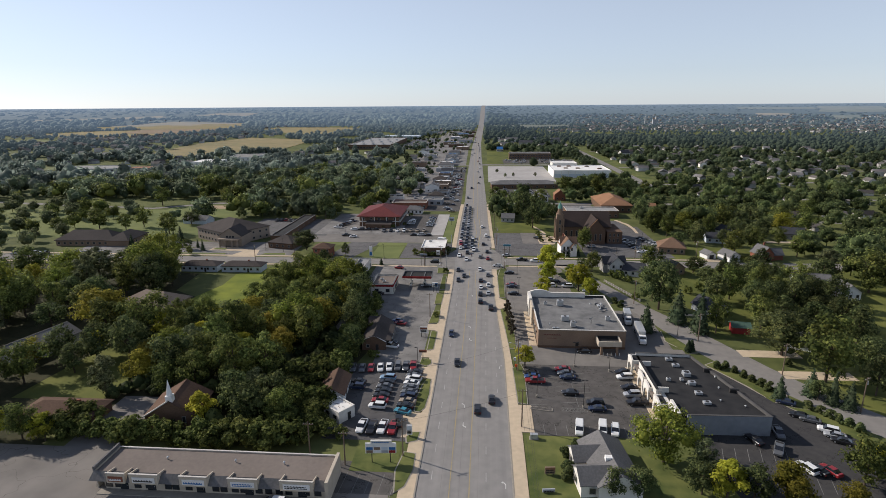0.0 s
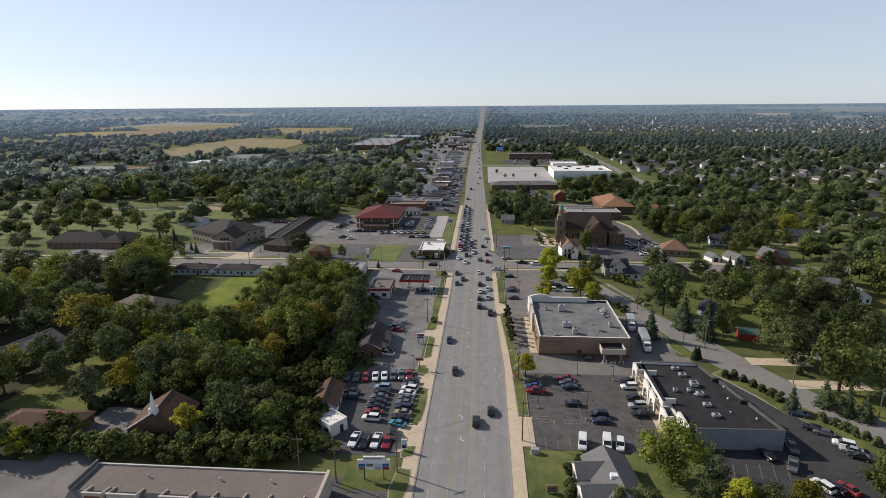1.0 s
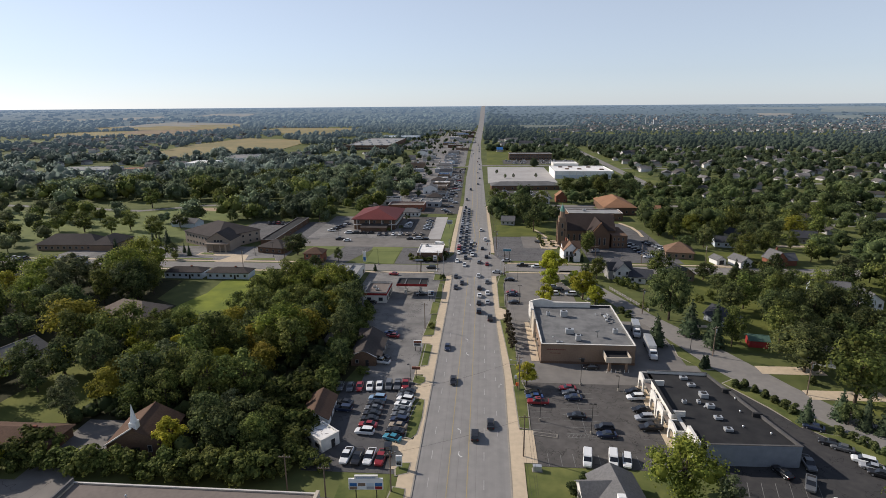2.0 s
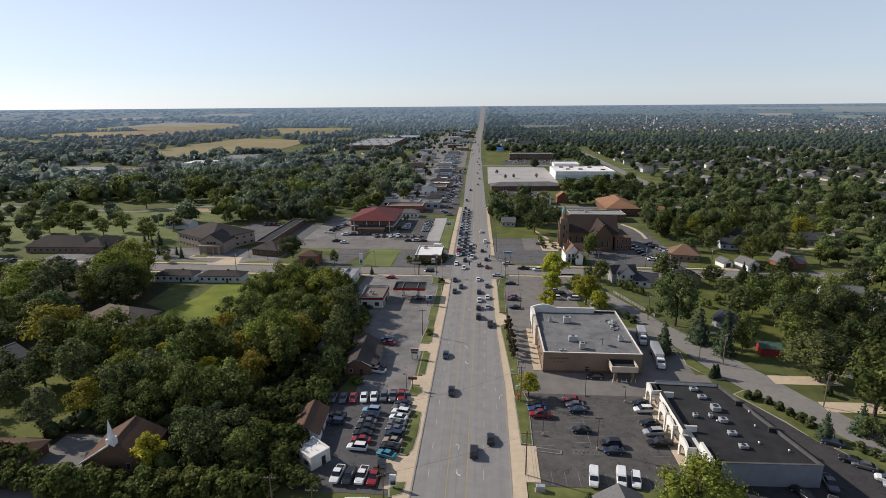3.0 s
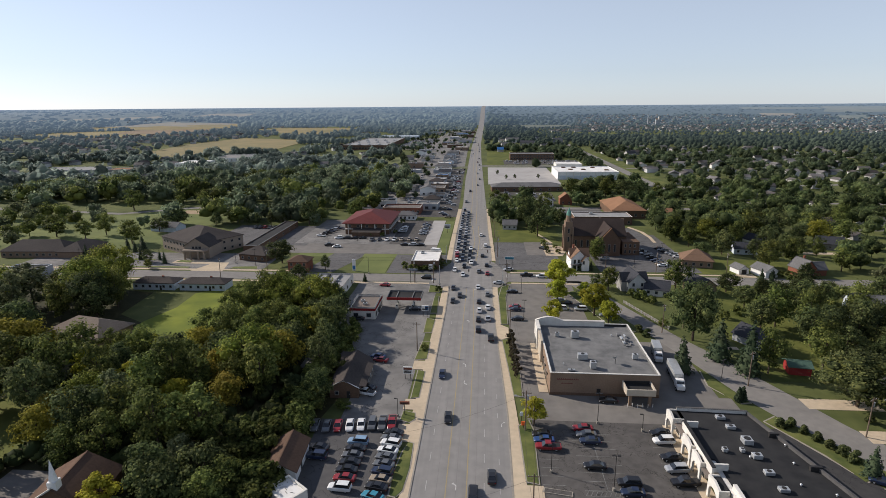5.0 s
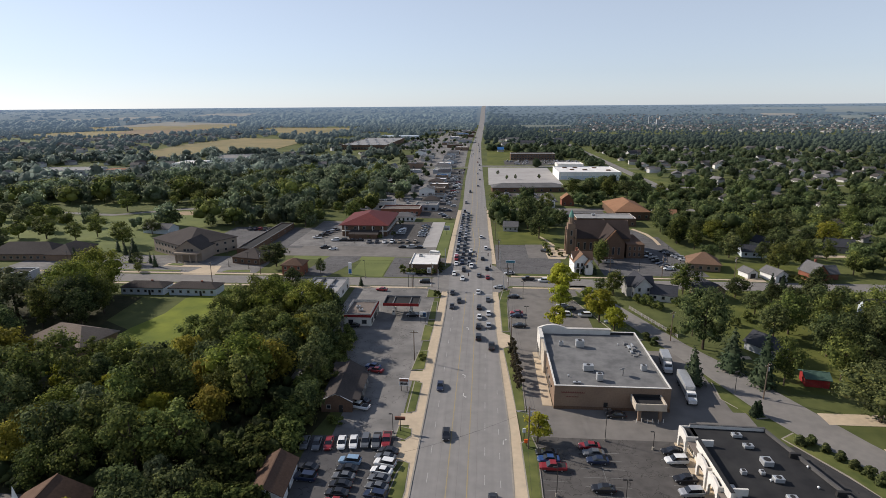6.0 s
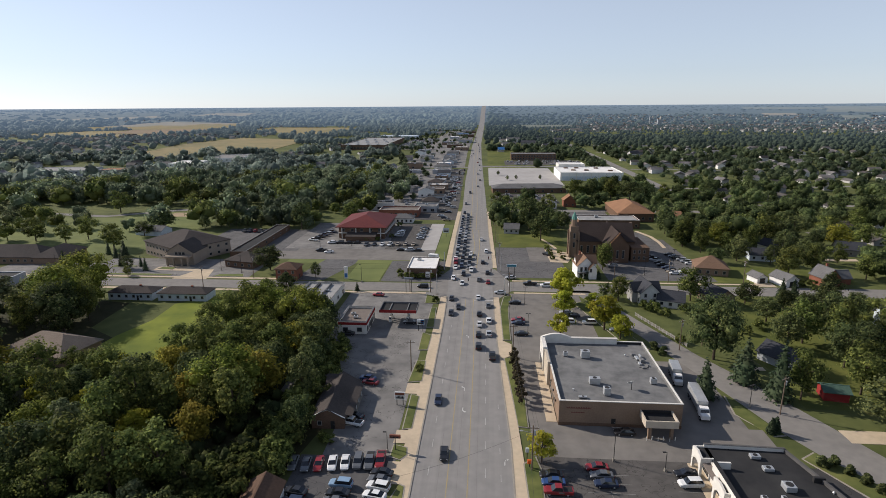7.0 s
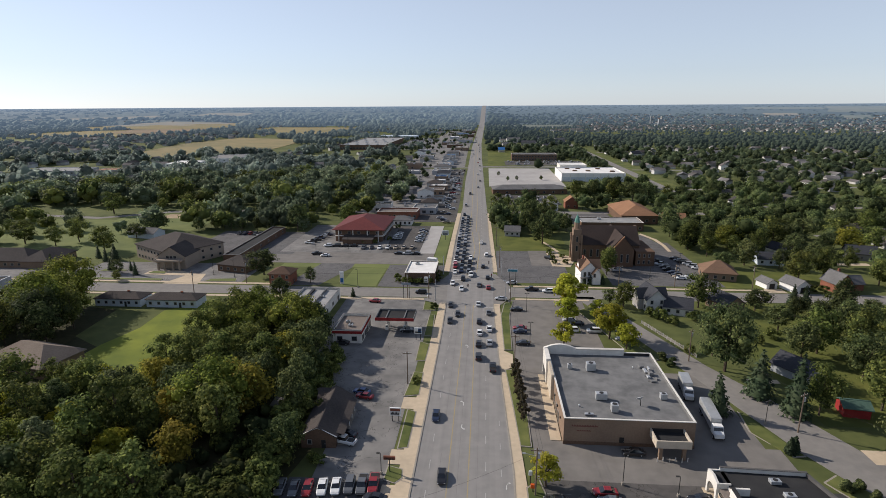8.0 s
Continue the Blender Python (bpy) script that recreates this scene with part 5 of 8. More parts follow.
for k in range(6):
    part("bollard", rod(bmesh.new(), (4.8 + k * 1.25, -22.1 + .3 * (k % 2), 0), (4.8 + k * 1.25, -22.1 + .3 * (k % 2), 1.0), .09), OFFW, ds)
for x, y, w, d, h in ((27.6, 190.2, 1.2, 1.0, 1.3), (32.8, 189.6, 2.3, 1.7, 2.1), (32.6, 175.0, 2.6, 1.4, 1.7), (34.5, 169.9, 1.5, 1.6, 1.9), (47.0, 176.0, 1.5, 1.2, 1.5), (28.6, 167.9, 1.9, .7, .5)):
    rooftop_unit(x, y, 5.6, w, d, h)
ducts = thing("roof_ducts", "run of grey sheet-metal ducts and boxes on the roof", "duct", 47.0, 187.0, 4, "", 5.6)
for k, (x, y, w, d, h) in enumerate(((-.6, 4.6, 1.1, .9, .7), (-.2, 2.6, .8, 2.0, .5), (.5, .8, 1.0, 1.4, .9), (-.5, -.6, .7, 1.2, .5), (-.1, -3.0, 1.3, .5, .4), (.9, 3.4, .4, 1.6, .8), (1.2, -1.6, .3, 1.0, .5))):
    part("duct", box(x - w / 2, y - d / 2, .08, x + w / 2, y + d / 2, h, .04), METAL if k % 2 else COPEG, ducts)
for y in (-2.4, .2, 3.0):
    part("sleeper", box(-1.2, y - .08, 0, 1.2, y + .08, .08), DARKM, ducts)
dish = thing("satellite_dish", "grey roof satellite dish on a short mast", "antenna", 40.9, 172.6, 0, "", 5.6)
part("mast", rod(bmesh.new(), (0, 0, 0), (0, 0, 1.6), .08), DARKM, dish)
part("reflector", rod(bmesh.new(), (-.1, .1, 1.5), (-.25, .35, 1.95), .15, .85, 14), METAL, dish)
for x, y in ((27.0, 171.4), (43.9, 191.2)):
    roof_vent(x, y, 5.6, .4)

# black-roofed shops with white arches
sh = thing("arcade_shops", "black-roofed shop block with white arches", "building", 0, 0, 0)
clear(47, 116, 76, 154)
foot = [(50.2, 151.8), (65.6, 151.2), (73.2, 118.8), (53.6, 118.4), (51.9, 122.5), (51.9, 133.5), (50.2, 133.8)]
part("roof", prism(foot, 4.1, 4.5), ROOFK, sh)
for (xa, ya), (xb, yb), h, m in ((foot[0], foot[1], 5.3, OFFW), (foot[1], foot[2], 5.1, COPED), (foot[2], foot[3], 5.2, SLATEW)):
    ln = math.hypot(xb - xa, yb - ya)
    wl = part("wall", box(0, -.15, -.1, ln, .15, h), m, sh)
    wl.matrix_basis = pose(xa, ya, 0, 0, 0, math.degrees(math.atan2(yb - ya, xb - xa)))
    part("coping", box(-.1, -.24, h, ln + .1, .24, h + .1), COPED, wl)
part("wall", box(51.0, 118.6, 0, 51.9, 133.5, 4.3), OFFW, sh)
part("wall", box(50.0, 133.5, 0, 50.9, 151.7, 4.3), OFFW, sh)


def arch_wall(owner, y0, y1, x, top, opening):
    """A white wall with one arched opening, facing the lot."""
    w = y1 - y0
    pts = [(y0, 0), (y0, top), (y0 + w / 2, top + 0.5), (y1, top), (y1, 0), (y1 - (w - opening) / 2, 0)]
    c, r = (y0 + y1) / 2, opening / 2
    for k in range(0, 9):
        a = math.pi * k / 8
        pts.append((c + r * math.cos(a), 2.0 + r * 0.8 * math.sin(a)))
    pts.append((y0 + (w - opening) / 2, 0))
    n = len(pts)
    part("arch", solid([(x - .22, y, z) for y, z in pts] + [(x + .22, y, z) for y, z in pts], [tuple(range(n)), tuple(range(2 * n - 1, n - 1, -1))] + [(i, n + i, n + (i + 1) % n, (i + 1) % n) for i in range(n)]), OFFW, owner)


for y0, y1, x, top, op in ((147.5, 151.9, 48.3, 4.8, 3.2), (137.2, 142.0, 48.6, 4.9, 3.4), (131.8, 136.4, 48.6, 4.8, 3.2), (123.6, 128.6, 48.9, 4.7, 3.6)):
    arch_wall(sh, y0, y1, x, top, op)
    part("bay_roof", box(x + .23, y0 + .3, top - .5, 50.9, y1 - .3, top - .3), ROOFK, sh)
    for ya in (y0, y1 - .3):
        part("bay_side", box(x + .23, ya, 2.9, 50.6, ya + .3, top), OFFW, sh)
part("parapet", box(49.4, 129.0, 4.0, 49.9, 145.2, 5.9), OFFW, sh, "tall white false front")
part("parapet", box(49.9, 130.0, 4.0, 52.9, 130.4, 5.9), OFFW, sh)
part("parapet", box(49.9, 144.8, 4.0, 52.6, 145.2, 5.9), OFFW, sh)
part("parapet_cap", box(49.3, 128.9, 5.9, 50.05, 145.3, 6.02), DARKM, sh)
part("parapet", box(51.6, 118.6, 4.0, 52.3, 125.0, 5.4), OFFW, sh)
part("canopy_roof", box(48.5, 128.6, 3.6, 50.0, 147.4, 3.85), ROOFT, sh)
for y in (121, 125, 130, 134.5, 139.5, 143.5, 149):
    window(sh, "w", 50.0 if y > 133.5 else 51.0, y, 0.5, 2.2, 2.2, frame_mat=DARKM)
for a, b, c, e in ((67.2, 142.2, 68.6, 142.5), (69.6, 131.2, 71.2, 131.5)):
    part("roof_screen", box(a - 1.0, b - .3, 4.4, c - .4, e, 5.5), DARKM, sh)
for x, y, w, d, h in ((58.8, 148.7, 1.9, 1.2, .8), (59.5, 144.9, 1.9, 1.2, .8), (60.6, 139.6, 1.9, 2.0, 1.2), (54.8, 136.3, 1.0, 1.0, .9), (58.3, 136.5, .8, 1.1, .8), (60.3, 134.5, 1.8, 1.3, 1.0), (60.2, 129.5, 1.8, 1.2, .8), (60.5, 124.7, 1.8, 1.2, .8)):
    rooftop_unit(x, y, 4.5, w, d, h)
for x, y in ((59.0, 134.5), (66.6, 133.0), (64.5, 126.5), (68.0, 139.0), (69.4, 124.0)):
    roof_vent(x, y, 4.5, .35)

# house by the highway, at the near edge
nh = thing("corner_house", "pale house with cross-gabled grey shingle roof", "house", 30.4, 102.4, 0)
clear(23, 92, 39, 112)
for w, d, x, y, rz, rh in ((9.0, 15.5, 1.6, -.2, 6, 2.4), (5.6, 6.0, -2.9, 2.6, 96, 1.9), (6.2, 6.5, -2.6, -4.6, 96, 2.0)):
    body, slopes = gable_shapes(w, d, 3.0, rh, .35)
    wg = part("wing", body, OFFW, nh)
    wg.matrix_basis = pose(x, y, 0, 0, 0, rz)
    for s in slopes:
        part("roof", s, SHGREY, wg)
part("dormer", box(.2, -2.6, 4.4, 1.7, -1.4, 5.6, .05), WHITEP, nh)
window(nh, "s", -3.2, -8.0, 1.0, 1.2, 1.3)
window(nh, "w", -6.2, -4.2, 1.0, 1.2, 1.3)
window(nh, "w", -6.1, 2.4, 1.0, 1.4, 1.4)

# houses and sheds on the residential side
rs = gable_house("garden_shed", "small red shed with a green roof", 93.6, 182.2, 4.6, 5.6, 2.5, 1.0, REDD, SHGRN, 80, [("e", 1, 1.0, .8, 1.0)], [("s", 0, 1.4, 1.9)], category="shed")
gable_house("garage", "small white garage with a grey roof", 119.6, 279.0, 4.8, 6.2, 2.4, 1.5, WHITEP, SHGREY, 14, [], [("s", 0, 2.4, 2.2)], group="white garages")
gable_house("garage", "white garage with a double gable", 128.6, 275.5, 6.4, 8.5, 3.0, 2.0, WHITEP, SHGREY, 18, [("e", 2, 1.0, 1.0, 1.2)], [("s", 0, 2.6, 2.3)], group="white garages")
gable_house("house", "red brick house with a steep dark grey roof", 145.0, 276.5, 7.0, 8.0, 3.8, 3.6, REDB, SHGREY, 12, [("s", 2, 1.0, 1.3, .8), ("s", 1, 1.0, 1.2, 3.6), ("e", 3, 1.0, 1.3, .9)], [("s", .1, 1, 2)], (2, 2))
gable_house("house", "brick cross wing house with a grey roof", 151.6, 278.5, 6.0, 6.4, 2.9, 2.6, REDB, SHGREY, 96, [("e", 3, 1.0, 1.2, .9)])
gable_house("house", "pale green house with a dark steep roof", 141.5, 228, 9, 13, 4.4, 3.4, BLUEW, SHGREY, 72, [("w", 4, 1, 1.3, .9), ("e", 4, 1, 1.3, .9), ("s", 2, 1, 1.2, 3.4)], category="house")
gable_house("house", "white-gabled house under trees", 151, 221, 8, 9, 3.6, 2.8, WHITEP, SHGREY, 0, [("s", 3, 1, 1.3, 1.2)])
hip_house("hall", "tan brick hall with a brown hip roof", 105, 291.5, 13, 12, 3.2, 4.2, TANB, SHRUST, -12, [("s", 4, 1.2, 1.4, .9)], [("w", 0, 1.8, 2.2)])
vh = gable_house("house", "pale house with a dark blue-grey gable roof", 66.0, 252.5, 7.0, 10.0, 4.8, 3.4, RANDW, SHSLATE, 8, [("s", 2, .9, 1.3, 3.0), ("s", 2, .9, 1.3, .8), ("w", 3, .9, 1.3, .9)], [("e", -.3, .9, 2.0)])
body, slopes = gable_shapes(5.5, 10.5, 4.4, 2.8, .4)
wing = part("cross_wing", body, RANDW, vh)
wing.matrix_basis = pose(0, .8, 0.02, 0, 0, 90)
for sl in slopes:
    part("roof", sl, SHSLATE, wing)
gable_house("house", "small house with a dark gable roof", 74.5, 248.0, 8.0, 9.0, 2.9, 2.6, RANDW, SHSLATE, 70, [("s", 2, 1, 1.1, 1.0), ("w", 3, 1, 1.1, 1.0)], [("s", .6, .9, 2.0)])
gable_house("house", "dark-roofed house among street trees", 92.4, 263.0 - 10.5, 8.0, 10.0, 3.2, 2.8, TANB, SHSLATE, 20, [("s", 2, 1, 1.1, 1.0), ("w", 3, 1, 1.1, 1.0)])
villa = thing("villa", "white two-storey villa with a steep orange cross-gabled roof", "house", 48.4, 283.6, 4)
clear(42, 277, 55, 291)
for w, d, x, y, rz, h, rh in ((7.2, 9.6, 0, .6, 0, 5.4, 3.6), (5.4, 8.6, .8, 1.0, 90, 5.0, 3.0), (3.2, 3.4, 2.6, -4.6, 0, 4.6, 2.2)):
    body, slopes = gable_shapes(w, d, h, rh, .35)
    wg = part("wing", body, WHITEP, villa)
    wg.matrix_basis = pose(x, y, .01 * rz, 0, 0, rz)
    for sl in slopes:
        part("roof", sl, SHRUST, wg)
part("porch_roof", box(-3.8, -6.0, 2.6, 1.0, -4.2, 2.8), SHGREY, villa)
for x in (-3.6, -1.4, .8):
    part("porch_post", box(x - .1, -5.9, 0, x + .1, -5.7, 2.6), WHITEP, villa)
part("chimney", box(-1.6, 2.4, 6.0, -.8, 3.2, 10.2), REDB, villa)
for x, z in ((-1.9, 3.3), (-.1, 3.3), (1.6, 3.2), (-1.9, .8), (-.1, .8)):
    window(villa, "s", x, -4.2 if x < 1 else -6.32, z, .9, 1.5, frame_mat=FRAMEM)
gable_house("house", "grey cottage under the park trees", 21, 366.5, 7.5, 8.5, 3.0, 2.4, RANDW, SHGREY, 84, [("w", 3, 1, 1.1, 1.0)])
gable_house("house", "grey house behind the spruces", 91, 201.5, 8, 10, 2.6, 2.6, GREYW, SHSLATE, 30, [("s", 2, 1, 1.2, 1.0), ("e", 3, 1, 1.2, 1.0)])
gable_house("house", "white cottage glimpsed under a tree", 107, 171, 6, 8, 3.0, 2.2, WHITEP, SHGREY, 60, [("s", 2, 1, 1.2, 1.0)])
hip_house("house", "brown-roofed ranch house behind big trees", 134, 148, 16, 9, 2.8, 2.0, REDB, SHBRWN, 0, [("w", 3, 1, 1.2, 1.0)])

gable_house("house", "pale house with a blue-grey roof among garden trees", 137, 314, 8, 11, 3.0, 2.4, BLUEW, SHSLATE, 80, [("w", 3, 1, 1.1, 1.0)])
gable_house("house", "white cottage with a slate roof among garden trees", 150, 330, 8, 10, 3.2, 2.6, WHITEP, SHSLATE, 20, [("s", 2, 1, 1.2, 1.0)])
gable_house("house", "blue-grey roofed house beside a pale drive", 184, 325, 9, 12, 3.4, 3.0, RANDW, SHSLATE, 70, [("s", 2, 1, 1.2, 1.0), ("w", 3, 1, 1.1, 1.0)])
rect("driveway", 165, 312, 182, 316, 0.07, WALKM, "pale concrete drive of a garden house")
rect("driveway", 117, 271, 124, 276, 0.07, WALKM, "pale concrete apron before the white garages")

# brick church with a domed tower
ch = thing("brick_church", "large dark brick church with a copper-capped corner tower", "church", 66, 320, 0)
ch.matrix_basis = pose(63.7, 320.0, 0, 0, 0, 0.0) @ Matrix.Diagonal((.76, 1, 1, 1))
clear(43, 299, 92, 350)
body, slopes = gable_shapes(19, 36, 8.5, 7.0, .5)
nave = part("nave", body, DARKB, ch)
nave.matrix_basis = pose(0, 2, 0, 0, 0, 90)
for s in slopes:
    part("roof", s, SHUMBER, nave)
body, slopes = gable_shapes(14, 26, 8.5, 6.0, .5)
tr = part("transept", body, DARKB, ch)
tr.matrix_basis = pose(5, -3, 0)
for s in slopes:
    part("roof", s, SHUMBER, tr)
# Sunlit edge put into the colour: orange coping on the left slope only.
part("gable_coping", solid([(-7.2, -16.2, 8.3), (-7.2, -15.7, 8.3), (0, -15.7, 14.8), (0, -16.2, 14.8), (-7.2, -16.2, 8.8), (-7.2, -15.7, 8.8), (0, -15.7, 15.3), (0, -16.2, 15.3)], [(0, 1, 2, 3), (7, 6, 5, 4), (0, 4, 5, 1), (1, 5, 6, 2), (2, 6, 7, 3), (3, 7, 4, 0)]), SHORNG, tr, "left gable edge coloured in sunlit orange")
part("annex", box(14, -14, 0, 25, 8, 7.0), DARKB, ch)
part("chimney", box(19, 6.8, 0, 20.6, 8.4, 14.5), TANB, ch, "tan brick chimney")
tw = part("tower", box(-22.3, -7.2, 0, -17.5, -2.4, 15.5), TANB, ch, "square tan brick bell tower")
part("belfry", rod(bmesh.new(), (-19.9, -4.8, 15.5), (-19.9, -4.8, 18.6), 1.9, 1.7, 8), TANB, tw)
part("dome", rod(rod(bmesh.new(), (-19.9, -4.8, 18.6), (-19.9, -4.8, 20.2), 1.75, 1.35, 8), (-19.9, -4.8, 20.2), (-19.9, -4.8, 22.0), 1.35, .3, 8), GREENCOP, tw, "green copper cap")
part("finial", rod(bmesh.new(), (-19.9, -4.8, 21.9), (-19.9, -4.8, 23.6), .12, .05), GREENCOP, tw)
for x, y in ((-22.6, -7.5), (-17.2, -7.5), (-22.6, -2.1)):
    part("buttress", box(x - .5, y - .5, 0, x + .5, y + .5, 13), TANB, tw)
for z in (5, 9.5):
    window(ch, "s", -19.9, -7.2, z, 1.2, 2.6, frame_mat=FRAMEM)
    window(ch, "w", -22.3, -4.8, z, 1.2, 2.6, frame_mat=FRAMEM)
for x in (-15, -11, -7):
    window(ch, "s", x, -7.5, 2.5, 1.4, 3.6, frame_mat=FRAMEM)
for x in (1.5, 5, 8.5):
    window(ch, "s", x, -16.0, 2.2, 1.3, 3.8, frame_mat=FRAMEM)
for x in (16, 19, 22):
    window(ch, "s", x, -14, 1.2, 1.1, 1.6)
    window(ch, "s", x, -14, 4.2, 1.1, 1.6)
part("steps", box(-27, -6, 0, -22.3, -1, .5), WALKM, ch)
flat_building("parish_hall", "low parish hall with a pale flat roof", 62, 380, 98, 396, 5.0, DARKB, ROOFL, .4, OFFW, 0, [("s", 9, 1.4, 1.4, 1.0)])
rooftop_unit(74, 390, 4.7, 2, 2, 1.2)
hip_house("school_hall", "brick hall with a broad orange hip roof", 101, 420, 22, 40, 5.2, 5.0, DARKB, SHORNG, 0, [("s", 5, 1.4, 1.6, 1.4)])
gable_house("house", "brown house with orange roof by trees", 122, 402, 9, 13, 4.2, 2.6, TANB, SHORNG, 80, [("s", 2, 1, 1.2, 1.0)])
gable_house("house", "white house beyond the church street", 52, 449, 9, 11, 4.6, 2.8, WHITEP, SHGREY, 0, [("s", 3, 1, 1.3, 3.0), ("s", 3, 1, 1.3, .8)])
gable_house("house", "brick house beyond the church street", 67, 456, 9, 9, 5, 3.4, REDB, SHORNG, 0, [("s", 2, 1, 1.3, 1.0)])

# stores farther along the highway
ws = flat_building("warehouse_store", "huge white store with a white flat roof", 79, 598, 140, 652, 8.0, WHITEP, ROOFW, .5, OFFW, 0, [], [("s", -.4, 4, 4)], category="store")
part("blue_band", box(-30, -27.2, 1.0, 30.4, -27.02, 4.2), BLUEW, ws)
for k in range(9):
    part("wall_pier", box(-29.5 + 7.2 * k, -27.25, 0, -28.9 + 7.2 * k, -27.0, 7.6), OFFW, ws)
for x, y in ((90, 640), (101, 641), (121, 639), (95, 621), (108, 620), (131, 616)):
    hatch = thing("skylight", "brown boxed skylight on the white roof", "skylight", x, y, 0, "skylights", 7.5)
    part("curb", box(-2.2, -1.6, 0, 2.2, 1.6, .9, .05), DARKB, hatch)
    part("dome", box(-1.9, -1.3, .9, 1.9, 1.3, 1.15, .1), TANB, hatch)
flat_building("raised_block", "white upper block of the big store", 84, 652, 112, 676, 10.5, OFFW, ROOFW, .4)
hip_house("long_store", "long low store with a grey hip roof", 42, 526, 62, 18, 4.0, 2.8, DARKB, SHGREY, 4, [("s", 8, 1.6, 1.6, .9)], category="store")
flat_building("school", "long brown brick block far along the road", 40, 806, 100, 832, 8.5, DARKB, ROOFG, .6, TRIM, 0, [("s", 16, 2.2, 1.8, 1.2), ("s", 16, 2.2, 1.8, 4.8)])
fm = flat_building("shopping_centre", "wide far shopping centre with a pale roof", -244, 990, -166, 1215, 8.5, DARKB, ROOFL, .8, OFFW, 0, [("s", 14, 4, 2.5, 2.0)])
for k in range(12):
    rooftop_unit(-236 + 18 * (k % 4) + 3 * (k // 4), 1010 + 62 * (k // 4), 7.7, 5, 4, 2.0)
flat_building("garden_store", "blue-roofed long store beyond the car park", -240, 1300, -150, 1345, 7.0, BLUEW, BLUEW, .4, METAL, 0, [("s", 8, 3, 2, 2)])
for x, y, w, d, h, rz, roof in ((112, 985, 26, 16, 7, 12, SHSLATE), (30, 950, 10, 12, 4, 0, BLUEP), (70, 900, 22, 12, 5, 80, SHGREY), (46, 1040, 24, 12, 6, 10, SHGREY), (84, 1090, 26, 12, 6, -15, SHSLATE), (128, 1075, 24, 12, 6, 60, SHGREY), (60, 1190, 26, 13, 6, 5, SHGREY), (112, 1240, 26, 13, 6, 80, SHSLATE), (216, 860, 14, 10, 5, 20, SHSLATE), (150, 1180, 22, 12, 6, 30, SHGREY)):
    gable_house("apartment_block", "grey-roofed apartment block far along the highway", x, y, d, w, h, 3.6, RANDW, roof, rz + 90, [("e", 5, 1.4, 1.3, 1.2), ("w", 5, 1.4, 1.3, 1.2)], group="apartment blocks", category="building")
flat_building("long_warehouse", "long pale low warehouse among trees", -505, 622, -440, 660, 6.0, GREYW, RANDROOF, .3, METAL, 6, [("s", 12, 2, 1.2, 3)])
flat_building("red_warehouse", "low warehouse with a red roof", -432, 640, -392, 662, 5.0, RANDW, SHORNG, .2, METAL, 6, [("s", 8, 2, 1.2, 2)])
flat_building("white_warehouse", "bright white-roofed warehouse among trees", -386, 702, -352, 742, 6.0, WHITEP, ROOFW, .2, WHITEP, 4, [("s", 6, 2, 1.2, 3)])
flat_building("grey_warehouse", "pale grey warehouse before the yellow field", -372, 770, -330, 830, 6.0, WHITEP, RANDROOF, .2, WHITEP, 8, [("s", 6, 2, 1.2, 3)])
hip_house("white_church", "small white church far among trees", -235, 522, 10, 16, 4.5, 3.5, WHITEP, SHGREY, 20, [("s", 2, 1, 2, 1.4)], category="church")

rng = random.Random(11)


def roadside_store(x, y, w, d, h, style):
    """One of the mixed small stores along the highway."""
    grp, n = dict(group="roadside stores", category="store"), 3 if y < 560 else 1
    if style == 0:
        hip_house("store", "low roadside store with a dark hip roof", x, y, w, d, h, 2.6, rng.choice((RANDW, TANB, OFFW)), rng.choice((SHDARK, SHGREY, SHRAND)), rng.uniform(-8, 8), [("s", n, 2.2, 1.6, .8)], [("e", 0, 1.6, 2.2)], **grp)
    elif style == 1:
        gable_house("store", "small gabled shop with a grey roof", x, y, w * .7, d, h + .6, 2.4, rng.choice((WHITEP, RANDW, BLUEW)), rng.choice((SHGREY, SHSLATE, SHDARK)), rng.choice((0, 90)) + rng.uniform(-6, 6), [("s", min(n, 2), 1.4, 1.3, .9)], [("e", 0, 1.4, 2.2)], **grp)
    else:
        roof, label = ((ROOFG, "flat-roofed roadside store with a grey roof"), (ROOFK, "low roadside store with a dark flat roof"), (ROOFW, "flat roadside store with a pale roof"), (ROOFT, "brick roadside store with a gravel roof"), (BLUEP, "roadside store with a blue metal roof"))[(style - 2) % 5]
        flat_building("store", label, x - w / 2, y - d / 2, x + w / 2, y + d / 2, h, rng.choice((RANDW, TANB, GREYW, DARKB, GREYW)), roof, .5, rng.choice((TRIM, COPEG, OFFW)), rng.uniform(-4, 4), [("s", n, 2.4, 1.8, .7)], [("e", 0, 1.6, 2.2)], **grp)
        rooftop_unit(x + rng.uniform(-3, 3), y + rng.uniform(-2, 2), h - .5, 2, 1.6, 1.1)


for k in range(24):
    y = 434 + 21.5 * k + rng.uniform(-5, 5)
    w, d = rng.uniform(11, 20), rng.uniform(9, 14)
    roadside_store(mid(y) - 22 - w / 2 - rng.uniform(0, 9), y, w, d, rng.uniform(3.4, 5.2), (2, 0, 3, 1, 5, 4, 0, 4, 6, 1, 4, 2, 0, 6, 4, 1, 2, 4, 5, 6, 4, 0, 2, 4)[k])
    if k % 2 == 0:
        w, d = rng.uniform(12, 22), rng.uniform(10, 16)
        roadside_store(mid(y) - 62 - rng.uniform(0, 22), y + rng.uniform(4, 16), w, d, rng.uniform(3.4, 6), (3, 5, 0, 2, 1, 4)[k // 2 % 6])
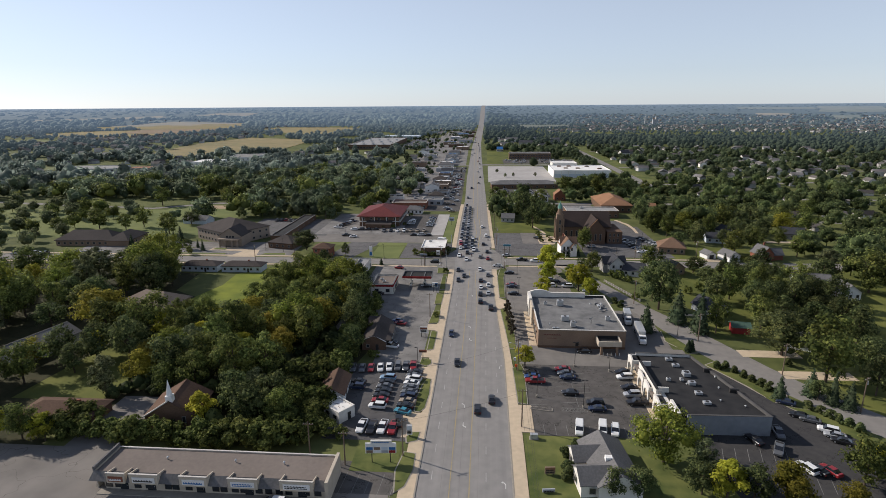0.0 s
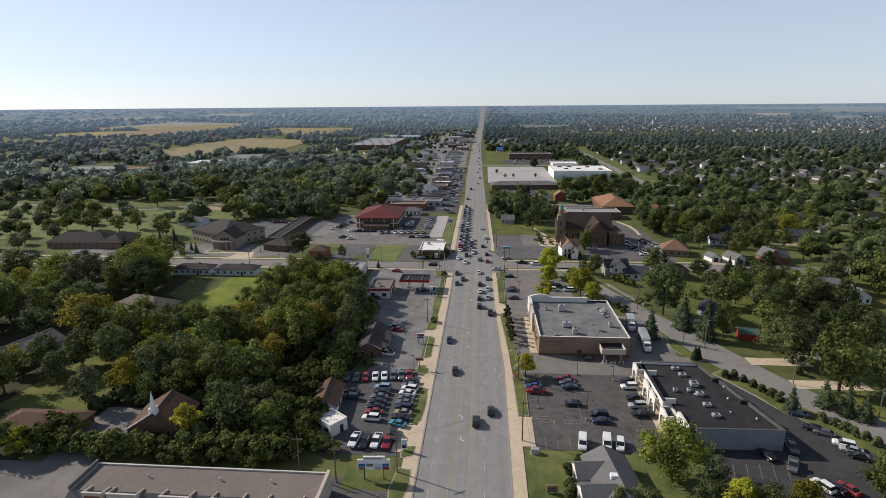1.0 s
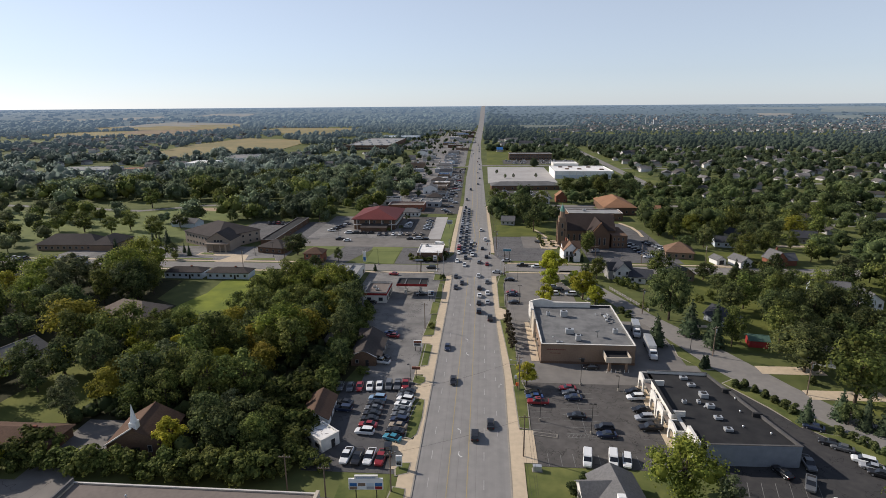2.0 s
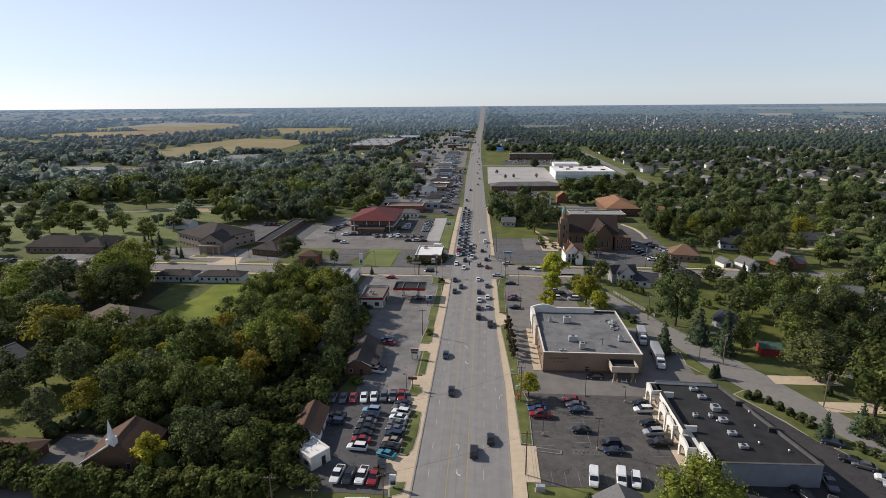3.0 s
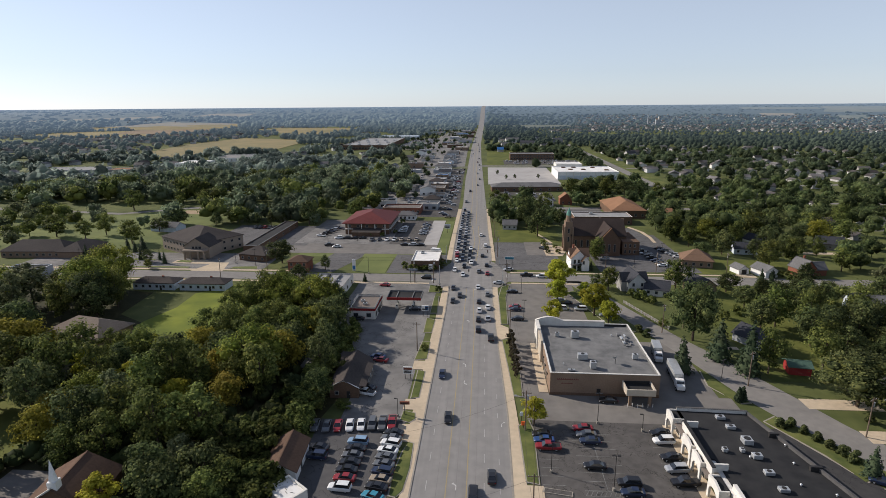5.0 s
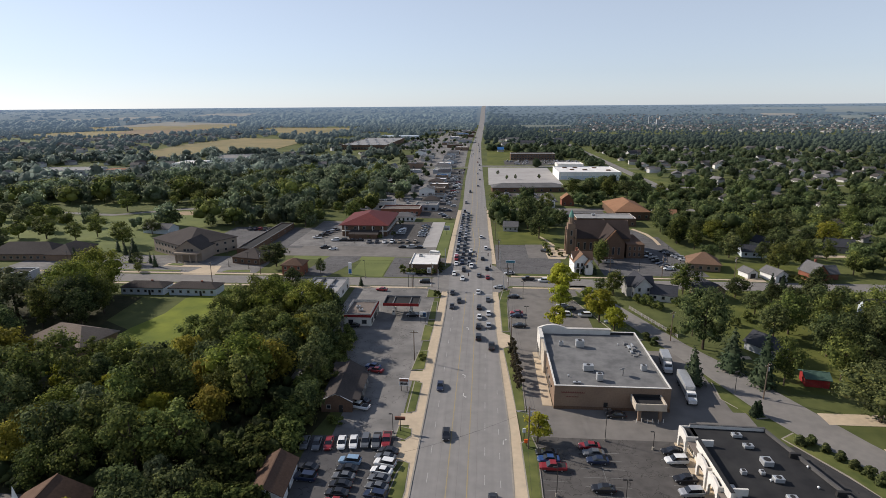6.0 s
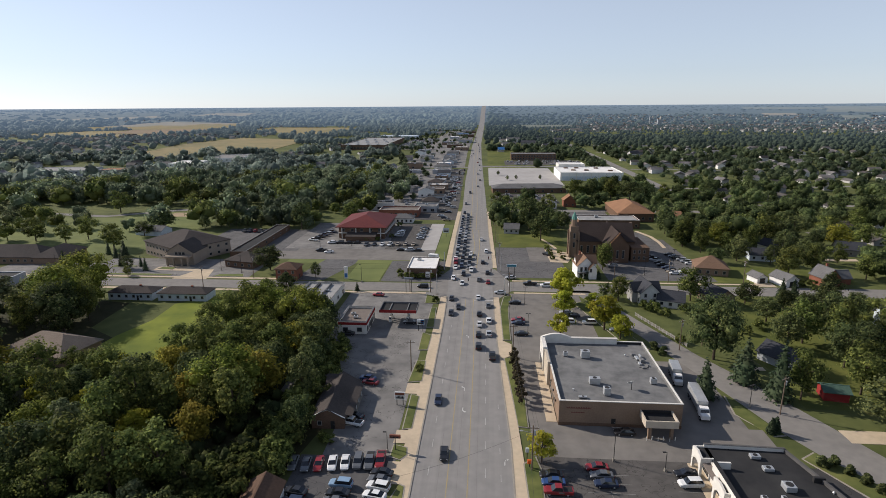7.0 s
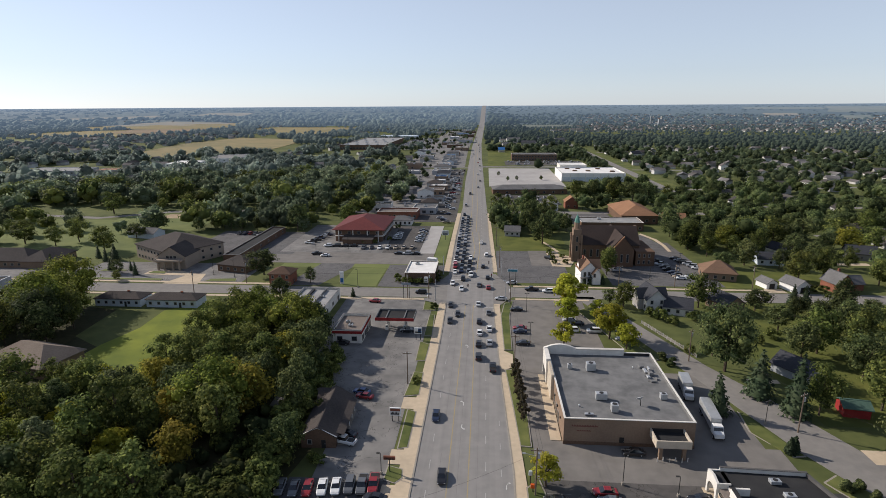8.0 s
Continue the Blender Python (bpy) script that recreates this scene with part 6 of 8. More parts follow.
for k in range(11):
    y = 985 + 66 * k
    roadside_store(mid(y) - 24 - (k % 3) * 15, y, rng.uniform(20, 30), rng.uniform(16, 30), rng.uniform(4, 6), (4, 2, 6, 5, 3)[k % 5])
for k in range(10):
    y = 880 + 62 * k + rng.uniform(-12, 12)
    w, d = rng.uniform(14, 26), rng.uniform(10, 15)
    x = mid(y) + 25 + w / 2 + rng.uniform(0, 40)
    if is_clear(x, y, -6):
        roadside_store(x, y, w, d, rng.uniform(3.6, 6), (0, 2, 3, 1, 4)[k % 5])

# suburb houses
protos = []
for k, (w, d, h, rh) in enumerate(((9, 13, 3.0, 2.6), (8, 11, 4.8, 2.6), (10, 15, 2.9, 2.2))):
    ob = gable_house("suburb_house", ("pale ranch house among trees", "two-storey house among trees", "long low house among trees")[k], 190 + 22 * k, 470 + 9 * k, w, d, h, rh, RANDW, SHRAND, 90 * (k % 2), [("s", 1, 1.6, 1.2, 1.0)], group="suburb houses")
    protos.append(ob)
count = 0
while count < 92:
    if count < 68:
        st = STREETS[int(rng.random() ** 1.3 * 6)]
        x = rng.uniform(st[1] + 5, st[2])
        side = rng.choice((-1, 1))
        y = street_y(st, x) + (rng.uniform(-24, -13) if side < 0 else rng.uniform(19, 32))
        turn = math.degrees(math.atan2(st[3], st[2] - st[1])) + rng.choice((0, 90, 0, 180, 75)) + rng.uniform(-6, 6)
    elif count < 80:
        y = 640 + 27 * (count - 68) + rng.uniform(-5, 5)
        x, turn = 186 + rng.uniform(-5, 5), rng.choice((0, 90))
    else:
        x, y, turn = rng.uniform(-900, -60), rng.uniform(480, 1900), rng.uniform(0, 180)
        if x < -0.9 * y:
            continue
    if not is_clear(x, y, 6) or any(inside(x, y, f) for f in FIELDS):
        count += 0.02 if not 68 <= count < 80 else 1
        continue
    copy_thing(protos[int(rng.random() * 3)], pose(x, y, 0, 0, 0, turn) @ Matrix.Scale(rng.uniform(.72, .92), 4))
    clear(x - 8, y - 34, x + 8, y + 6)
    count += 1

# the many small houses of the far town
bw, br = bmesh.new(), bmesh.new()
for k in range(1300):
    if k % 3 == 1 and 220 <= k < 860:
        continue
    if k < 220:
        st = STREETS[2 + k % 4]
    elif k < 860:
        st = STREETS[6 + k % 3]
    if k < 860:
        x = rng.uniform(st[1] + 5, st[2])
        y = street_y(st, x) + rng.choice((-16, 22, 48, -40, 75)) + rng.uniform(-9, 9)
    elif k < 1060:
        x, y = rng.uniform(-980, -560), rng.uniform(920, 1500)
    else:
        y = rng.uniform(520, 2150)
        x = rng.uniform(-.9 * y, -90)
    if not is_clear(x, y, 7) or any(inside(x, y, f) for f in FIELDS) or 220 <= k < 860 and y < 1620:
        continue
    w, d, h = rng.uniform(7, 10), rng.uniform(9, 14), rng.uniform(3, 5)
    turn = Matrix.Translation((x, y, 0)) @ Matrix.Rotation(rng.choice((0, 1.57)) + rng.uniform(-.35, .35), 4, "Z")
    n0 = len(bw.verts)
    cube(bw, -w / 2, -d / 2, 0, w / 2, d / 2, h)
    bw.verts.ensure_lookup_table()
    for v_ in bw.verts[n0:]:
        v_.co = turn @ v_.co
    a, b = w / 2 + .4, d / 2 + .4
    v = [br.verts.new(turn @ Vector(p)) for p in ((-a, -b, h), (a, -b, h), (a, b, h), (-a, b, h), (0, -b, h + 2.4), (0, b, h + 2.4))]
    for f in ((0, 1, 4), (1, 2, 5, 4), (2, 3, 5), (3, 0, 4, 5)):
        br.faces.new([v[i] for i in f])
    clear(x - 6, y - (36 if y < 1000 else 22), x + 6, y + 5)
for k in range(860):
    flat = 1720 + 2700 * rng.random() ** 1.2
    a = rng.uniform(.16, .72) if k < 790 else rng.uniform(-.66, -.42)
    fx, fy = flat * math.sin(a), flat * math.cos(a)
    x, y = far_land(fx, fy)
    if any(inside(x, y, f) for f in FIELDS):
        continue
    q, z = math.hypot(x, y) / flat, land(x, y)
    w, d, h = rng.uniform(6, 10) * q, rng.uniform(7, 12) * q, rng.uniform(2.6, 4.6) * q
    turn = Matrix.Translation((x, y, z)) @ Matrix.Rotation(rng.uniform(0, 3), 4, "Z")
    n0 = len(bw.verts)
    cube(bw, -w / 2, -d / 2, 0, w / 2, d / 2, h)
    bw.verts.ensure_lookup_table()
    for v_ in bw.verts[n0:]:
        v_.co = turn @ v_.co
    a, b = w / 2 + .3, d / 2 + .3
    v = [br.verts.new(turn @ Vector(p)) for p in ((-a, -b, h), (a, -b, h), (a, b, h), (-a, b, h), (0, -b, h + 2.6 * q), (0, b, h + 2.6 * q))]
    for f in ((0, 1, 4), (1, 2, 5, 4), (2, 3, 5), (3, 0, 4, 5)):
        br.faces.new([v[i] for i in f])
    if y < 2200:
        clear(x - 5, y - 16, x + 5, y + 4)
hs = thing("far_houses", "many small pale houses of the far town", "houses")
tagged(hs, kind="stuff")
part("wall", bw, mat("far_siding", (.60, .59, .57), (.20, .19, .18), .03, 2.0), hs)
part("roof", br, mat("far_shingles", (.22, .21, .205), (.07, .062, .056), .03, 2.0), hs)

# ---- trees ----

def ico(sub):
    bm = bmesh.new()
    bmesh.ops.create_icosphere(bm, subdivisions=sub, radius=1.0)
    bmesh.ops.triangulate(bm, faces=bm.faces[:])
    bm.verts.ensure_lookup_table()
    v, f = np.array([p.co[:] for p in bm.verts]), np.array([[q.index for q in g.verts] for g in bm.faces])
    bm.free()
    return v, f


ICO1 = ico(1)


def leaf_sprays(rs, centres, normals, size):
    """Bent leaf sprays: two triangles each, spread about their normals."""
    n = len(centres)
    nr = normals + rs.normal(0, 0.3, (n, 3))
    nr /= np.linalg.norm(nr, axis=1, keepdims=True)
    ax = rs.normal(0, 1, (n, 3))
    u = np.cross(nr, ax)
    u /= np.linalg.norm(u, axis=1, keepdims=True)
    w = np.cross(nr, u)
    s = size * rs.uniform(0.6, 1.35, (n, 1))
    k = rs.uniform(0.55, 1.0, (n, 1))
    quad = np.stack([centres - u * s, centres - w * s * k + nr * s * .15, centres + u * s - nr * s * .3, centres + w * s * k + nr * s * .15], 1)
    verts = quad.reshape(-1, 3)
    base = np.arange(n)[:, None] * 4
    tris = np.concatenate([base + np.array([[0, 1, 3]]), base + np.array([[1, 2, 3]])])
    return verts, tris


def lobes_of(rs, n, radius, low, top, shape):
    """Centres and sizes of the leafy masses that make a crown."""
    out = []
    for k in range(n):
        f = (k + 0.5) / n
        z = low + (top - low) * f + rs.uniform(-.5, .6)
        wide = radius * shape(f)
        a = 2.4 * k + rs.uniform(-.5, .5)
        d = wide * rs.uniform(0.30, 0.98) if k < n - 1 else 0
        out.append((d * math.cos(a), d * math.sin(a), z, radius * rs.uniform(0.28, 0.46) * (0.75 + 0.25 * shape(f))))
    return out


def crown_mesh(name, seed, radius, low, top, n, sprays, size, material, shape, core=0.6, reach=(0.5, 1.3)):
    rs = np.random.RandomState(seed)
    lobes = lobes_of(rs, n, radius, low, top, shape)
    V, F, at = [], [], 0
    for x, y, z, r in lobes:
        v, f = ICO1
        vv = v * r * core * rs.uniform(0.8, 1.1, (len(v), 1)) * np.array([1, 1, .85]) + (x, y, z)
        V.append(vv)
        F.append(f + at)
        at += len(vv)
        d = rs.normal(0, 1, (sprays, 3))
        d /= np.linalg.norm(d, axis=1, keepdims=True)
        d[:, 2] = np.where(d[:, 2] < -0.5, -d[:, 2], d[:, 2])
        c = d * r * rs.uniform(*reach, (sprays, 1)) * np.array([1, 1, .88]) + (x, y, z)
        free = np.ones(sprays, bool)
        for (a, b, e, q) in lobes:
            if (a, b, e) != (x, y, z):
                free &= np.linalg.norm((c - (a, b, e)) / np.array([1, 1, .88]), axis=1) > q * 0.6
        out = (c - (0, 0, (low + top) / 2 - radius * .3)) / np.array([radius, radius, (top - low) * .6])
        out /= np.linalg.norm(out, axis=1, keepdims=True)
        face = d * .8 + out * .35 + np.array([0, 0, .1])
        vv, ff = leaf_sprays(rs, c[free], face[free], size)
        V.append(vv)
        F.append(ff + at)
        at += len(vv)
    return np_mesh(name, np.concatenate(V), np.concatenate(F), material)


def trunk_bm(seed, h, r, spread):
    rs = random.Random(seed)
    bm = rod(bmesh.new(), (0, 0, -.2), (0, 0, h * .55), r, r * .65, 7)
    for k in range(4):
        a = k * 1.6 + rs.uniform(-.4, .4)
        z = h * rs.uniform(.3, .5)
        rod(bm, (0, 0, z), (spread * math.cos(a), spread * math.sin(a), h * rs.uniform(.62, .8)), r * .45, r * .15, 5)
    rod(bm, (0, 0, h * .53), (0, 0, h * .85), r * .62, r * .2, 6)
    return bm


ROUND = lambda f: math.sin(math.pi * (0.12 + 0.80 * f)) ** 0.6
OVAL = lambda f: math.sin(math.pi * (0.15 + 0.78 * f)) ** 0.9
TALL = lambda f: 1.0 - 0.55 * f
KINDS = []
for k in range(9):
    shape, rad, h, low = ((ROUND, 4.8, 11.0, 2.8), (OVAL, 4.2, 13.0, 3.0), (ROUND, 5.6, 12.0, 3.0), (TALL, 4.0, 13.0, 2.4), (OVAL, 5.0, 14.0, 3.2), (ROUND, 3.6, 8.5, 2.4), (ROUND, 4.6, 10.5, 2.6), (OVAL, 4.6, 12.0, 2.6), (ROUND, 5.0, 12.0, 2.6))[k]
    leaf = LEAF[(0, 1, 0, 2, 1, 4, 3, 0, 1)[k]]
    label = ("dark green broadleaf tree", "mid-green oval tree", "wide dark green tree", "grey-green upright tree", "tall mid-green tree", "small lime-green tree", "yellowing broadleaf tree", "dense dark green tree", "full round green tree")[k]
    ob = thing("tree", label + " with a leafy uneven crown", "tree", 0, 0, 0, "broadleaf trees")
    part("trunk", trunk_bm(k, h, 0.26, rad * .5), BARK, ob)
    part("crown", crown_mesh("crown", 40 + k, rad, low, h - rad * .30, 17, 124, 0.285, leaf, shape, .4 if k in (5, 6) else .5), None, ob)
    KINDS.append(ob)


ob = thing("tree", "very large dark green tree with a broad leafy crown", "tree", 0, 0, 0, "broadleaf trees")
part("trunk", trunk_bm(31, 17, 0.42, 4.2), BARK, ob)
part("crown", crown_mesh("crown", 61, 7.6, 3.6, 14.6, 34, 150, 0.29, LEAF[0], ROUND, .55), None, ob)
KINDS.append(ob)
ob = thing("tree", "big bright green tree with a full leafy crown", "tree", 0, 0, 0, "broadleaf trees")
part("trunk", trunk_bm(33, 14, 0.36, 3.6), BARK, ob)
part("crown", crown_mesh("crown", 63, 6.4, 2.8, 12.0, 28, 145, 0.27, LEAF[5], ROUND, .55), None, ob)
KINDS.append(ob)


def conifer_mesh(seed, h, r, levels, material):
    rs = np.random.RandomState(seed)
    C, N = [], []
    for k in range(levels):
        f = (k + .5) / levels
        z, rad = 0.6 + (h - 0.6) * f, r * (1 - f) ** 0.85 + .15
        m = max(6, int(46 * (1 - f)))
        a = rs.uniform(0, 2 * math.pi, m)
        d = rad * rs.uniform(0.55, 1.08, m)
        C.append(np.stack([d * np.cos(a), d * np.sin(a), z - d * .25 + rs.normal(0, .12, m)], 1))
        N.append(np.stack([np.cos(a) * .6, np.sin(a) * .6, np.full(m, .8)], 1))
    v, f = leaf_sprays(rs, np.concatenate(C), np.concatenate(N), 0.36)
    at = len(v)
    ring = [(r * .72 * math.cos(t_), r * .72 * math.sin(t_), 0.7) for t_ in np.linspace(0, 2 * math.pi, 9)[:-1]]
    v = np.concatenate([v, np.array(ring + [(0, 0, h * .97)])])
    f = np.concatenate([f, np.array([(at + i, at + (i + 1) % 8, at + 8) for i in range(8)])])
    return np_mesh("foliage", v, f, material)


CONES = []
for k, (h, r) in enumerate(((10.0, 3.0), (12.0, 2.6), (4.0, 0.9))):
    ob = thing("spruce" if k < 2 else "cypress", ("dark blue-green spruce with drooping boughs", "tall dark green conifer", "slim dark garden cypress")[k], "tree", 0, 0, 0, "conifers")
    part("trunk", rod(bmesh.new(), (0, 0, -.2), (0, 0, h * .9), .2, .03), BARK, ob)
    part("foliage", conifer_mesh(70 + k, h, r, 16, NEEDLE), None, ob)
    CONES.append(ob)

SHRUBS = []
for k, (leaf, label) in enumerate(((LEAF[0], "clipped round dark green shrub"), (RUSTL, "rusty brown-leaved ornamental tree"), (LEAF[1], "bushy green hedge shrub"))):
    ob = thing("shrub", label, "shrub", 0, 0, 0, "shrubs")
    if k == 0:
        part("foliage", crown_mesh("foliage", 90, 1.3, .75, 1.25, 7, 60, .15, leaf, lambda f: .55, .98, (.95, 1.08)), None, ob)
    elif k == 1:
        part("trunk", rod(bmesh.new(), (0, 0, -.1), (0, 0, 2.0), .09, .05), BARK, ob)
        part("foliage", crown_mesh("foliage", 91, 1.5, 1.3, 4.2, 7, 70, .24, leaf, TALL), None, ob)
    else:
        part("foliage", crown_mesh("foliage", 92, 2.2, .8, 2.9, 8, 95, .22, leaf, lambda f: .95, .7, (.6, 1.3)), None, ob)
    SHRUBS.append(ob)

PLANTED = []
used = set()


def plant(proto, x, y, s, rz=None, tall=1.0):
    """Moves the first of a kind into place, copies the rest."""
    rz = rng.uniform(0, 360) if rz is None else rz
    m = pose(x, y, 0.0, 0, 0, rz) @ Matrix.Diagonal((s, s, s * tall, 1))
    if proto.name not in used:
        used.add(proto.name)
        proto.matrix_basis = m
        FIRST[proto.name] = proto
    else:
        base = FIRST[proto.name]
        keep_m = base.matrix_basis.copy()
        base.matrix_basis = Matrix.Identity(4)
        copy_thing(base, m)
        base.matrix_basis = keep_m
    PLANTED.append((x, y, 4.2 * s))


FIRST = {}
rng = random.Random(5)
# chosen trees by area: kind, x, y, size
# beside the shops and the side street: kind, x, y, size, height
for k, x, y, s, tall in ((5, 17.6, 150.9, .82, 1), (8, 102, 147, 1.66, 1.0), (9, 98.5, 164, 1.12, .78), (8, 85.0, 180.5, .85, 1.35), (8, 101.5, 184, 1.15, 1.07), (9, 72.2, 202.4, 1.0, 1.2),
                         (0, 114.1, 202.4, 1.1, 1.08), (7, 120.7, 200.5, 1.13, 1.13), (0, 128.9, 204.5, .93, 1.4), (8, 104, 215.6, 1.15, 1.04), (0, 115.6, 221.7, 1.15, 1.2), (7, 101.5, 233, 1.0, .75)):
    plant(KINDS[k], x, y, s, tall=tall)
for k, x, y, s, tall in ((8, 134.8, 224.2, 1.2, .94), (0, 102.4, 251, 1.0, .76), (8, 164.8, 227, 1.7, .9), (3, 158.3, 245, 1.45, .75), (8, 83.2, 252.7, 1.15, .95), (7, 97, 211, 1.1, .9), (8, 111.9, 211, 1.05, 1.3),
                         (0, 111.2, 229, .9, 1.25), (7, 110.7, 189.5, 1.04, .9), (0, 118.4, 183, 1.05, 1), (7, 131, 199, .86, .8), (0, 133.9, 239, .92, .95), (7, 122, 236, 1.1, 1.0), (0, 94, 136.5, .55, 1), (0, 117, 152, 1.1, 1), (7, 111, 140, 1.0, 1), (7, 140, 208, 1.1, 1), (0, 128, 185, 1.2, 1), (7, 125, 171, 1.2, 1), (0, 150, 234, 1.2, 1)):
    plant(KINDS[k], x, y, s, tall=tall)
# gardens beyond the cross street
for k, x, y, s, tall in ((8, 108.6, 337, 1.5, .85), (10, 129.8, 341, 1.15, .8), (7, 124.5, 310, 1.25, .85), (8, 153.7, 345, 1.7, .8), (8, 136.1, 287, 1.25, .9), (8, 146.5, 288, .97, 1.25), (6, 182.5, 333, 1.6, .84),
                         (8, 201.2, 341, 1.3, .8), (8, 165.6, 283, 1.05, .9), (7, 108.5, 366, 1.17, .96), (0, 125.4, 355, 1.3, .8), (8, 149.6, 366, 1.3, .8), (0, 178.1, 364, 1.4, .8), (8, 196, 364, 1.28, .8), (8, 224.5, 384, 1.4, .8)):
    plant(KINDS[k], x, y, s, tall=tall)
# behind the church lot and before the white store
for x, y in ((27, 600), (36, 604), (60, 606), (19, 640)):
    plant(KINDS[7], x, y, .42)
for k, x, y, s, tall in ((7, 14.6, 395.8, 1.31, .99), (0, 31.3, 370, 1.41, 1.3), (7, 35.8, 345, 1.45, .95), (7, 52.7, 376, .95, .97), (7, 22.4, 391, 1.0, 1.2), (8, 76.9, 492.7, 1.6, .78), (7, 90.2, 493, 1.6, .8),
                         (8, 103.8, 486, 1.75, .8), (0, 115.7, 475, 1.95, .78), (7, 126.2, 474, 1.31, 1.0), (8, 148.1, 498, 1.15, .8), (0, 158.7, 494, 1.3, .78)):
    plant(KINDS[k], x, y, s, tall=tall)
# meadow edge, park and clinic
for k, x, y, s, tall in ((10, -149, 240, 1.35, 1.1), (9, -136, 211, 1.0, 1.04), (10, -141, 230, 1.12, 1.12), (8, -246.5, 331, 1.5, .75), (1, -226.4, 328, 1.12, .8), (8, -219.8, 337, 1.06, 1.1), (8, -191.4, 318, 1.45, .78),
                         (0, -192.1, 346, 1.1, .8), (0, -190.6, 364, 1.5, .75), (7, -159.8, 281.7, .63, .87), (8, -152.9, 271.4, .46, .84), (7, -183, 283.9, .69, .81), (8, -228.9, 434, .78, .95), (8, -209.6, 435, 1.2, .88)):
    plant(KINDS[k], x, y, s, tall=tall)
for k, x, y, s, tall in ((1, -253.9, 416, 1.7, .75), (0, -165.3, 365, .8, 1.1), (8, -158.8, 373, .85, .96), (0, -153.8, 381, .83, 1.0), (0, -92.5, 283.5, 1.35, .8), (7, -73.3, 261 - 9, 1.0, .75), (7, -106.5, 370, 1.39, .98),
                         (7, -140.5, 370, .56, 1.2), (7, -131.9, 371, .56, 1.2), (7, -123.6, 372, .56, 1.2), (7, -147.6, 370, .55, 1.15), (8, -83, 398, 1.3, .75), (8, -154.2, 217.2, .93, 1), (1, -164, 229.3, .92, .95)):
    plant(KINDS[k], x, y, s, tall=tall)
for k, x, y, s, tall in ((6, -130.6, 170, 1.7, .9), (0, -150.1, 171, 1.11, .85), (3, -164.1, 217, 1.9, .75), (8, -202.2, 224, 1.8, .75), (8, -180.9, 221, 1.6, .75), (8, -182.9, 195, 1.29, .8), (6, -133, 143, .9, 1.0), (2, -166, 243, 1.2, .9),
                         (7, -68, 273, .62, 1), (2, -128, 398, 1.2, 1), (8, -133, 220, 1.05, 1.2), (8, -172, 251, .9, .9), (7, -130, 205, 1.1, 1.15), (0, -137.4, 121, 1.2, 1.2), (7, -150, 118, 1.2, 1.3), (7, -149, 133, 1.3, 1.3), (0, -115, 147, 1.2, 1), (7, -104, 146, 1.2, 1.1)):
    plant(KINDS[k], x, y, s, tall=tall)
# west
for k, x, y, s in ((8, -101, 177.5, 0.8), (5, -95, 183, 0.75), (1, -107.5, 180, 0.7), (5, -99, 105.8, 0.85), (8, -105, 106, 0.8), (5, -111, 105.5, 0.9), (1, -118, 106, 0.8), (8, -125, 105.5, 0.8), (5, -131, 106, 0.85), (1, -138, 106, 0.8), (8, -145, 106, 0.85), (5, -152, 106, 0.8), (5, -118, 150, 1), (2, -126, 146, 1), (0, -117, 139, 0.9), (0, -128, 118, 0.8), (1, -141, 121, 0.9), (6, -128, 176, 1.25), (3, -98.5, 127, 0.95), (6, -93, 134.5, 1),):
    plant(KINDS[k], x, y, s)
# west
for k, x, y, s in ((5, -104, 165, 1.1), (5, -88, 160, 1), (6, -77, 178, 1.1), (5, -70, 150, 1.1), (3, -84, 148, 1), (6, -66, 165, 1.05), (5, -65.5, 116.2, 0.95),):
    plant(KINDS[k], x, y, s)
# drugstore lot
for k, x, y, s in ((5, 35.1, 247.5, 1.6), (5, 33.3, 234.1, 1.1), (5, 29.6, 214.9, 1.0), (5, 45.0, 222.6, 1.4), (5, 48.4, 214.9, 1.0), (8, 55.9, 250.5, .86), (5, 44.5, 240, .8), (1, 58.5, 292, .72), (8, 60, 297, .95), (0, 52, 268 - 13, .55)):
    plant(KINDS[k], x, y, s)
# front gardens
for k, x, y, s in ((5, 54, 96, 1.0), (6, 66, 97, .85), (8, 84, 102, .9), (3, 51.5, 102, .75), (0, 31.7, 95.5, .6), (0, 37.2, 95.5, .6), (10, 45, 107, .98), (0, 59, 95.5, .75), (6, 66, 93.5, .7), (5, 88, 104, .9), (8, 93, 97, .75), (6, 77, 94, .62), (0, 49.5, 97, .7)):
    plant(KINDS[k], x, y, s)
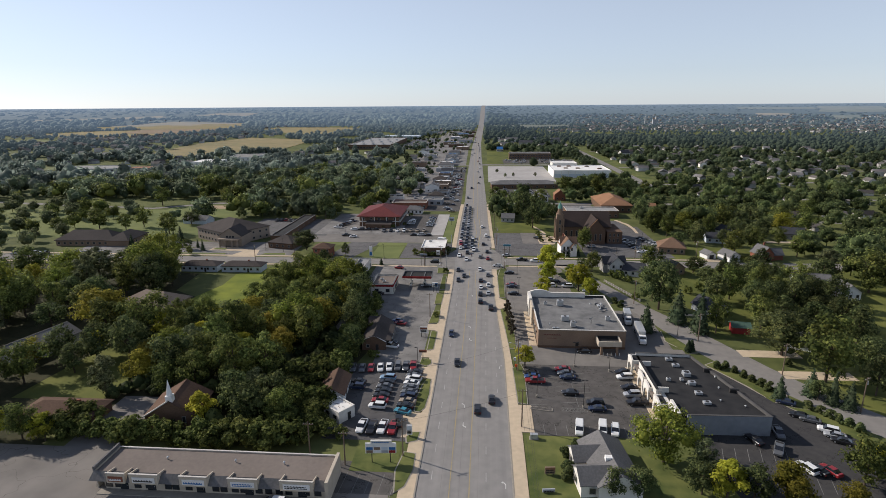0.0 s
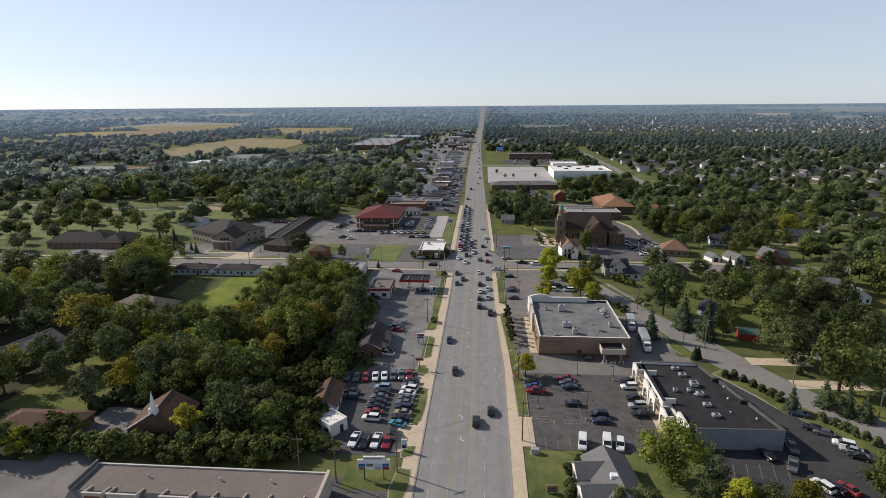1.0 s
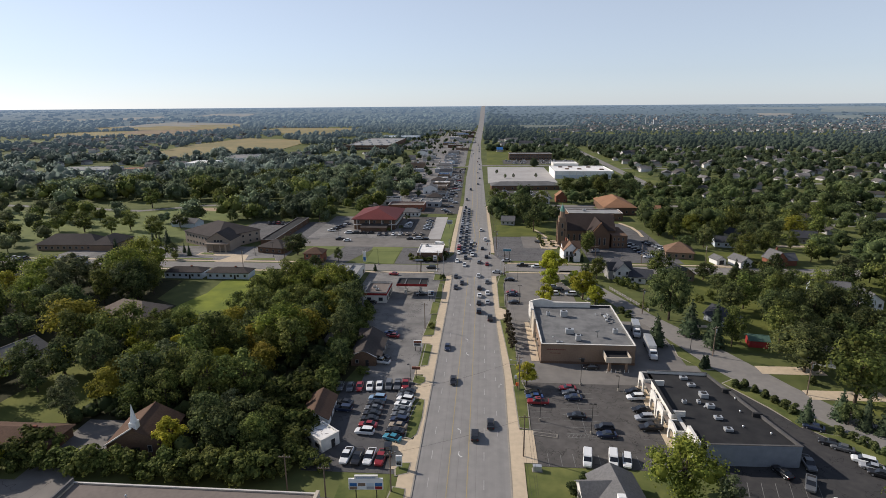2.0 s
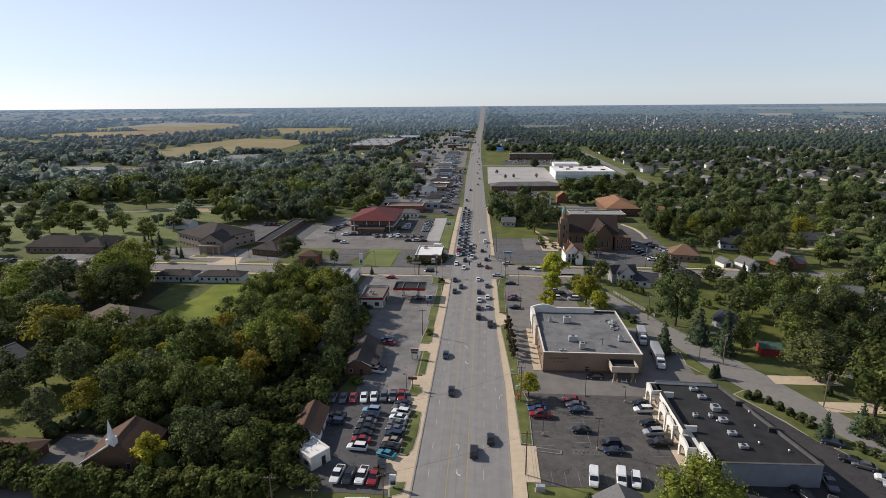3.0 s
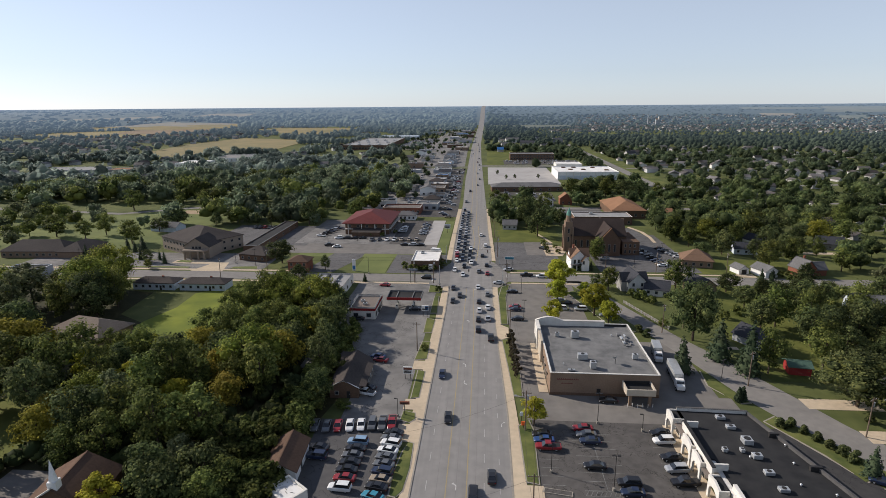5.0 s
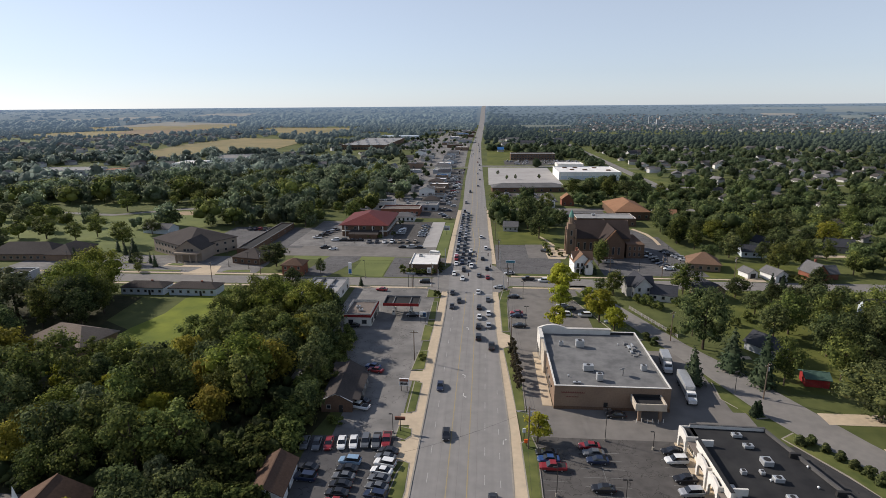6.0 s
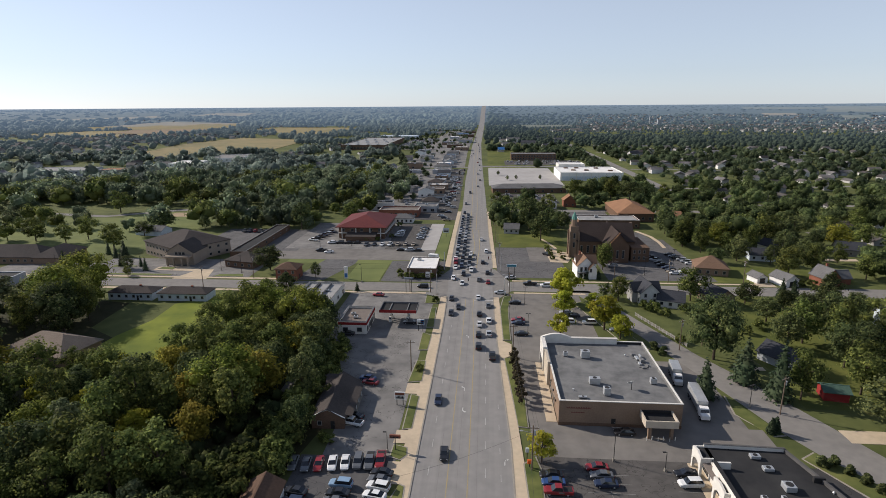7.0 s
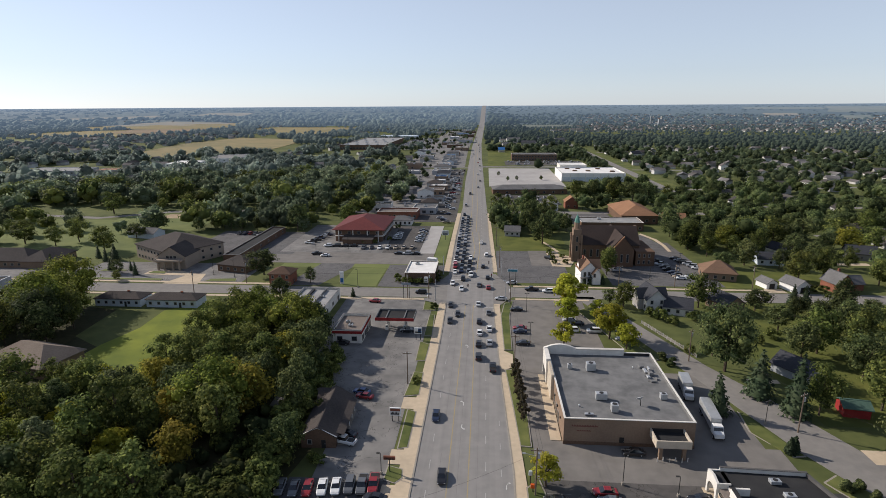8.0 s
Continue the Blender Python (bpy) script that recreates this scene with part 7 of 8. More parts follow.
# forest edge
for k, x, y, s in ((6, -50, 172, 1.3), (6, -57, 178, 1.1), (0, -36.5, 157, 0.8), (7, -40, 172, 0.95), (7, -41.5, 182, 0.95), (0, -42.5, 192, 1.1), (0, -44, 203, 1.05), (7, -46, 213, 1), (2, -52, 222, 1), (4, -60, 214, 0.95), (0, -52, 205, 1), (1, -44, 190, 1), (2, -54.6, 117, 0.95), (8, -46, 116.5, 0.8), (7, -59, 121, 1), (0, -49, 124, 0.95), (1, -43.5, 122, 0.7),):
    plant(KINDS[k], x, y, s, tall=1.15 if -47 < x < -35 and y > 150 else 1)
for x, y, s, k in ((61.2, 180, 1.1, 0), (46, 280.5, .38, 1), (49, 278.2, .36, 1), (84.0, 136.2, .72, 0), (119, 258, .8, 0), (74.8, 188.6, 1.3, 0), (79.2, 180, 1.35, 1), (121, 254, .9, 0), (-175.5, 303, .85, 0), (-196.7, 288.6, .7, 0), (-159.4, 226, 1.0, 0), (93.5, 139, .8, 0), (96.5, 134.5, .8, 1), (99.5, 132.5, .8, 0), (53.5, 120.5, .5, 1), (50, 279, .45, 0), (54, 278.4, .45, 0), (46.8, 279, .4, 0), (-46, 262 - 5, .4, 0), (-150, 280, .55, 1), (-156, 286, .45, 1), (-166, 286, .55, 1), (-178, 300, .6, 1), (-186, 306, .6, 1)):
    plant(CONES[k], x, y, s)
for x, y in ((70.2, 164.6), (71.4, 165.2)):
    plant(CONES[2], x, y, 1.0)
for x, y in ((74.4, 153.0), (77.0, 153.4), (78.5, 150.8), (79.9, 148.0), (81.0, 145.2), (82.4, 143.0), (83.6, 140.8), (89.0, 131.6), (90.6, 129.6), (91.8, 127.6), (93.0, 125.8), (94.2, 123.8), (95.2, 121.6), (26.4, 110.6), (23.6, 107.2), (23.4, 102.4), (23.2, 100.2), (96.5, 156.5), (58.5, 204.5), (56.8, 207.5)):
    plant(SHRUBS[0], x, y, rng.uniform(1.2, 1.5))
for x, y in ((14.0, 196.0), (14.1, 192.2), (14.2, 188.2), (14.4, 184), (14.5, 179.9), (14.6, 176.4), (14.7, 173.2)):
    plant(SHRUBS[1], x, y, rng.uniform(.95, 1.15))
for x, y, s in ((66, 240, 1.2), (63.5, 243, 1.0), (66.6, 213.5, .8), (69, 236, .9), (77, 240, 1.0), (104, 268 - 13, 1.1), (130, 272.5, .9), (134, 272.8, .9), (138, 272.5, .9), (96, 226, 1.1), (90, 222, .9)):
    plant(SHRUBS[2], x, y, s)
for x, y, q in ((-37.5, 119, 1.6), (-36.2, 115.4, 1.4), (-34.4, 113.4, 1.2), (-38.6, 123, 1.7), (-32, 112.2, 1.1), (-37, 126, 1.3), (-29, 111.6, .9)):
    plant(SHRUBS[2], x, y, q)
for k in range(16):
    plant(SHRUBS[2], -38.5 + 2.2 * math.sin(k * 2.3), 151 + 3.4 * k, rng.uniform(1.2, 1.8))
for k in range(34):
    y = 108 + 1.45 * k
    plant(SHRUBS[2], -41.0 + 4.2 * math.sin(k * 1.9) - (3.5 if 126 < y < 140 else 0), y, rng.uniform(1.1, 1.9))
for k in range(27):
    plant(SHRUBS[2], -100 + 2.15 * k + rng.uniform(-.8, .8), 107.7 + rng.uniform(-1.4, 1.2), rng.uniform(.9, 1.75), tall=rng.uniform(.8, 1.3))
for x, y in ((-95.5, 112.4), (-93.6, 113.2), (-97, 113.6)):
    plant(SHRUBS[2], x, y, 1.7)
for x, y in ((37.2, 327), (37.6, 321), (37.8, 315), (38, 308), (42.6, 318), (43, 308), (-30.5, 155.5), (-28.8, 154.6), (-28, 275.2), (-26, 274.8), (-24, 275), (-22, 275), (-19.5, 275), (-17.6, 275.2), (-14.6, 278), (-14.4, 283), (-14.6, 288), (-31, 276), (-32, 280), (-68.5, 347 - 5), (-60, 341.5), (-54, 341.5), (-47.6, 350), (-47.5, 380), (-12.8, 190), (-13.2, 246)):
    plant(SHRUBS[2], x, y, rng.uniform(.6, .85))

# trees scattered over woods and gardens: corners, spacing, sizes
# Kinds lean darker east and lighter west, in place of the sun's direction.
ZONES = [
    ([(-97, 116), (-42, 113), (-38, 128), (-40, 140), (-35, 150), (-36, 165), (-38, 196), (-46, 214), (-70, 236), (-92, 232), (-86, 212), (-90, 190), (-97, 176), (-112, 174), (-112, 160), (-95, 140)], 6.9, (.8, 1.25), (8, 1, 8, 2, 4, 7, 0, 8, 6, 3, 1, 1, 10), True),
    ([(-160, 132), (-104, 132), (-112, 165), (-138, 168), (-142, 205), (-128, 214), (-138, 226), (-240, 220), (-210, 160)], 10.0, (1.0, 1.5), (8, 1, 10, 8, 3, 1, 6, 0), True),
    ([(106, 190), (136, 184), (140, 220), (134, 255), (106, 255)], 8.0, (.75, 1.1), (0, 7, 2, 0, 8, 7), True),
    ([(108, 300), (172, 300), (172, 336), (114, 336)], 11.5, (.7, 1.05), (0, 7, 8, 2, 4, 8), True),
    ([(13, 384), (46, 384), (50, 425), (12, 430)], 9.5, (.85, 1.2), (0, 2, 7, 4), True),
    ([(172, 280), (174, 276), (260, 276), (330, 420), (110, 425), (112, 337), (172, 337)], 10.6, (.65, 1.15), (), False),
    ([(172, 150), (236, 150), (270, 256), (172, 256)], 11.0, (.8, 1.2), (), False),
    ([(-330, 268), (-250, 268), (-250, 380), (-400, 420)], 13.0, (.7, 1.1), (), False),
]
LATER = []
for poly, gap, (smin, smax), kinds, single in ZONES:
    xs, ys_ = [p[0] for p in poly], [p[1] for p in poly]
    tries = int((max(xs) - min(xs)) * (max(ys_) - min(ys_)) / gap ** 2 * 16)
    for _ in range(tries):
        x, y = rng.uniform(min(xs), max(xs)), rng.uniform(min(ys_), max(ys_))
        if not inside(x, y, poly) or not is_clear(x, y, 1.0):
            continue
        if any((x - a) ** 2 + (y - b) ** 2 < gap ** 2 for a, b, _ in PLANTED):
            continue
        s = rng.uniform(smin, smax)
        if single:
            plant(KINDS[rng.choice(kinds)], x, y, s, tall=rng.uniform(.9, 1.12))
        else:
            PLANTED.append((x, y, 4.2 * s))
            LATER.append((x, y, s))

UNDER = []
for poly in (ZONES[0][0], ZONES[1][0]):
    xs, ys_ = [p[0] for p in poly], [p[1] for p in poly]
    for _ in range(1500):
        x, y = rng.uniform(min(xs), max(xs)), rng.uniform(min(ys_), max(ys_))
        if inside(x, y, poly) and is_clear(x, y, .5) and len(UNDER) < 600:
            UNDER.append((x, y, rng.uniform(.22, .42)))

# woods farther off: many crowns in one mesh each
def clump_proto(seed, lobes, sub, sprays, size, rad, h):
    rs = np.random.RandomState(seed)
    V, F, at = [], [], 0
    for k in range(lobes):
        v, f = sub
        a = 2.4 * k
        d = rad * (0.5 if lobes > 1 else 0)
        r = rad * rs.uniform(.55, .8) if lobes > 1 else rad
        c = np.array([d * math.cos(a), d * math.sin(a), h * (.33 + .38 * (k / max(1, lobes - 1) if lobes > 1 else .3))])
        vv = v * r * (.8 if sprays > 20 else 1.0) * rs.uniform(.7, 1.2, (len(v), 1)) * np.array([1, 1, .9]) + c
        V.append(vv)
        F.append(f + at)
        at += len(vv)
        if sprays:
            dd = rs.normal(0, 1, (sprays, 3))
            dd /= np.linalg.norm(dd, axis=1, keepdims=True)
            dd[:, 2] = np.abs(dd[:, 2]) * .9
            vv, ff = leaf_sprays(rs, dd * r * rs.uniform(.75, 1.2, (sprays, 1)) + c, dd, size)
            V.append(vv)
            F.append(ff + at)
            at += len(vv)
    if sprays > 20:
        ring = [(.3 * math.cos(q), .3 * math.sin(q), z) for z in (0, h * .5) for q in (0, 2.1, 4.2)]
        V.append(np.array(ring))
        F.append(np.array([(0, 1, 4), (0, 4, 3), (1, 2, 5), (1, 5, 4), (2, 0, 3), (2, 3, 5)]) + at)
    return np.concatenate(V), np.concatenate(F)


def woods(name, label, spots, protos_, material):
    rs = np.random.RandomState(9)
    V, F, at = [], [], 0
    for x, y, s in spots:
        flat = 1 - land(x, y) / EYE_H
        v, f = protos_[rs.randint(len(protos_))]
        a = rs.uniform(0, 6.28)
        c, n_ = math.cos(a) * s, math.sin(a) * s
        V.append(np.stack([v[:, 0] * c - v[:, 1] * n_ + x, v[:, 0] * n_ + v[:, 1] * c + y, v[:, 2] * s * flat * rs.uniform(.85, 1.2) + land(x, y)], 1))
        F.append(f + at)
        at += len(v)
    tagged(new(name, np_mesh(name, np.concatenate(V), np.concatenate(F), material)), label, "trees", kind="stuff")


def scatter(n, gap_at, test, seed):
    """Random spots with a least distance, by a coarse grid."""
    rs, grid, out = np.random.RandomState(seed), {}, []
    for _ in range(n):
        r = test[1] + (test[2] - test[1]) * math.sqrt(rs.uniform())
        a = rs.uniform(-0.80, 0.80)
        x, y = r * math.sin(a), r * math.cos(a)
        if not test[0](x, y):
            continue
        g = gap_at
        key = (int(x // g), int(y // g))
        if any((x - p[0]) ** 2 + (y - p[1]) ** 2 < g * g for i in (-1, 0, 1) for j in (-1, 0, 1) for p in grid.get((key[0] + i, key[1] + j), ())):
            continue
        grid.setdefault(key, []).append((x, y))
        out.append((x, y, (.6 + .85 * rs.uniform() ** 1.4) * (.76 if x > 130 and y > 430 else 1.16 if x < -60 and y < 640 else 1) * (.75 if x > 130 and y > 1300 else 1)))
    return out


CELLS = {}
for a, b, c, d in CLEAR:
    for i in range(int(a // 40), int(c // 40) + 1):
        for j in range(int(b // 40), int(d // 40) + 1):
            CELLS.setdefault((i, j), []).append((a, b, c, d))


def no_block(x, y, gap):
    return not any(a - gap < x < c + gap and b - gap < y < d + gap for a, b, c, d in CELLS.get((int(x // 40), int(y // 40)), ()))


ZONE_BOX = [z[0] for z in ZONES]
OPEN = [[(-125, 630), (-20, 630), (-24, 960), (-105, 960)], [(-62, 440), (-40, 440), (-38, 720), (-112, 745), (-86, 640), (-60, 540)], [(-252, 462), (-216, 462), (-218, 522), (-252, 522)], [(-545, 565), (-400, 575), (-310, 700), (-320, 780), (-545, 680)], [(-100, 270), (-12, 270), (-14, 720), (-38, 720), (-42, 430), (-100, 400)], [(-262, 890), (-70, 890), (-70, 985), (-262, 985)], [(-178, 270), (-92, 270), (-92, 372), (-178, 372)], [(10, 270), (103, 276), (103, 352), (10, 362)], [(50, 350), (112, 350), (112, 400), (88, 445), (50, 430)],
        [(-60, 200), (10, 200), (10, 260), (-60, 260)], [(-260, 256), (-170, 256), (-170, 360), (-260, 360)], [(10, 560), (150, 560), (150, 705), (10, 705)]]
tree_noise = lambda x, y: noise.noise(Vector((x * .006, y * .006, 3.1)))


def mid_ok(x, y):
    if (y < 266 and -320 < x < 200) or (y < 335 and 60 < x < 170):
        return False
    if not no_block(x, y, 1.5) or any(inside(x, y, p) for p in ZONE_BOX) or any(inside(x, y, p) for p in FIELDS) or any(inside(x, y, p) for p in OPEN):
        return False
    if -110 < x < 130 and 390 < y < 1000:
        return tree_noise(x * 4, y * 4) > (-0.12 if x < -40 and y < 620 else 0.16) and no_block(x, y, 4)
    if x > 130:
        return tree_noise(x * 5, y * 5) > -0.42
    if -420 < x < -172 and 306 < y < 400:
        return tree_noise(x * 6, y * 6) > .2
    if x < -300 and y > 600:
        return tree_noise(x * 2, y * 2) > 0.0
    return tree_noise(x * 2, y * 2) > -0.34


def far_ok(x, y):
    if not no_block(x, y, 3) or any(inside(x, y, p) for p in FIELDS):
        return False
    if -100 < x < 90 and y < 1250:
        return tree_noise(x * 3, y * 3) > 0.15
    if x < 0 and y < 1500:
        return tree_noise(x * 2.2, y * 2.2) > 0.02
    return tree_noise(x * 1.4, y * 1.4) > (-0.62 if x > 0 else -0.10)


WOODP = [clump_proto(s, 7, ICO1, 36, .48, 5.2, 12.0) for s in range(6)]
MIDP = [clump_proto(s, 5, ICO1, 36, .6, 5.2, 12.0) for s in range(3)]
FARP = [clump_proto(20 + s, 1, ICO1, 14, 1.3, 5.6, 10.5) for s in range(4)]
HAZEP = [clump_proto(30 + s, 2, ICO1, 0, 4, 15, 8) for s in range(4)]
woods("undergrowth", "low bushes under the trees", UNDER, FARP, LEAF[0])
GARDENP = [clump_proto(60 + s, 6, ICO1, 66, .48, 4.8, 12.0) for s in range(6)]
# Darker leaves east, lighter west: the sun's direction is put into leaf colour.
east, west = [p for p in LATER if p[0] > 0], [p for p in LATER if p[0] <= 0]
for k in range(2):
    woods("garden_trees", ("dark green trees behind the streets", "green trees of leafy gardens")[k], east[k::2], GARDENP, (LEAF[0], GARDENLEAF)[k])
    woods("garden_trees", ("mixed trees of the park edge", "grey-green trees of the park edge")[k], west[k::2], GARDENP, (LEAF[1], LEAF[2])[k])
spots = scatter(18000, 8.7, (mid_ok, 140, 620), 1)
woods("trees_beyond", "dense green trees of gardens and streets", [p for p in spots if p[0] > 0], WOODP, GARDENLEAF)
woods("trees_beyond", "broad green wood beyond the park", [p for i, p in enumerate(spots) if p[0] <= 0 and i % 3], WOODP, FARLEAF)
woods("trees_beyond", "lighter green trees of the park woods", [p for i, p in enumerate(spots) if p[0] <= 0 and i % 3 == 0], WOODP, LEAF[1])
spots2 = scatter(30000, 8.6, (mid_ok, 620, 1000), 2)
# Same split farther out: haze-pale leaves west, shade-dark leaves east.
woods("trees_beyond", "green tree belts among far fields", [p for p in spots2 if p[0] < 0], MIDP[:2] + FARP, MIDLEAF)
woods("trees_beyond", "dark street trees of the suburb", [p for p in spots2 if p[0] >= 0], MIDP[:2] + FARP, TOWNLEAF)
lot_trees = [(rng.uniform(-155, -28), rng.uniform(730, 1680), rng.uniform(.35, .75)) for k in range(190)] + [(rng.uniform(-95, -30), rng.uniform(440, 730), rng.uniform(.35, .7)) for k in range(60)]
lot_trees = [p for p in lot_trees if not any(abs(o.location.x - p[0]) < 14 and abs(o.location.y - p[1]) < 13 for o in scene.objects if o.name.split(".")[0] == "store")]
woods("lot_trees", "small trees among the far store lots", lot_trees, MIDP, TOWNLEAF)
spots3 = scatter(22000, 9.8, (far_ok, 1000, 1500), 3)
# East woods get a darker base and less painted haze than the west.
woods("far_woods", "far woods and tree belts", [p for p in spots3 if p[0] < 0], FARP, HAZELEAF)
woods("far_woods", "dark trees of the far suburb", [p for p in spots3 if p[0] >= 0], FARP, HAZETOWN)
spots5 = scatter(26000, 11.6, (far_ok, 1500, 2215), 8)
woods("far_woods", "haze-blued far tree belts below the horizon", [p for p in spots5 if p[0] < 0], FARP, HAZELEAF)
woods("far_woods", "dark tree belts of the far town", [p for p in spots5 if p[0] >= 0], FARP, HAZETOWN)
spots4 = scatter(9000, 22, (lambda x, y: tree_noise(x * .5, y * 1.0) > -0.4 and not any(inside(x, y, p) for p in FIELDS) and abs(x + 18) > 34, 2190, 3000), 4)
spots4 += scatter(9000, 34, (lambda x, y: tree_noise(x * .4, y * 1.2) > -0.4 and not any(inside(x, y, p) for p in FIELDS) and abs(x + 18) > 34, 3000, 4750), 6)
woods("horizon_woods", "haze-blued woods along the horizon", [p for p in spots4 if p[0] < 0], HAZEP, HAZELEAF)
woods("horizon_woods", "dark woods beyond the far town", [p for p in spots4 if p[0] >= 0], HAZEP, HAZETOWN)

# ---- vehicles ----
def loft(stations):
    """A car body through cross-sections: y, half width, underside, shoulder and top heights."""
    bm = bmesh.new()
    rings = []
    for y, w, zb, zs, zt in stations:
        rings.append([bm.verts.new(p) for p in ((-w * .9, y, zb), (-w, y, zb + .12), (-w, y, zs), (-w * .86, y, zt), (w * .86, y, zt), (w, y, zs), (w, y, zb + .12), (w * .9, y, zb))])
    for a, b in zip(rings, rings[1:]):
        for i in range(8):
            bm.faces.new((a[i], a[(i + 1) % 8], b[(i + 1) % 8], b[i]))
    bm.faces.new(rings[0][::-1])
    bm.faces.new(rings[-1])
    bmesh.ops.recalc_face_normals(bm, faces=bm.faces[:])
    return bm


def taper(b, t):
    """A cabin between a lower and an upper rectangle: y0, y1, half width, z."""
    v = []
    for y0, y1, w, z in (b, t):
        v += [(-w, y0, z), (w, y0, z), (w, y1, z), (-w, y1, z)]
    return solid(v, [(0, 3, 2, 1), (4, 5, 6, 7), (0, 1, 5, 4), (1, 2, 6, 5), (2, 3, 7, 6), (3, 0, 4, 7)])


def car_proto(kind, plain=False):
    label = {"sedan": "sedan car with dark windows", "suv": "tall estate car with dark windows", "pickup": "pickup truck with an open bed", "van": "boxy van with dark windscreen"}[kind]
    ob = thing({"sedan": "car", "suv": "car", "pickup": "pickup_truck", "van": "van"}[kind], label, "car" if kind in ("sedan", "suv") else ("pickup truck" if kind == "pickup" else "van"))
    if kind == "sedan":
        st = [(-2.35, .74, .38, .72, .80), (-2.15, .88, .26, .86, 1.0), (-.9, .91, .2, .88, .98), (1.0, .91, .2, .86, .94), (1.95, .87, .22, .74, .82), (2.32, .70, .34, .58, .64)]
        cab, top, roof = (-1.85, 1.1, .80, .94), (-1.0, .30, .62, 1.42), (-1.02, .32, .63, 1.42, 1.46)
        wb, wr, ends = 1.4, .33, (-2.33, 2.25, .72, .60)
    elif kind == "suv":
        st = [(-2.35, .82, .42, .95, 1.05), (-2.2, .93, .3, 1.0, 1.08), (-.9, .95, .26, 1.0, 1.08), (1.1, .95, .26, .98, 1.05), (2.0, .91, .28, .88, .98), (2.36, .76, .4, .72, .78)]
        cab, top, roof = (-2.2, 1.2, .84, 1.04), (-1.85, .45, .70, 1.66), (-1.9, .48, .71, 1.66, 1.72)
        wb, wr, ends = 1.42, .37, (-2.36, 2.28, .9, .72)
    elif kind == "pickup":
        st = [(-2.85, .92, .5, .95, 1.08), (-2.7, .97, .4, 1.0, 1.1), (-.7, .98, .36, 1.0, 1.1), (1.1, .98, .36, 1.02, 1.12), (2.3, .95, .38, .95, 1.06), (2.75, .82, .48, .82, .9)]
        cab, top, roof = (-.85, 1.35, .86, 1.08), (-.6, .6, .74, 1.76), (-.65, .65, .75, 1.76, 1.83)
        wb, wr, ends = 1.75, .4, (-2.88, 2.66, .95, .8)
    else:
        st = [(-2.6, .92, .4, 1.5, 2.0), (-2.5, .97, .3, 1.55, 2.08), (.9, .97, .28, 1.5, 2.05), (1.6, .96, .28, 1.1, 1.3), (2.3, .92, .3, .92, 1.05), (2.6, .78, .42, .75, .82)]
        cab, top, roof = (1.0, 1.75, .84, 1.2), (.86, 1.1, .78, 1.95), (-2.4, .8, .8, 2.06, 2.1)
        wb, wr, ends = 1.6, .36, (-2.62, 2.5, 1.0, .75)
    shell = loft(st)
    if plain:
        cube(shell, -roof[2], roof[0], roof[3], roof[2], roof[1], roof[4])
    part("body", shell, CAR["grey"], ob)
    part("glazing", taper(cab, top), CARGLASS, ob)
    if not plain:
        part("roof", box(-roof[2], roof[0], roof[3], roof[2], roof[1], roof[4], .015), CAR["grey"], ob)
    if kind == "pickup":
        part("bed", box(-.78, -2.6, 1.085, .78, -.95, 1.115), DARKM, ob)
    if kind == "van":
        for s in (-1, 1):
            part("side_window", box(s * .965 - .02, -.2, 1.35, s * .965 + .02, .8, 1.8), CARGLASS, ob)
    wheel_me = shared("wheel", ("wheel", wr), lambda: rod(bmesh.new(), (-.12, 0, 0), (.12, 0, 0), wr, n=12), TYRE)
    rim_me = shared("rim", ("rim", wr), lambda: rod(bmesh.new(), (-.125, 0, 0), (.125, 0, 0), wr * .6, n=8), METAL)
    for sx in (-1, 1):
        for sy in (-1, 1):
            wh = part("wheel", wheel_me, None, ob)
            wh.matrix_basis = pose(sx * .80, sy * wb, wr)
            if not plain:
                part("rim", rim_me, None, wh)
    for sx in (-1, 1) if not plain else ():
        part("headlight", box(sx * .62 - .16, ends[1] - .06, ends[3] - .08, sx * .62 + .16, ends[1] + .03, ends[3] + .08), LAMPW, ob)
        part("tail_light", box(sx * .66 - .13, ends[0] - .02, ends[2] - .1, sx * .66 + .13, ends[0] + .06, ends[2] + .1), LAMPR, ob)
    return ob


CARS = {}
NAMES = {"sedan": "sedan", "suv": "sport utility car", "pickup": "pickup truck", "van": "van"}
WORDS = {"lightblue": "light blue", "navy": "dark blue"}


def put_car(kind, x, y, rz, colour, where="parked on the lot", group="parked cars"):
    """rz: 0 faces away along the highway, 180 faces back."""
    m = pose(x, y, 0.085, 0, 0, rz)
    key = (kind, y > 240 or x < -100)
    if key not in CARS:
        CARS[key] = car_proto(*key)
        CARS[key].matrix_basis = m
        ob = CARS[key]
    else:
        base = CARS[key]
        was = base.matrix_basis.copy()
        base.matrix_basis = Matrix.Identity(4)
        ob = copy_thing(base, m)
        base.matrix_basis = was
    tagged(ob, "%s %s %s" % (WORDS.get(colour, colour), NAMES[kind], where), "", group)
    for c in ob.children:
        if c.name.split(".")[0] in ("body", "roof"):
            c.material_slots[0].link = "OBJECT"
            c.material_slots[0].material = CAR[colour]
    return ob


def car_row(text, where, group):
    """Each entry: kind x y heading colour."""
    for line in text.split(";"):
        k, x, y, rz, c = line.split()
        put_car(k, float(x), float(y), float(rz), c, where, group)


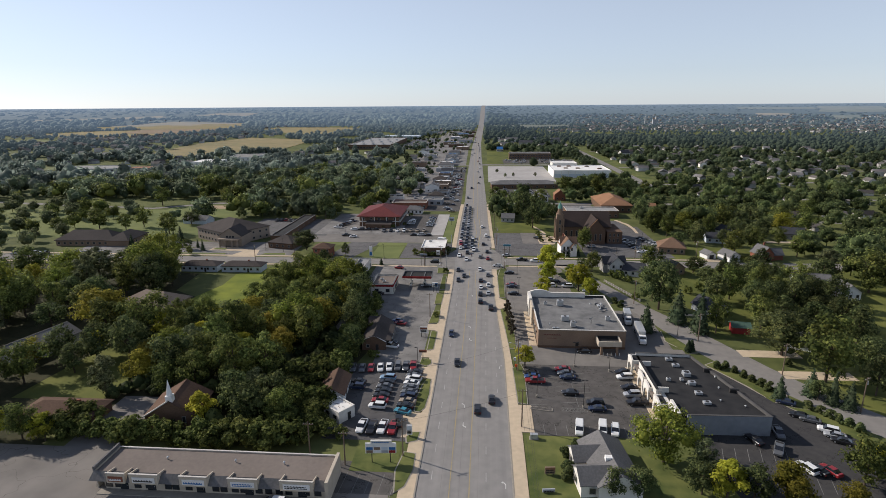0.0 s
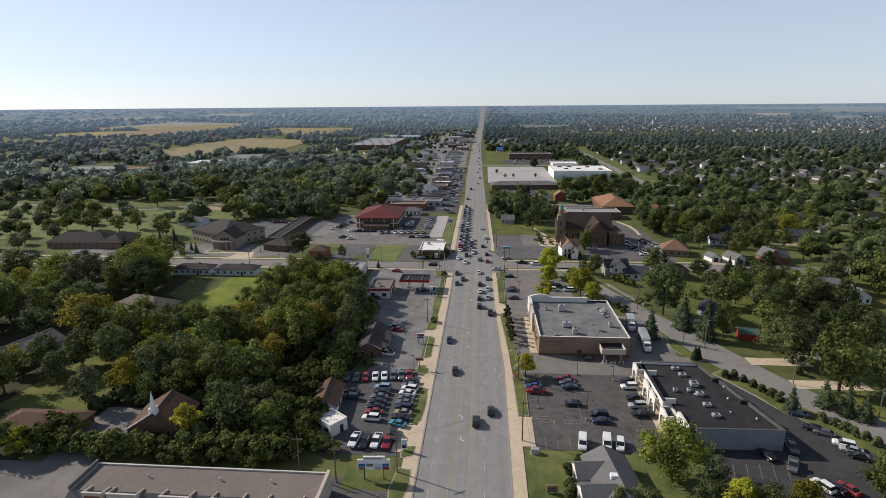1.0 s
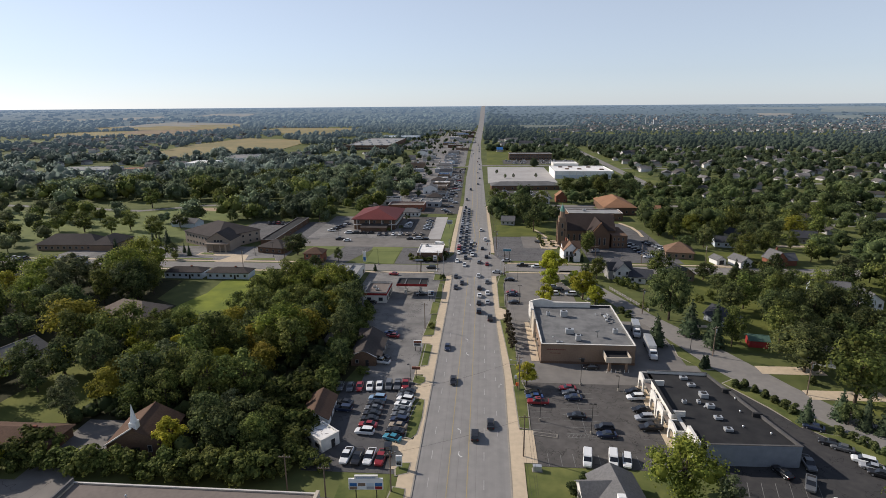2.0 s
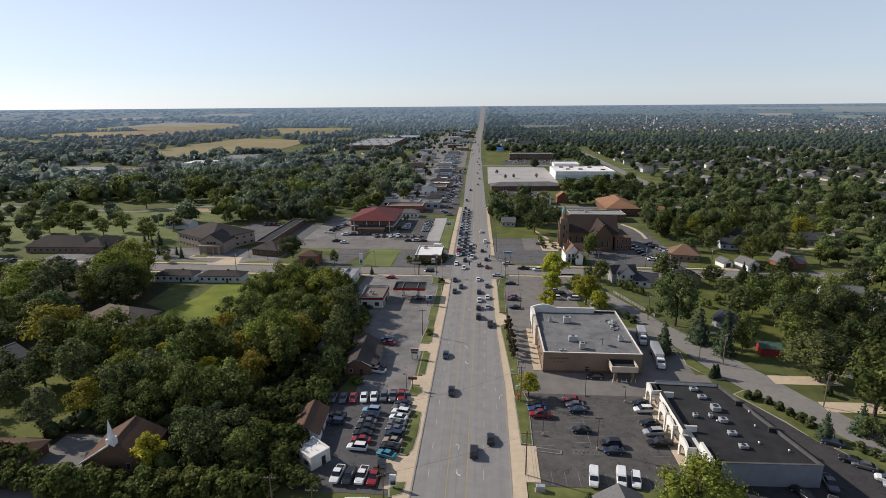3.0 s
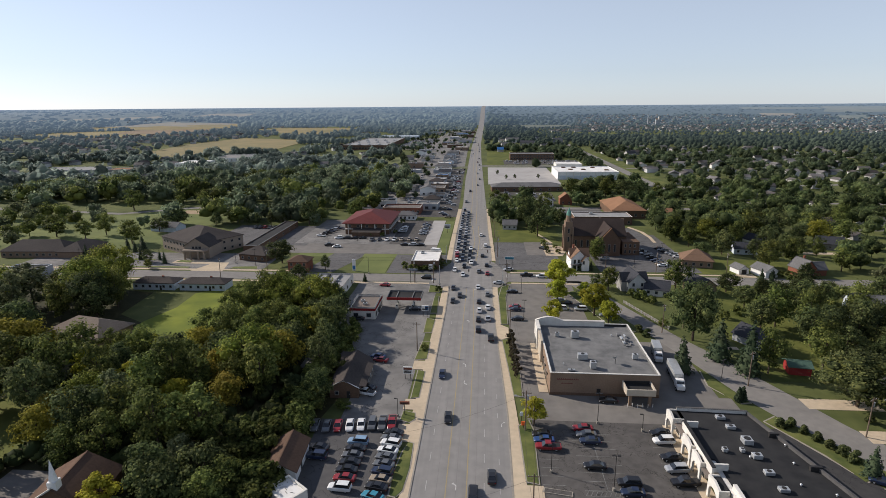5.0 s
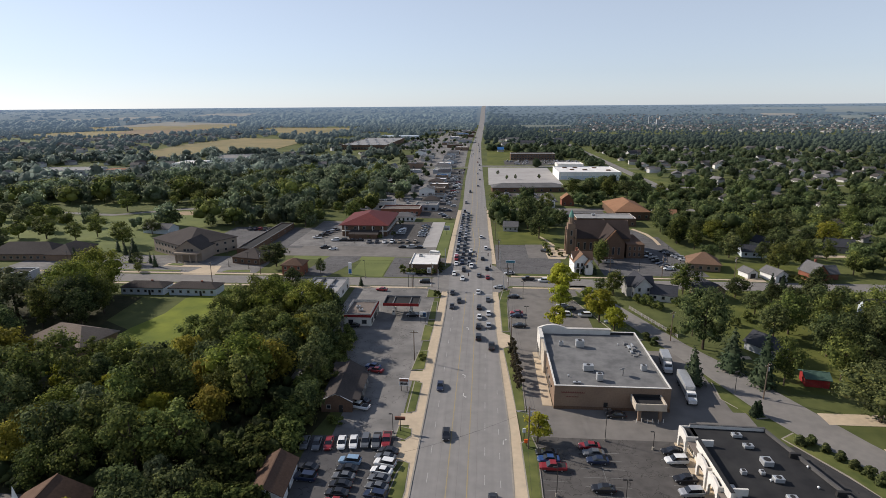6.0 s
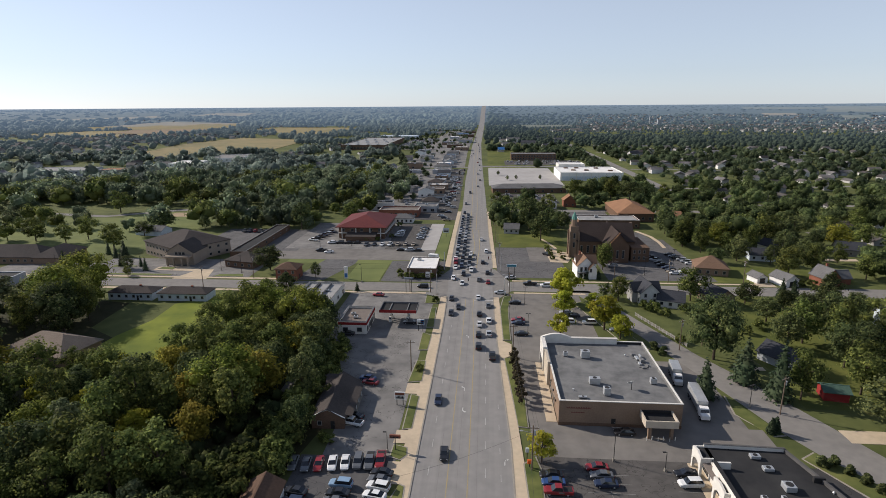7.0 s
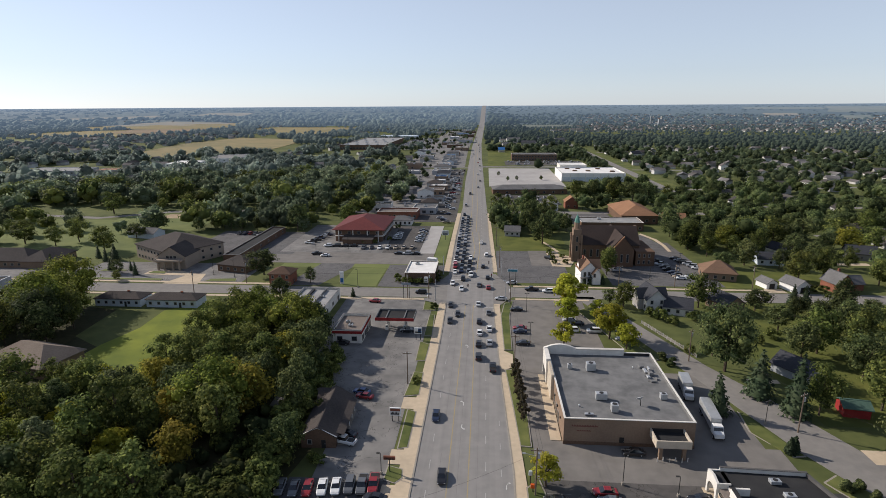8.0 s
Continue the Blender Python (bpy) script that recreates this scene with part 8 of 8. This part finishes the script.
car_row("""suv -22.6 125.3 86 white; sedan -22.4 128.2 86 red; sedan -22.6 130.8 86 black; sedan -22.5 133.2 86 black; sedan -22.5 135.7 86 grey; sedan -22.4 138.1 86 black;
 suv -22.4 140.7 86 lightblue; sedan -15.0 144.6 80 black; sedan -15.2 142.4 80 grey; suv -14.9 140.4 78 white; sedan -15.2 137.9 78 white; sedan -15.2 135.4 78 grey; sedan -15.2 133.0 78 grey;
 suv -15.0 130.6 78 navy; sedan -15.0 128.2 78 tan; sedan -15.4 126.0 78 black; sedan -15.6 123.2 70 teal; pickup -15.8 118.4 8 black""", "in a close dealer row", "dealer cars")
car_row("""sedan -34.0 146.4 186 grey; sedan -31.2 146.2 186 grey; sedan -28.6 146.5 186 red; sedan -25.8 146.9 188 white; sedan -23.2 147.3 188 white; suv -20.6 147.7 184 grey; pickup -18.2 148.0 184 grey; pickup -16.0 148.4 184 red;
 pickup -24.6 115.6 176 white; pickup -22.0 115.2 176 black; pickup -19.4 115.6 176 white; pickup -16.8 115.4 176 red; sedan -30.6 138.0 80 black; suv -30.2 135.0 84 navy""", "at the edge of the dealer lot", "dealer cars")
car_row("""sedan 19.0 146.2 90 black; sedan 19.2 144.0 90 blue; pickup 19.8 141.4 90 red; sedan 28.6 149.2 90 red; sedan 29.0 146.7 90 grey; sedan 29.4 144.2 90 navy; sedan 28.8 135.4 88 black;
 suv 34.6 130.4 90 black; sedan 34.6 127.6 90 navy; sedan 46.0 148.4 95 black; suv 45.8 145.3 95 white; sedan 45.6 139.4 95 black; suv 45.4 135.4 95 silver; pickup 45.6 131.2 95 black;
 van 28.4 117.8 170 white; van 34.0 118.0 170 white; suv 36.9 117.8 168 white""", "in the shopping lot", "shop lot cars")
car_row("""sedan 68.4 116.2 20 black; pickup 75.4 119.4 170 grey; pickup 72.2 112.6 150 grey; sedan 84.6 127.6 62 black; sedan 86.2 125.8 62 grey; suv 88.0 121.3 62 white; sedan 88.2 119.1 62 silver;
 sedan 88.5 116.9 62 black; suv 74.8 106.2 24 white; sedan 76.9 105.9 24 black; sedan 79.4 105.7 24 red; sedan 84.6 134.0 60 navy""", "behind the black-roofed shops", "rear lot cars")
car_row("""sedan 16.8 245.6 90 black; sedan 17.0 228.4 90 red; sedan 16.9 225.6 90 navy; sedan 17.2 216.4 90 black; sedan 34.4 236.4 90 silver; suv 33.8 227.6 90 white; suv 41.0 227.4 90 white; sedan 48.8 221.4 85 silver;
 sedan 36.6 233.4 90 black; sedan 37.2 162.2 90 black; pickup -25.4 162.2 75 white; sedan -25.4 164.8 75 black; sedan -25.0 181.6 75 red; sedan -26.2 183.8 75 blue;
 sedan -20.0 224.0 90 black; sedan -39.0 213.0 92 black; sedan -36.2 251.4 80 red; sedan -37.0 88.4 100 grey; suv -36.0 88.2 85 white""", "on a roadside lot", "roadside cars")
car_row("""sedan -2.9 151.6 182 black; suv 3.7 125.3 0 black; sedan 7.4 130.5 0 black; pickup 7.8 199.3 0 black; sedan -6.5 233.6 182 black; sedan -4.1 239.9 182 black; sedan 3.6 233.5 0 black; sedan 6.9 241.9 0 grey;
 sedan 7.0 227.2 0 white; sedan 3.8 223.9 0 white; sedan 7.0 216.1 0 silver; sedan 3.6 215.2 0 black; suv 3.7 206.0 0 black; suv -19.9 262.6 90 black; sedan -7.2 248.9 180 black; sedan 3.0 250.6 0 white; sedan 11.5 256.6 80 silver""",
        "driving on the highway", "highway traffic")
car_row("""sedan 3.0 272.9 0 grey; sedan 6.9 270.0 0 red; sedan -4.0 267.7 180 white; sedan -8.0 274.7 180 white; suv -3.9 280.7 180 black; pickup -0.7 286.8 180 white; sedan 6.6 283.3 0 black; sedan -7.9 290.6 180 white; van -8.2 299.0 180 red;
 sedan -6.0 173.6 181 navy; suv 6.0 320.0 0 white; sedan 3.4 345.0 0 white; sedan 4.5 300.0 0 black; sedan 16.5 276.4 95 silver; suv 30.5 266.5 92 white; pickup 24.0 268.4 92 black; sedan -58 262 90 red""",
        "near the signal crossing", "highway traffic")
rng = random.Random(21)
TONES = ["white", "silver", "grey", "black", "black", "navy", "silver", "navy", "tan", "white", "grey", "black", "red", "white", "silver"]
for lane, n, y0 in ((-8.6, 14, 305), (-5.2, 16, 292), (-1.8, 4, 290)):
    for k in range(n):
        y = y0 + 7.9 * k + rng.uniform(-1.1, 1.1)
        put_car(rng.choice(("sedan", "suv", "sedan", "pickup")), lane + (mid(y) + 1.4 if y > 310 else 0) * .6, y, 180, rng.choice(("black", "navy", "grey", "black", "white", "silver", "black", "grey")), "waiting in the queue", "queued cars")
for k in range(22):
    y = 420 + 44 * k + rng.uniform(-8, 8)
    lane = rng.choice((-6.4, -3.6, 3.2, 5.4))
    put_car(rng.choice(("sedan", "suv", "pickup")), mid(y) + lane, y, 180 if lane < 0 else 0, rng.choice(TONES), "far along the highway", "highway traffic")
for x0, y0, dx, dy, n, rz in ((-78, 334.5, 4.6, 0.2, 4, 100), (-58, 331, 4.2, .3, 7, 176), (-38, 321, 4.4, -.2, 3, 95), (-31, 347, 0, 3.6, 8, 84), (-44, 352, 0, 4.2, 4, 84), (-90, 340, 1.0, 4.0, 6, 70), (-79, 318, 5, -3, 2, 95),
                              (-138, 360.5, 3.2, 0, 6, 4), (-124, 352, 3.0, 0, 4, 4), (96.0, 318.5, .9, -3.2, 6, 70), (86, 312, 0.4, -4.2, 7, 86), (88, 289, 5, .4, 2, 86), (64, 297, 0, 1, 1, 90), (36, 316, 0, 1, 1, 40),
                              (-216, 262, 0, 3.1, 3, 80), (-250, 268, 2.9, .1, 7, 6), (-24, 297, 0, 1, 1, 60)):
    for k in range(n):
        put_car(rng.choice(("sedan", "suv", "sedan", "pickup")), x0 + dx * k, y0 + dy * k, rz, rng.choice(TONES), "in a distant car park", "distant parked cars")
for k in range(26):
    y = 396 + 9 * (k % 34) + rng.uniform(-3, 3)
    put_car(rng.choice(("sedan", "suv", "pickup")), mid(y) - 14 - rng.uniform(0, 9), y, rng.choice((90, 80, 270)), rng.choice(TONES), "outside the roadside stores", "distant parked cars")

STORES = [o for o in scene.objects if o.name.split(".")[0] == "store"]


def no_store(x, y):
    return not any(abs(o.location.x - x) < 15 and abs(o.location.y - y) < 9 for o in STORES)


bm = bmesh.new()
for x0, y0, x1, y1, n in ((-155, 1005, -100, 1335, 380), (33, 750, 126, 798, 90), (16, 470, 60, 508, 40), (-44, 440, -18, 690, 110), (-95, 430, -50, 690, 60)):
    for k in range(n):
        x, y = rng.uniform(x0, x1), y0 + round(rng.uniform(0, (y1 - y0) / 9)) * 9
        if y < 700 and not no_store(x, y):
            continue
        cube(bm, x - .9, y - 2.2, .1, x + .9, y + 2.2, 1.0)
        cube(bm, x - .8, y - 1.4, 1.0, x + .8, y + .9, 1.5)
lone("far_parked_cars", bm, mat("far_car_paint", (.55, .55, .55), (.05, .05, .06), .25, 3.0, rough=.4), "rows of parked cars at the far shopping centre", "cars", kind="stuff")


def big_truck(x, y, rz, length, label):
    ob = thing("delivery_truck", label, "truck", x, y, rz, "delivery trucks", .05)
    part("cargo_box", box(-1.2, -length, 1.1, 1.2, 0, 3.6, .04), METAL, ob)
    part("chassis", box(-1.0, -length, .7, 1.0, 3.2, 1.1), DARKM, ob)
    cabp = part("cab", loft([(.4, 1.15, .7, 2.2, 2.7), (1.8, 1.15, .6, 2.1, 2.75), (2.2, 1.12, .6, 1.7, 1.85), (3.3, 1.0, .6, 1.4, 1.6)]), WHITEP, ob)
    part("windscreen", taper((1.85, 2.25, 1.0, 1.86), (1.6, 1.83, .95, 2.65)), CARGLASS, cabp)
    for yy in (2.5, -length + 1.2, -length + 2.5):
        for s in (-1, 1):
            w = part("wheel", shared("wheel", ("bigwheel",), lambda: rod(bmesh.new(), (-.16, 0, 0), (.16, 0, 0), .5, n=12), TYRE), None, ob)
            w.matrix_basis = pose(s * 1.05, yy, .5)
            part("rim", shared("rim", ("bigrim",), lambda: rod(bmesh.new(), (-.165, 0, 0), (.165, 0, 0), .28, n=8), METAL), None, w)
    for s in (-1, 1):
        part("headlight", box(s * .75 - .15, 3.26, .95, s * .75 + .15, 3.34, 1.15), LAMPW, ob)


big_truck(57.6, 171.6, 174, 9.6, "white articulated delivery truck beside the drugstore")
big_truck(57.0, 188.0, 172, 6.0, "white box truck parked behind the drugstore")
tl = thing("camper_trailer", "small white trailer parked by the corner shop", "trailer", -19.5, 306, 70)
part("shell", box(-1.1, -2.4, .5, 1.1, 2.4, 2.6, .2), WHITEP, tl)
for s in (-1, 1):
    part("wheel", rod(bmesh.new(), (s * 1.0 - .1, 0, .33), (s * 1.0 + .1, 0, .33), .33, n=10), TYRE, tl)
part("drawbar", box(-.08, 2.4, .4, .08, 3.6, .5), DARKM, tl)

# ---- poles, wires, signs ----
def utility_pole(x, y, h=11.0, rz=0.0, lamp=False, can=False):
    ob = thing("utility_pole", "tall weathered wooden utility pole with a crossarm", "utility pole", x, y, rz, "utility poles")
    part("shaft", rod(bmesh.new(), (0, 0, -.2), (0, 0, h), .17, .11, 8), POLEW, ob)
    arm = part("crossarm", box(-1.2, -.06, h - .7, 1.2, .06, h - .55), POLEW, ob)
    for k in (-1.05, -.4, .4, 1.05):
        part("insulator", rod(bmesh.new(), (k, 0, h - .55), (k, 0, h - .35), .05), METAL, arm)
    if can:
        part("transformer", rod(bmesh.new(), (.35, 0, h - 2.2), (.35, 0, h - 1.2), .25, n=10), METAL, ob)
    if lamp:
        part("lamp_arm", rod(bmesh.new(), (0, 0, h - 1.8), (-2.2, 0, h - 1.3), .05), METAL, ob)
        part("lamp_head", box(-2.7, -.15, h - 1.4, -2.1, .15, h - 1.22, .03), METAL, ob)


def wire(points, label="thin dark overhead wires", sag=.5):
    cu = bpy.data.curves.new("overhead_wire", "CURVE")
    cu.dimensions, cu.bevel_depth, cu.bevel_resolution = "3D", .018, 0
    for a, b in zip(points, points[1:]):
        sp_ = cu.splines.new("POLY")
        sp_.points.add(8)
        for k in range(9):
            f = k / 8
            p = Vector(a).lerp(Vector(b), f)
            sp_.points[k].co = (p.x, p.y, p.z - sag * 4 * f * (1 - f), 1)
    cu.materials.append(DARKM)
    tagged(new("overhead_wire", cu), label, "wire", "overhead wires")


def lamp_post(x, y, h=7.5, rz=0.0, heads=1):
    ob = thing("lamp_post", "slim dark parking lot lamp post", "lamp post", x, y, rz, "lamp posts")
    part("base", rod(bmesh.new(), (0, 0, 0), (0, 0, .7), .28, n=10), CURBM, ob)
    part("shaft", rod(bmesh.new(), (0, 0, .7), (0, 0, h), .08, .06), DARKM, ob)
    for s in (-1, 1)[:heads]:
        part("lamp_head", box(s * .15, -.18, h - .12, s * .85, .18, h + .05, .03), DARKM, ob)


RIGHT_POLES = [(14.6, 118.8), (15.3, 148.0), (13.9, 200.0), (14.9, 252.5), (12.0, 300), (11.2, 340), (10.5, 385), (9.5, 430)]
for k, (x, y) in enumerate(RIGHT_POLES):
    utility_pole(x, y, 10.5, 0, k in (1, 3), k % 3 == 1)
for dx in (-1.05, .4, 1.05):
    wire([(15, 60, 10.2)] + [(x + dx, y, 10.2) for x, y in RIGHT_POLES], sag=.7)
for x, y, h, rz in ((-12.9, 105.4, 9.5, 30), (-25.2, 101.5, 8.5, 0), (-33.8, 103.8, 9, 0), (-15.0, 189.5, 9.5, 0), (-24.4, 256.6, 10.5, 90), (76.3, 173, 10, 30), (64.4, 208, 10, 30), (72.5, 212, 9, 30), (92.0, 150.5, 10, 30), (101.5, 131, 10, 30), (-16.2, 256.8, 10.5, 0), (-110, 256, 10, 90), (-95, 271, 10, 90), (82, 275, 10, 90), (112, 274.4, 10, 90), (60, 276, 9, 0), (-170, 271, 9, 90)):
    utility_pole(x, y, h, rz, False, h > 9.8)
wire([(-110, 256, 9.6), (-24.4, 256.6, 10.2), (-16.2, 256.8, 10.2), (14.9, 252.5, 10.0), (82, 275, 9.7), (112, 274.4, 9.7), (180, 274, 9.7)])
wire([(64.4, 208, 9.6), (76.3, 173, 9.6), (92, 150.5, 9.6), (101.5, 131, 9.6), (118, 105, 9.6)])
wire([(14.6, 118.8, 9.5), (-12.9, 105.4, 9.0), (-25.2, 101.5, 8.2)])
wire([(15.3, 148, 9.5), (-12.0, 133, 8.0)], sag=.9)
for x, y, h, rz, n in ((32.6, 152.2, 8, 0, 2), (31.2, 128.6, 8, 0, 2), (19.6, 218, 7, 0, 2), (20.4, 245, 7, 0, 2), (19.6, 133.4, 6.5, 0, 1), (42.3, 149.6, 4.5, 0, 1), (70.6, 176, 6, 30, 2), (-15.2, 152.2, 5, 0, 1), (-66, 330, 8, 0, 2), (-44, 329, 8, 0, 2), (-80, 320, 8, 0, 2), (92, 300, 8, 0, 2), (75, 285, 8, 0, 2), (-46.6, 268, 8, 0, 1), (-190, 276, 8, 0, 2), (-115, 282, 7, 0, 1), (-104, 279, 8, 0, 2)):
    lamp_post(x, y, h, rz, n)


def pylon_sign(x, y, rz, w, h0, h1, label, face, posts=2, bands=(), rows=2, group="roadside signs"):
    ob = thing("roadside_sign", label, "sign", x, y, rz, group)
    xs = (-w * .3, w * .3) if posts == 2 else (0,)
    for px in xs:
        part("post", box(px - .09, -.09, 0, px + .09, .09, h0 + .1), DARKM, ob)
    cab_ = part("cabinet", box(-w / 2, -.18, h0, w / 2, .18, h1, .03), face, ob)
    for k, (a, b, c, d, m) in enumerate(bands):
        part("panel", box(-w / 2 + w * a, -.22, h0 + (h1 - h0) * b, -w / 2 + w * c, -.185, h0 + (h1 - h0) * d), m, cab_)
    if rows:
        bars(cab_, "s", 0, -.2, h0 + (h1 - h0) * .15, w * .8, (h1 - h0) * .7, DARKM, rows, 6)
    return ob


grid = [(.03 + .245 * i, .04 + .31 * j, .24 + .245 * i, .31 + .31 * j, ((TANB, BLUEP), (WHITEP, TANB), (GREYW, BLUEW), (REDD, BLUEP))[i][j]) for i in range(4) for j in range(2)]
sg = pylon_sign(-17.4, 103.0, 4, 6.8, 2.4, 4.9, "large white directory sign of the shop row", WHITEP, 2, grid, 0)
part("header", box(-2.2, -.2, 4.9, 2.4, .2, 5.6), OFFW, sg)
bars(sg, "s", .1, -.2, 5.05, 3.8, .4, BLUEP, 1, 8)
pylon_sign(-15.4, 171.5, 0, 2.6, 1.6, 3.6, "white and maroon roadside sign on posts", WHITEP, 2, [(.05, .6, .95, .95, REDB)], 1)
pylon_sign(-13.6, 153.0, 0, 2.4, 3.0, 3.8, "small red-brown sign on one post", REDB, 1, [], 1)
pylon_sign(-12.4, 113.0, 0, 1.3, .6, 3.2, "narrow white dealer sign", WHITEP, 1, [(.1, .5, .9, .9, BLUEW)], 1)
pylon_sign(-15.6, 218.0, 0, 2.4, 2.2, 4.2, "fuel price sign in white and purple", WHITEP, 2, [(.5, .1, .95, .9, BLUEP), (.5, .5, .95, .75, REDP)], 1)
pylon_sign(-24.8, 258.0 - 1.8, 0, 3.7, 5.6, 6.4, "slate-grey roadside board on tall posts", SLATEW, 2, [], 0)
pylon_sign(-19.0, 273.0, 0, 1.7, 1.2, 3.6, "pale square corner sign", WHITEP, 1, [], 2)
pylon_sign(16.8, 275.6, 0, 4.2, 5.6, 6.8, "pale blue billboard on posts at the crossing", BLUEW, 2, [(.05, .1, .95, .9, TEALB)], 0)
pylon_sign(-54.4, 272.5, 0, 1.6, .2, 5.6, "tall white and blue totem sign", WHITEP, 1, [(.1, .1, .9, .45, BLUEP)], 0)
pylon_sign(-16.6, 352, 0, 3.4, 2.8, 5.4, "grey roadside sign on grass", BLUEW, 1, [(.08, .3, .92, .9, GREYW)], 1)
pylon_sign(19.5, 101.2, 6, 2.2, .3, 1.9, "small brown business sign on the lawn", TANB, 2, [(.05, .5, .95, .95, SHORNG)], 2)
pylon_sign(18.6, 95.5, 6, 2.6, .2, .9, "low grey sign on the lawn", GREYW, 2, [], 1)
pylon_sign(14.9, 148.9, 0, .9, 1.0, 1.9, "orange warning sign beside the walk", ORANGEP, 1, [], 0)
pylon_sign(14.6, 151.6, 0, .7, 1.8, 2.8, "small blue sign on the pole", BLUEW, 1, [], 0)
pylon_sign(15.0, 188.4, 0, .7, 1.8, 2.8, "small blue sign on a post", BLUEW, 1, [], 0)
bx = thing("utility_cabinet", "grey metal utility cabinet on the grass", "cabinet", 17.2, 114.2, 0)
part("casing", box(-.9, -.5, .1, .9, .5, 1.3, .04), METAL, bx)
part("pad", box(-1.1, -.7, 0, 1.1, .7, .12), CURBM, bx)

# span wires with signals over the crossing
posts = [(-13.4, 254.4), (13.2, 254.8), (12.6, 286.5), (-12.8, 287.5)]
for x, y in posts:
    ob = thing("signal_pole", "grey steel traffic signal pole", "pole", x, y, 0, "signal poles")
    part("shaft", rod(bmesh.new(), (0, 0, 0), (0, 0, 8.6), .16, .12), METAL, ob)
    part("base", rod(bmesh.new(), (0, 0, 0), (0, 0, .4), .3), CURBM, ob)
for a, b in ((0, 1), (1, 2), (2, 3), (3, 0), (0, 2)):
    wire([(*posts[a], 7.6), (*posts[b], 7.6)], "thin span wire carrying the signals", .4)
for x, y in ((-6, 254.5), (-1, 254.6), (4, 254.7), (8, 268), (7, 286.6), (1.5, 286.9), (-5, 287.2), (-13, 270)):
    ob = thing("traffic_signal", "black three-lamp traffic signal on a wire", "traffic light", x, y, 0, "traffic signals", 5.7)
    part("housing", box(-.2, -.15, 0, .2, .15, 1.25, .03), DARKM, ob)
    part("hanger", rod(bmesh.new(), (0, 0, 1.25), (0, 0, 1.75), .03), DARKM, ob)
    for k, m in enumerate((SHGRN, SHORNG, LAMPR)):
        part("lens", rod(bmesh.new(), (0, -.17, .22 + .4 * k), (0, -.14, .22 + .4 * k), .13, n=10), m, ob)

# fence along the side street
fn = thing("garden_fence", "weathered grey picket fence along the street", "fence", 0, 0, 0)
a, b = Vector((58.5, 236, 0)), Vector((67.5, 210.5, 0))
n = 14
for k in range(n + 1):
    p = a.lerp(b, k / n)
    part("post", box(p.x - .07, p.y - .07, 0, p.x + .07, p.y + .07, 1.3), METAL, fn)
ang = math.degrees(math.atan2(b.y - a.y, b.x - a.x))
for k in range(n):
    p = a.lerp(b, k / n)
    ln = (b - a).length / n
    for z in (.35, .95):
        part("rail", shared("rail", ("rail",), lambda: box(.05, -.03, 0, ln - .05, .03, .12), FRAMEM), None, fn).matrix_basis = pose(p.x, p.y, z, 0, 0, ang)
    for q in range(4):
        part("slat", shared("slat", ("slat",), lambda: box(-.1, -.02, 0, .1, .02, 1.15), FRAMEM), None, fn).matrix_basis = pose(*(a.lerp(b, (k + (q + .5) / 4) / n) + Vector((.05, .02, .1))), 0, 0, ang)

# elevator tower and mill on the skyline
tower = thing("grain_silo", "slim pale grain elevator tower on the skyline", "silo", 602, 2150, 0)
part("shaft", rod(bmesh.new(), (0, 0, 0), (0, 0, 29), 3.6, 3.4, 12), GREYW, tower)
part("cap", rod(bmesh.new(), (0, 0, 29), (0, 0, 31.5), 2.6, 2.0, 8), GREYW, tower)
mill = thing("grain_mill", "stepped grey-brown grain mill with a narrow headhouse", "mill", 636, 2150, 0)
part("body", box(-8, -6, 0, 6, 6, 20), GREYW, mill)
part("headhouse", box(1, -4, 20, 4.6, 4, 30), TRIM, mill)
part("bin", rod(bmesh.new(), (-5, -3, 20), (-5, -3, 24), 2.6, 2.4, 10), TANB, mill)
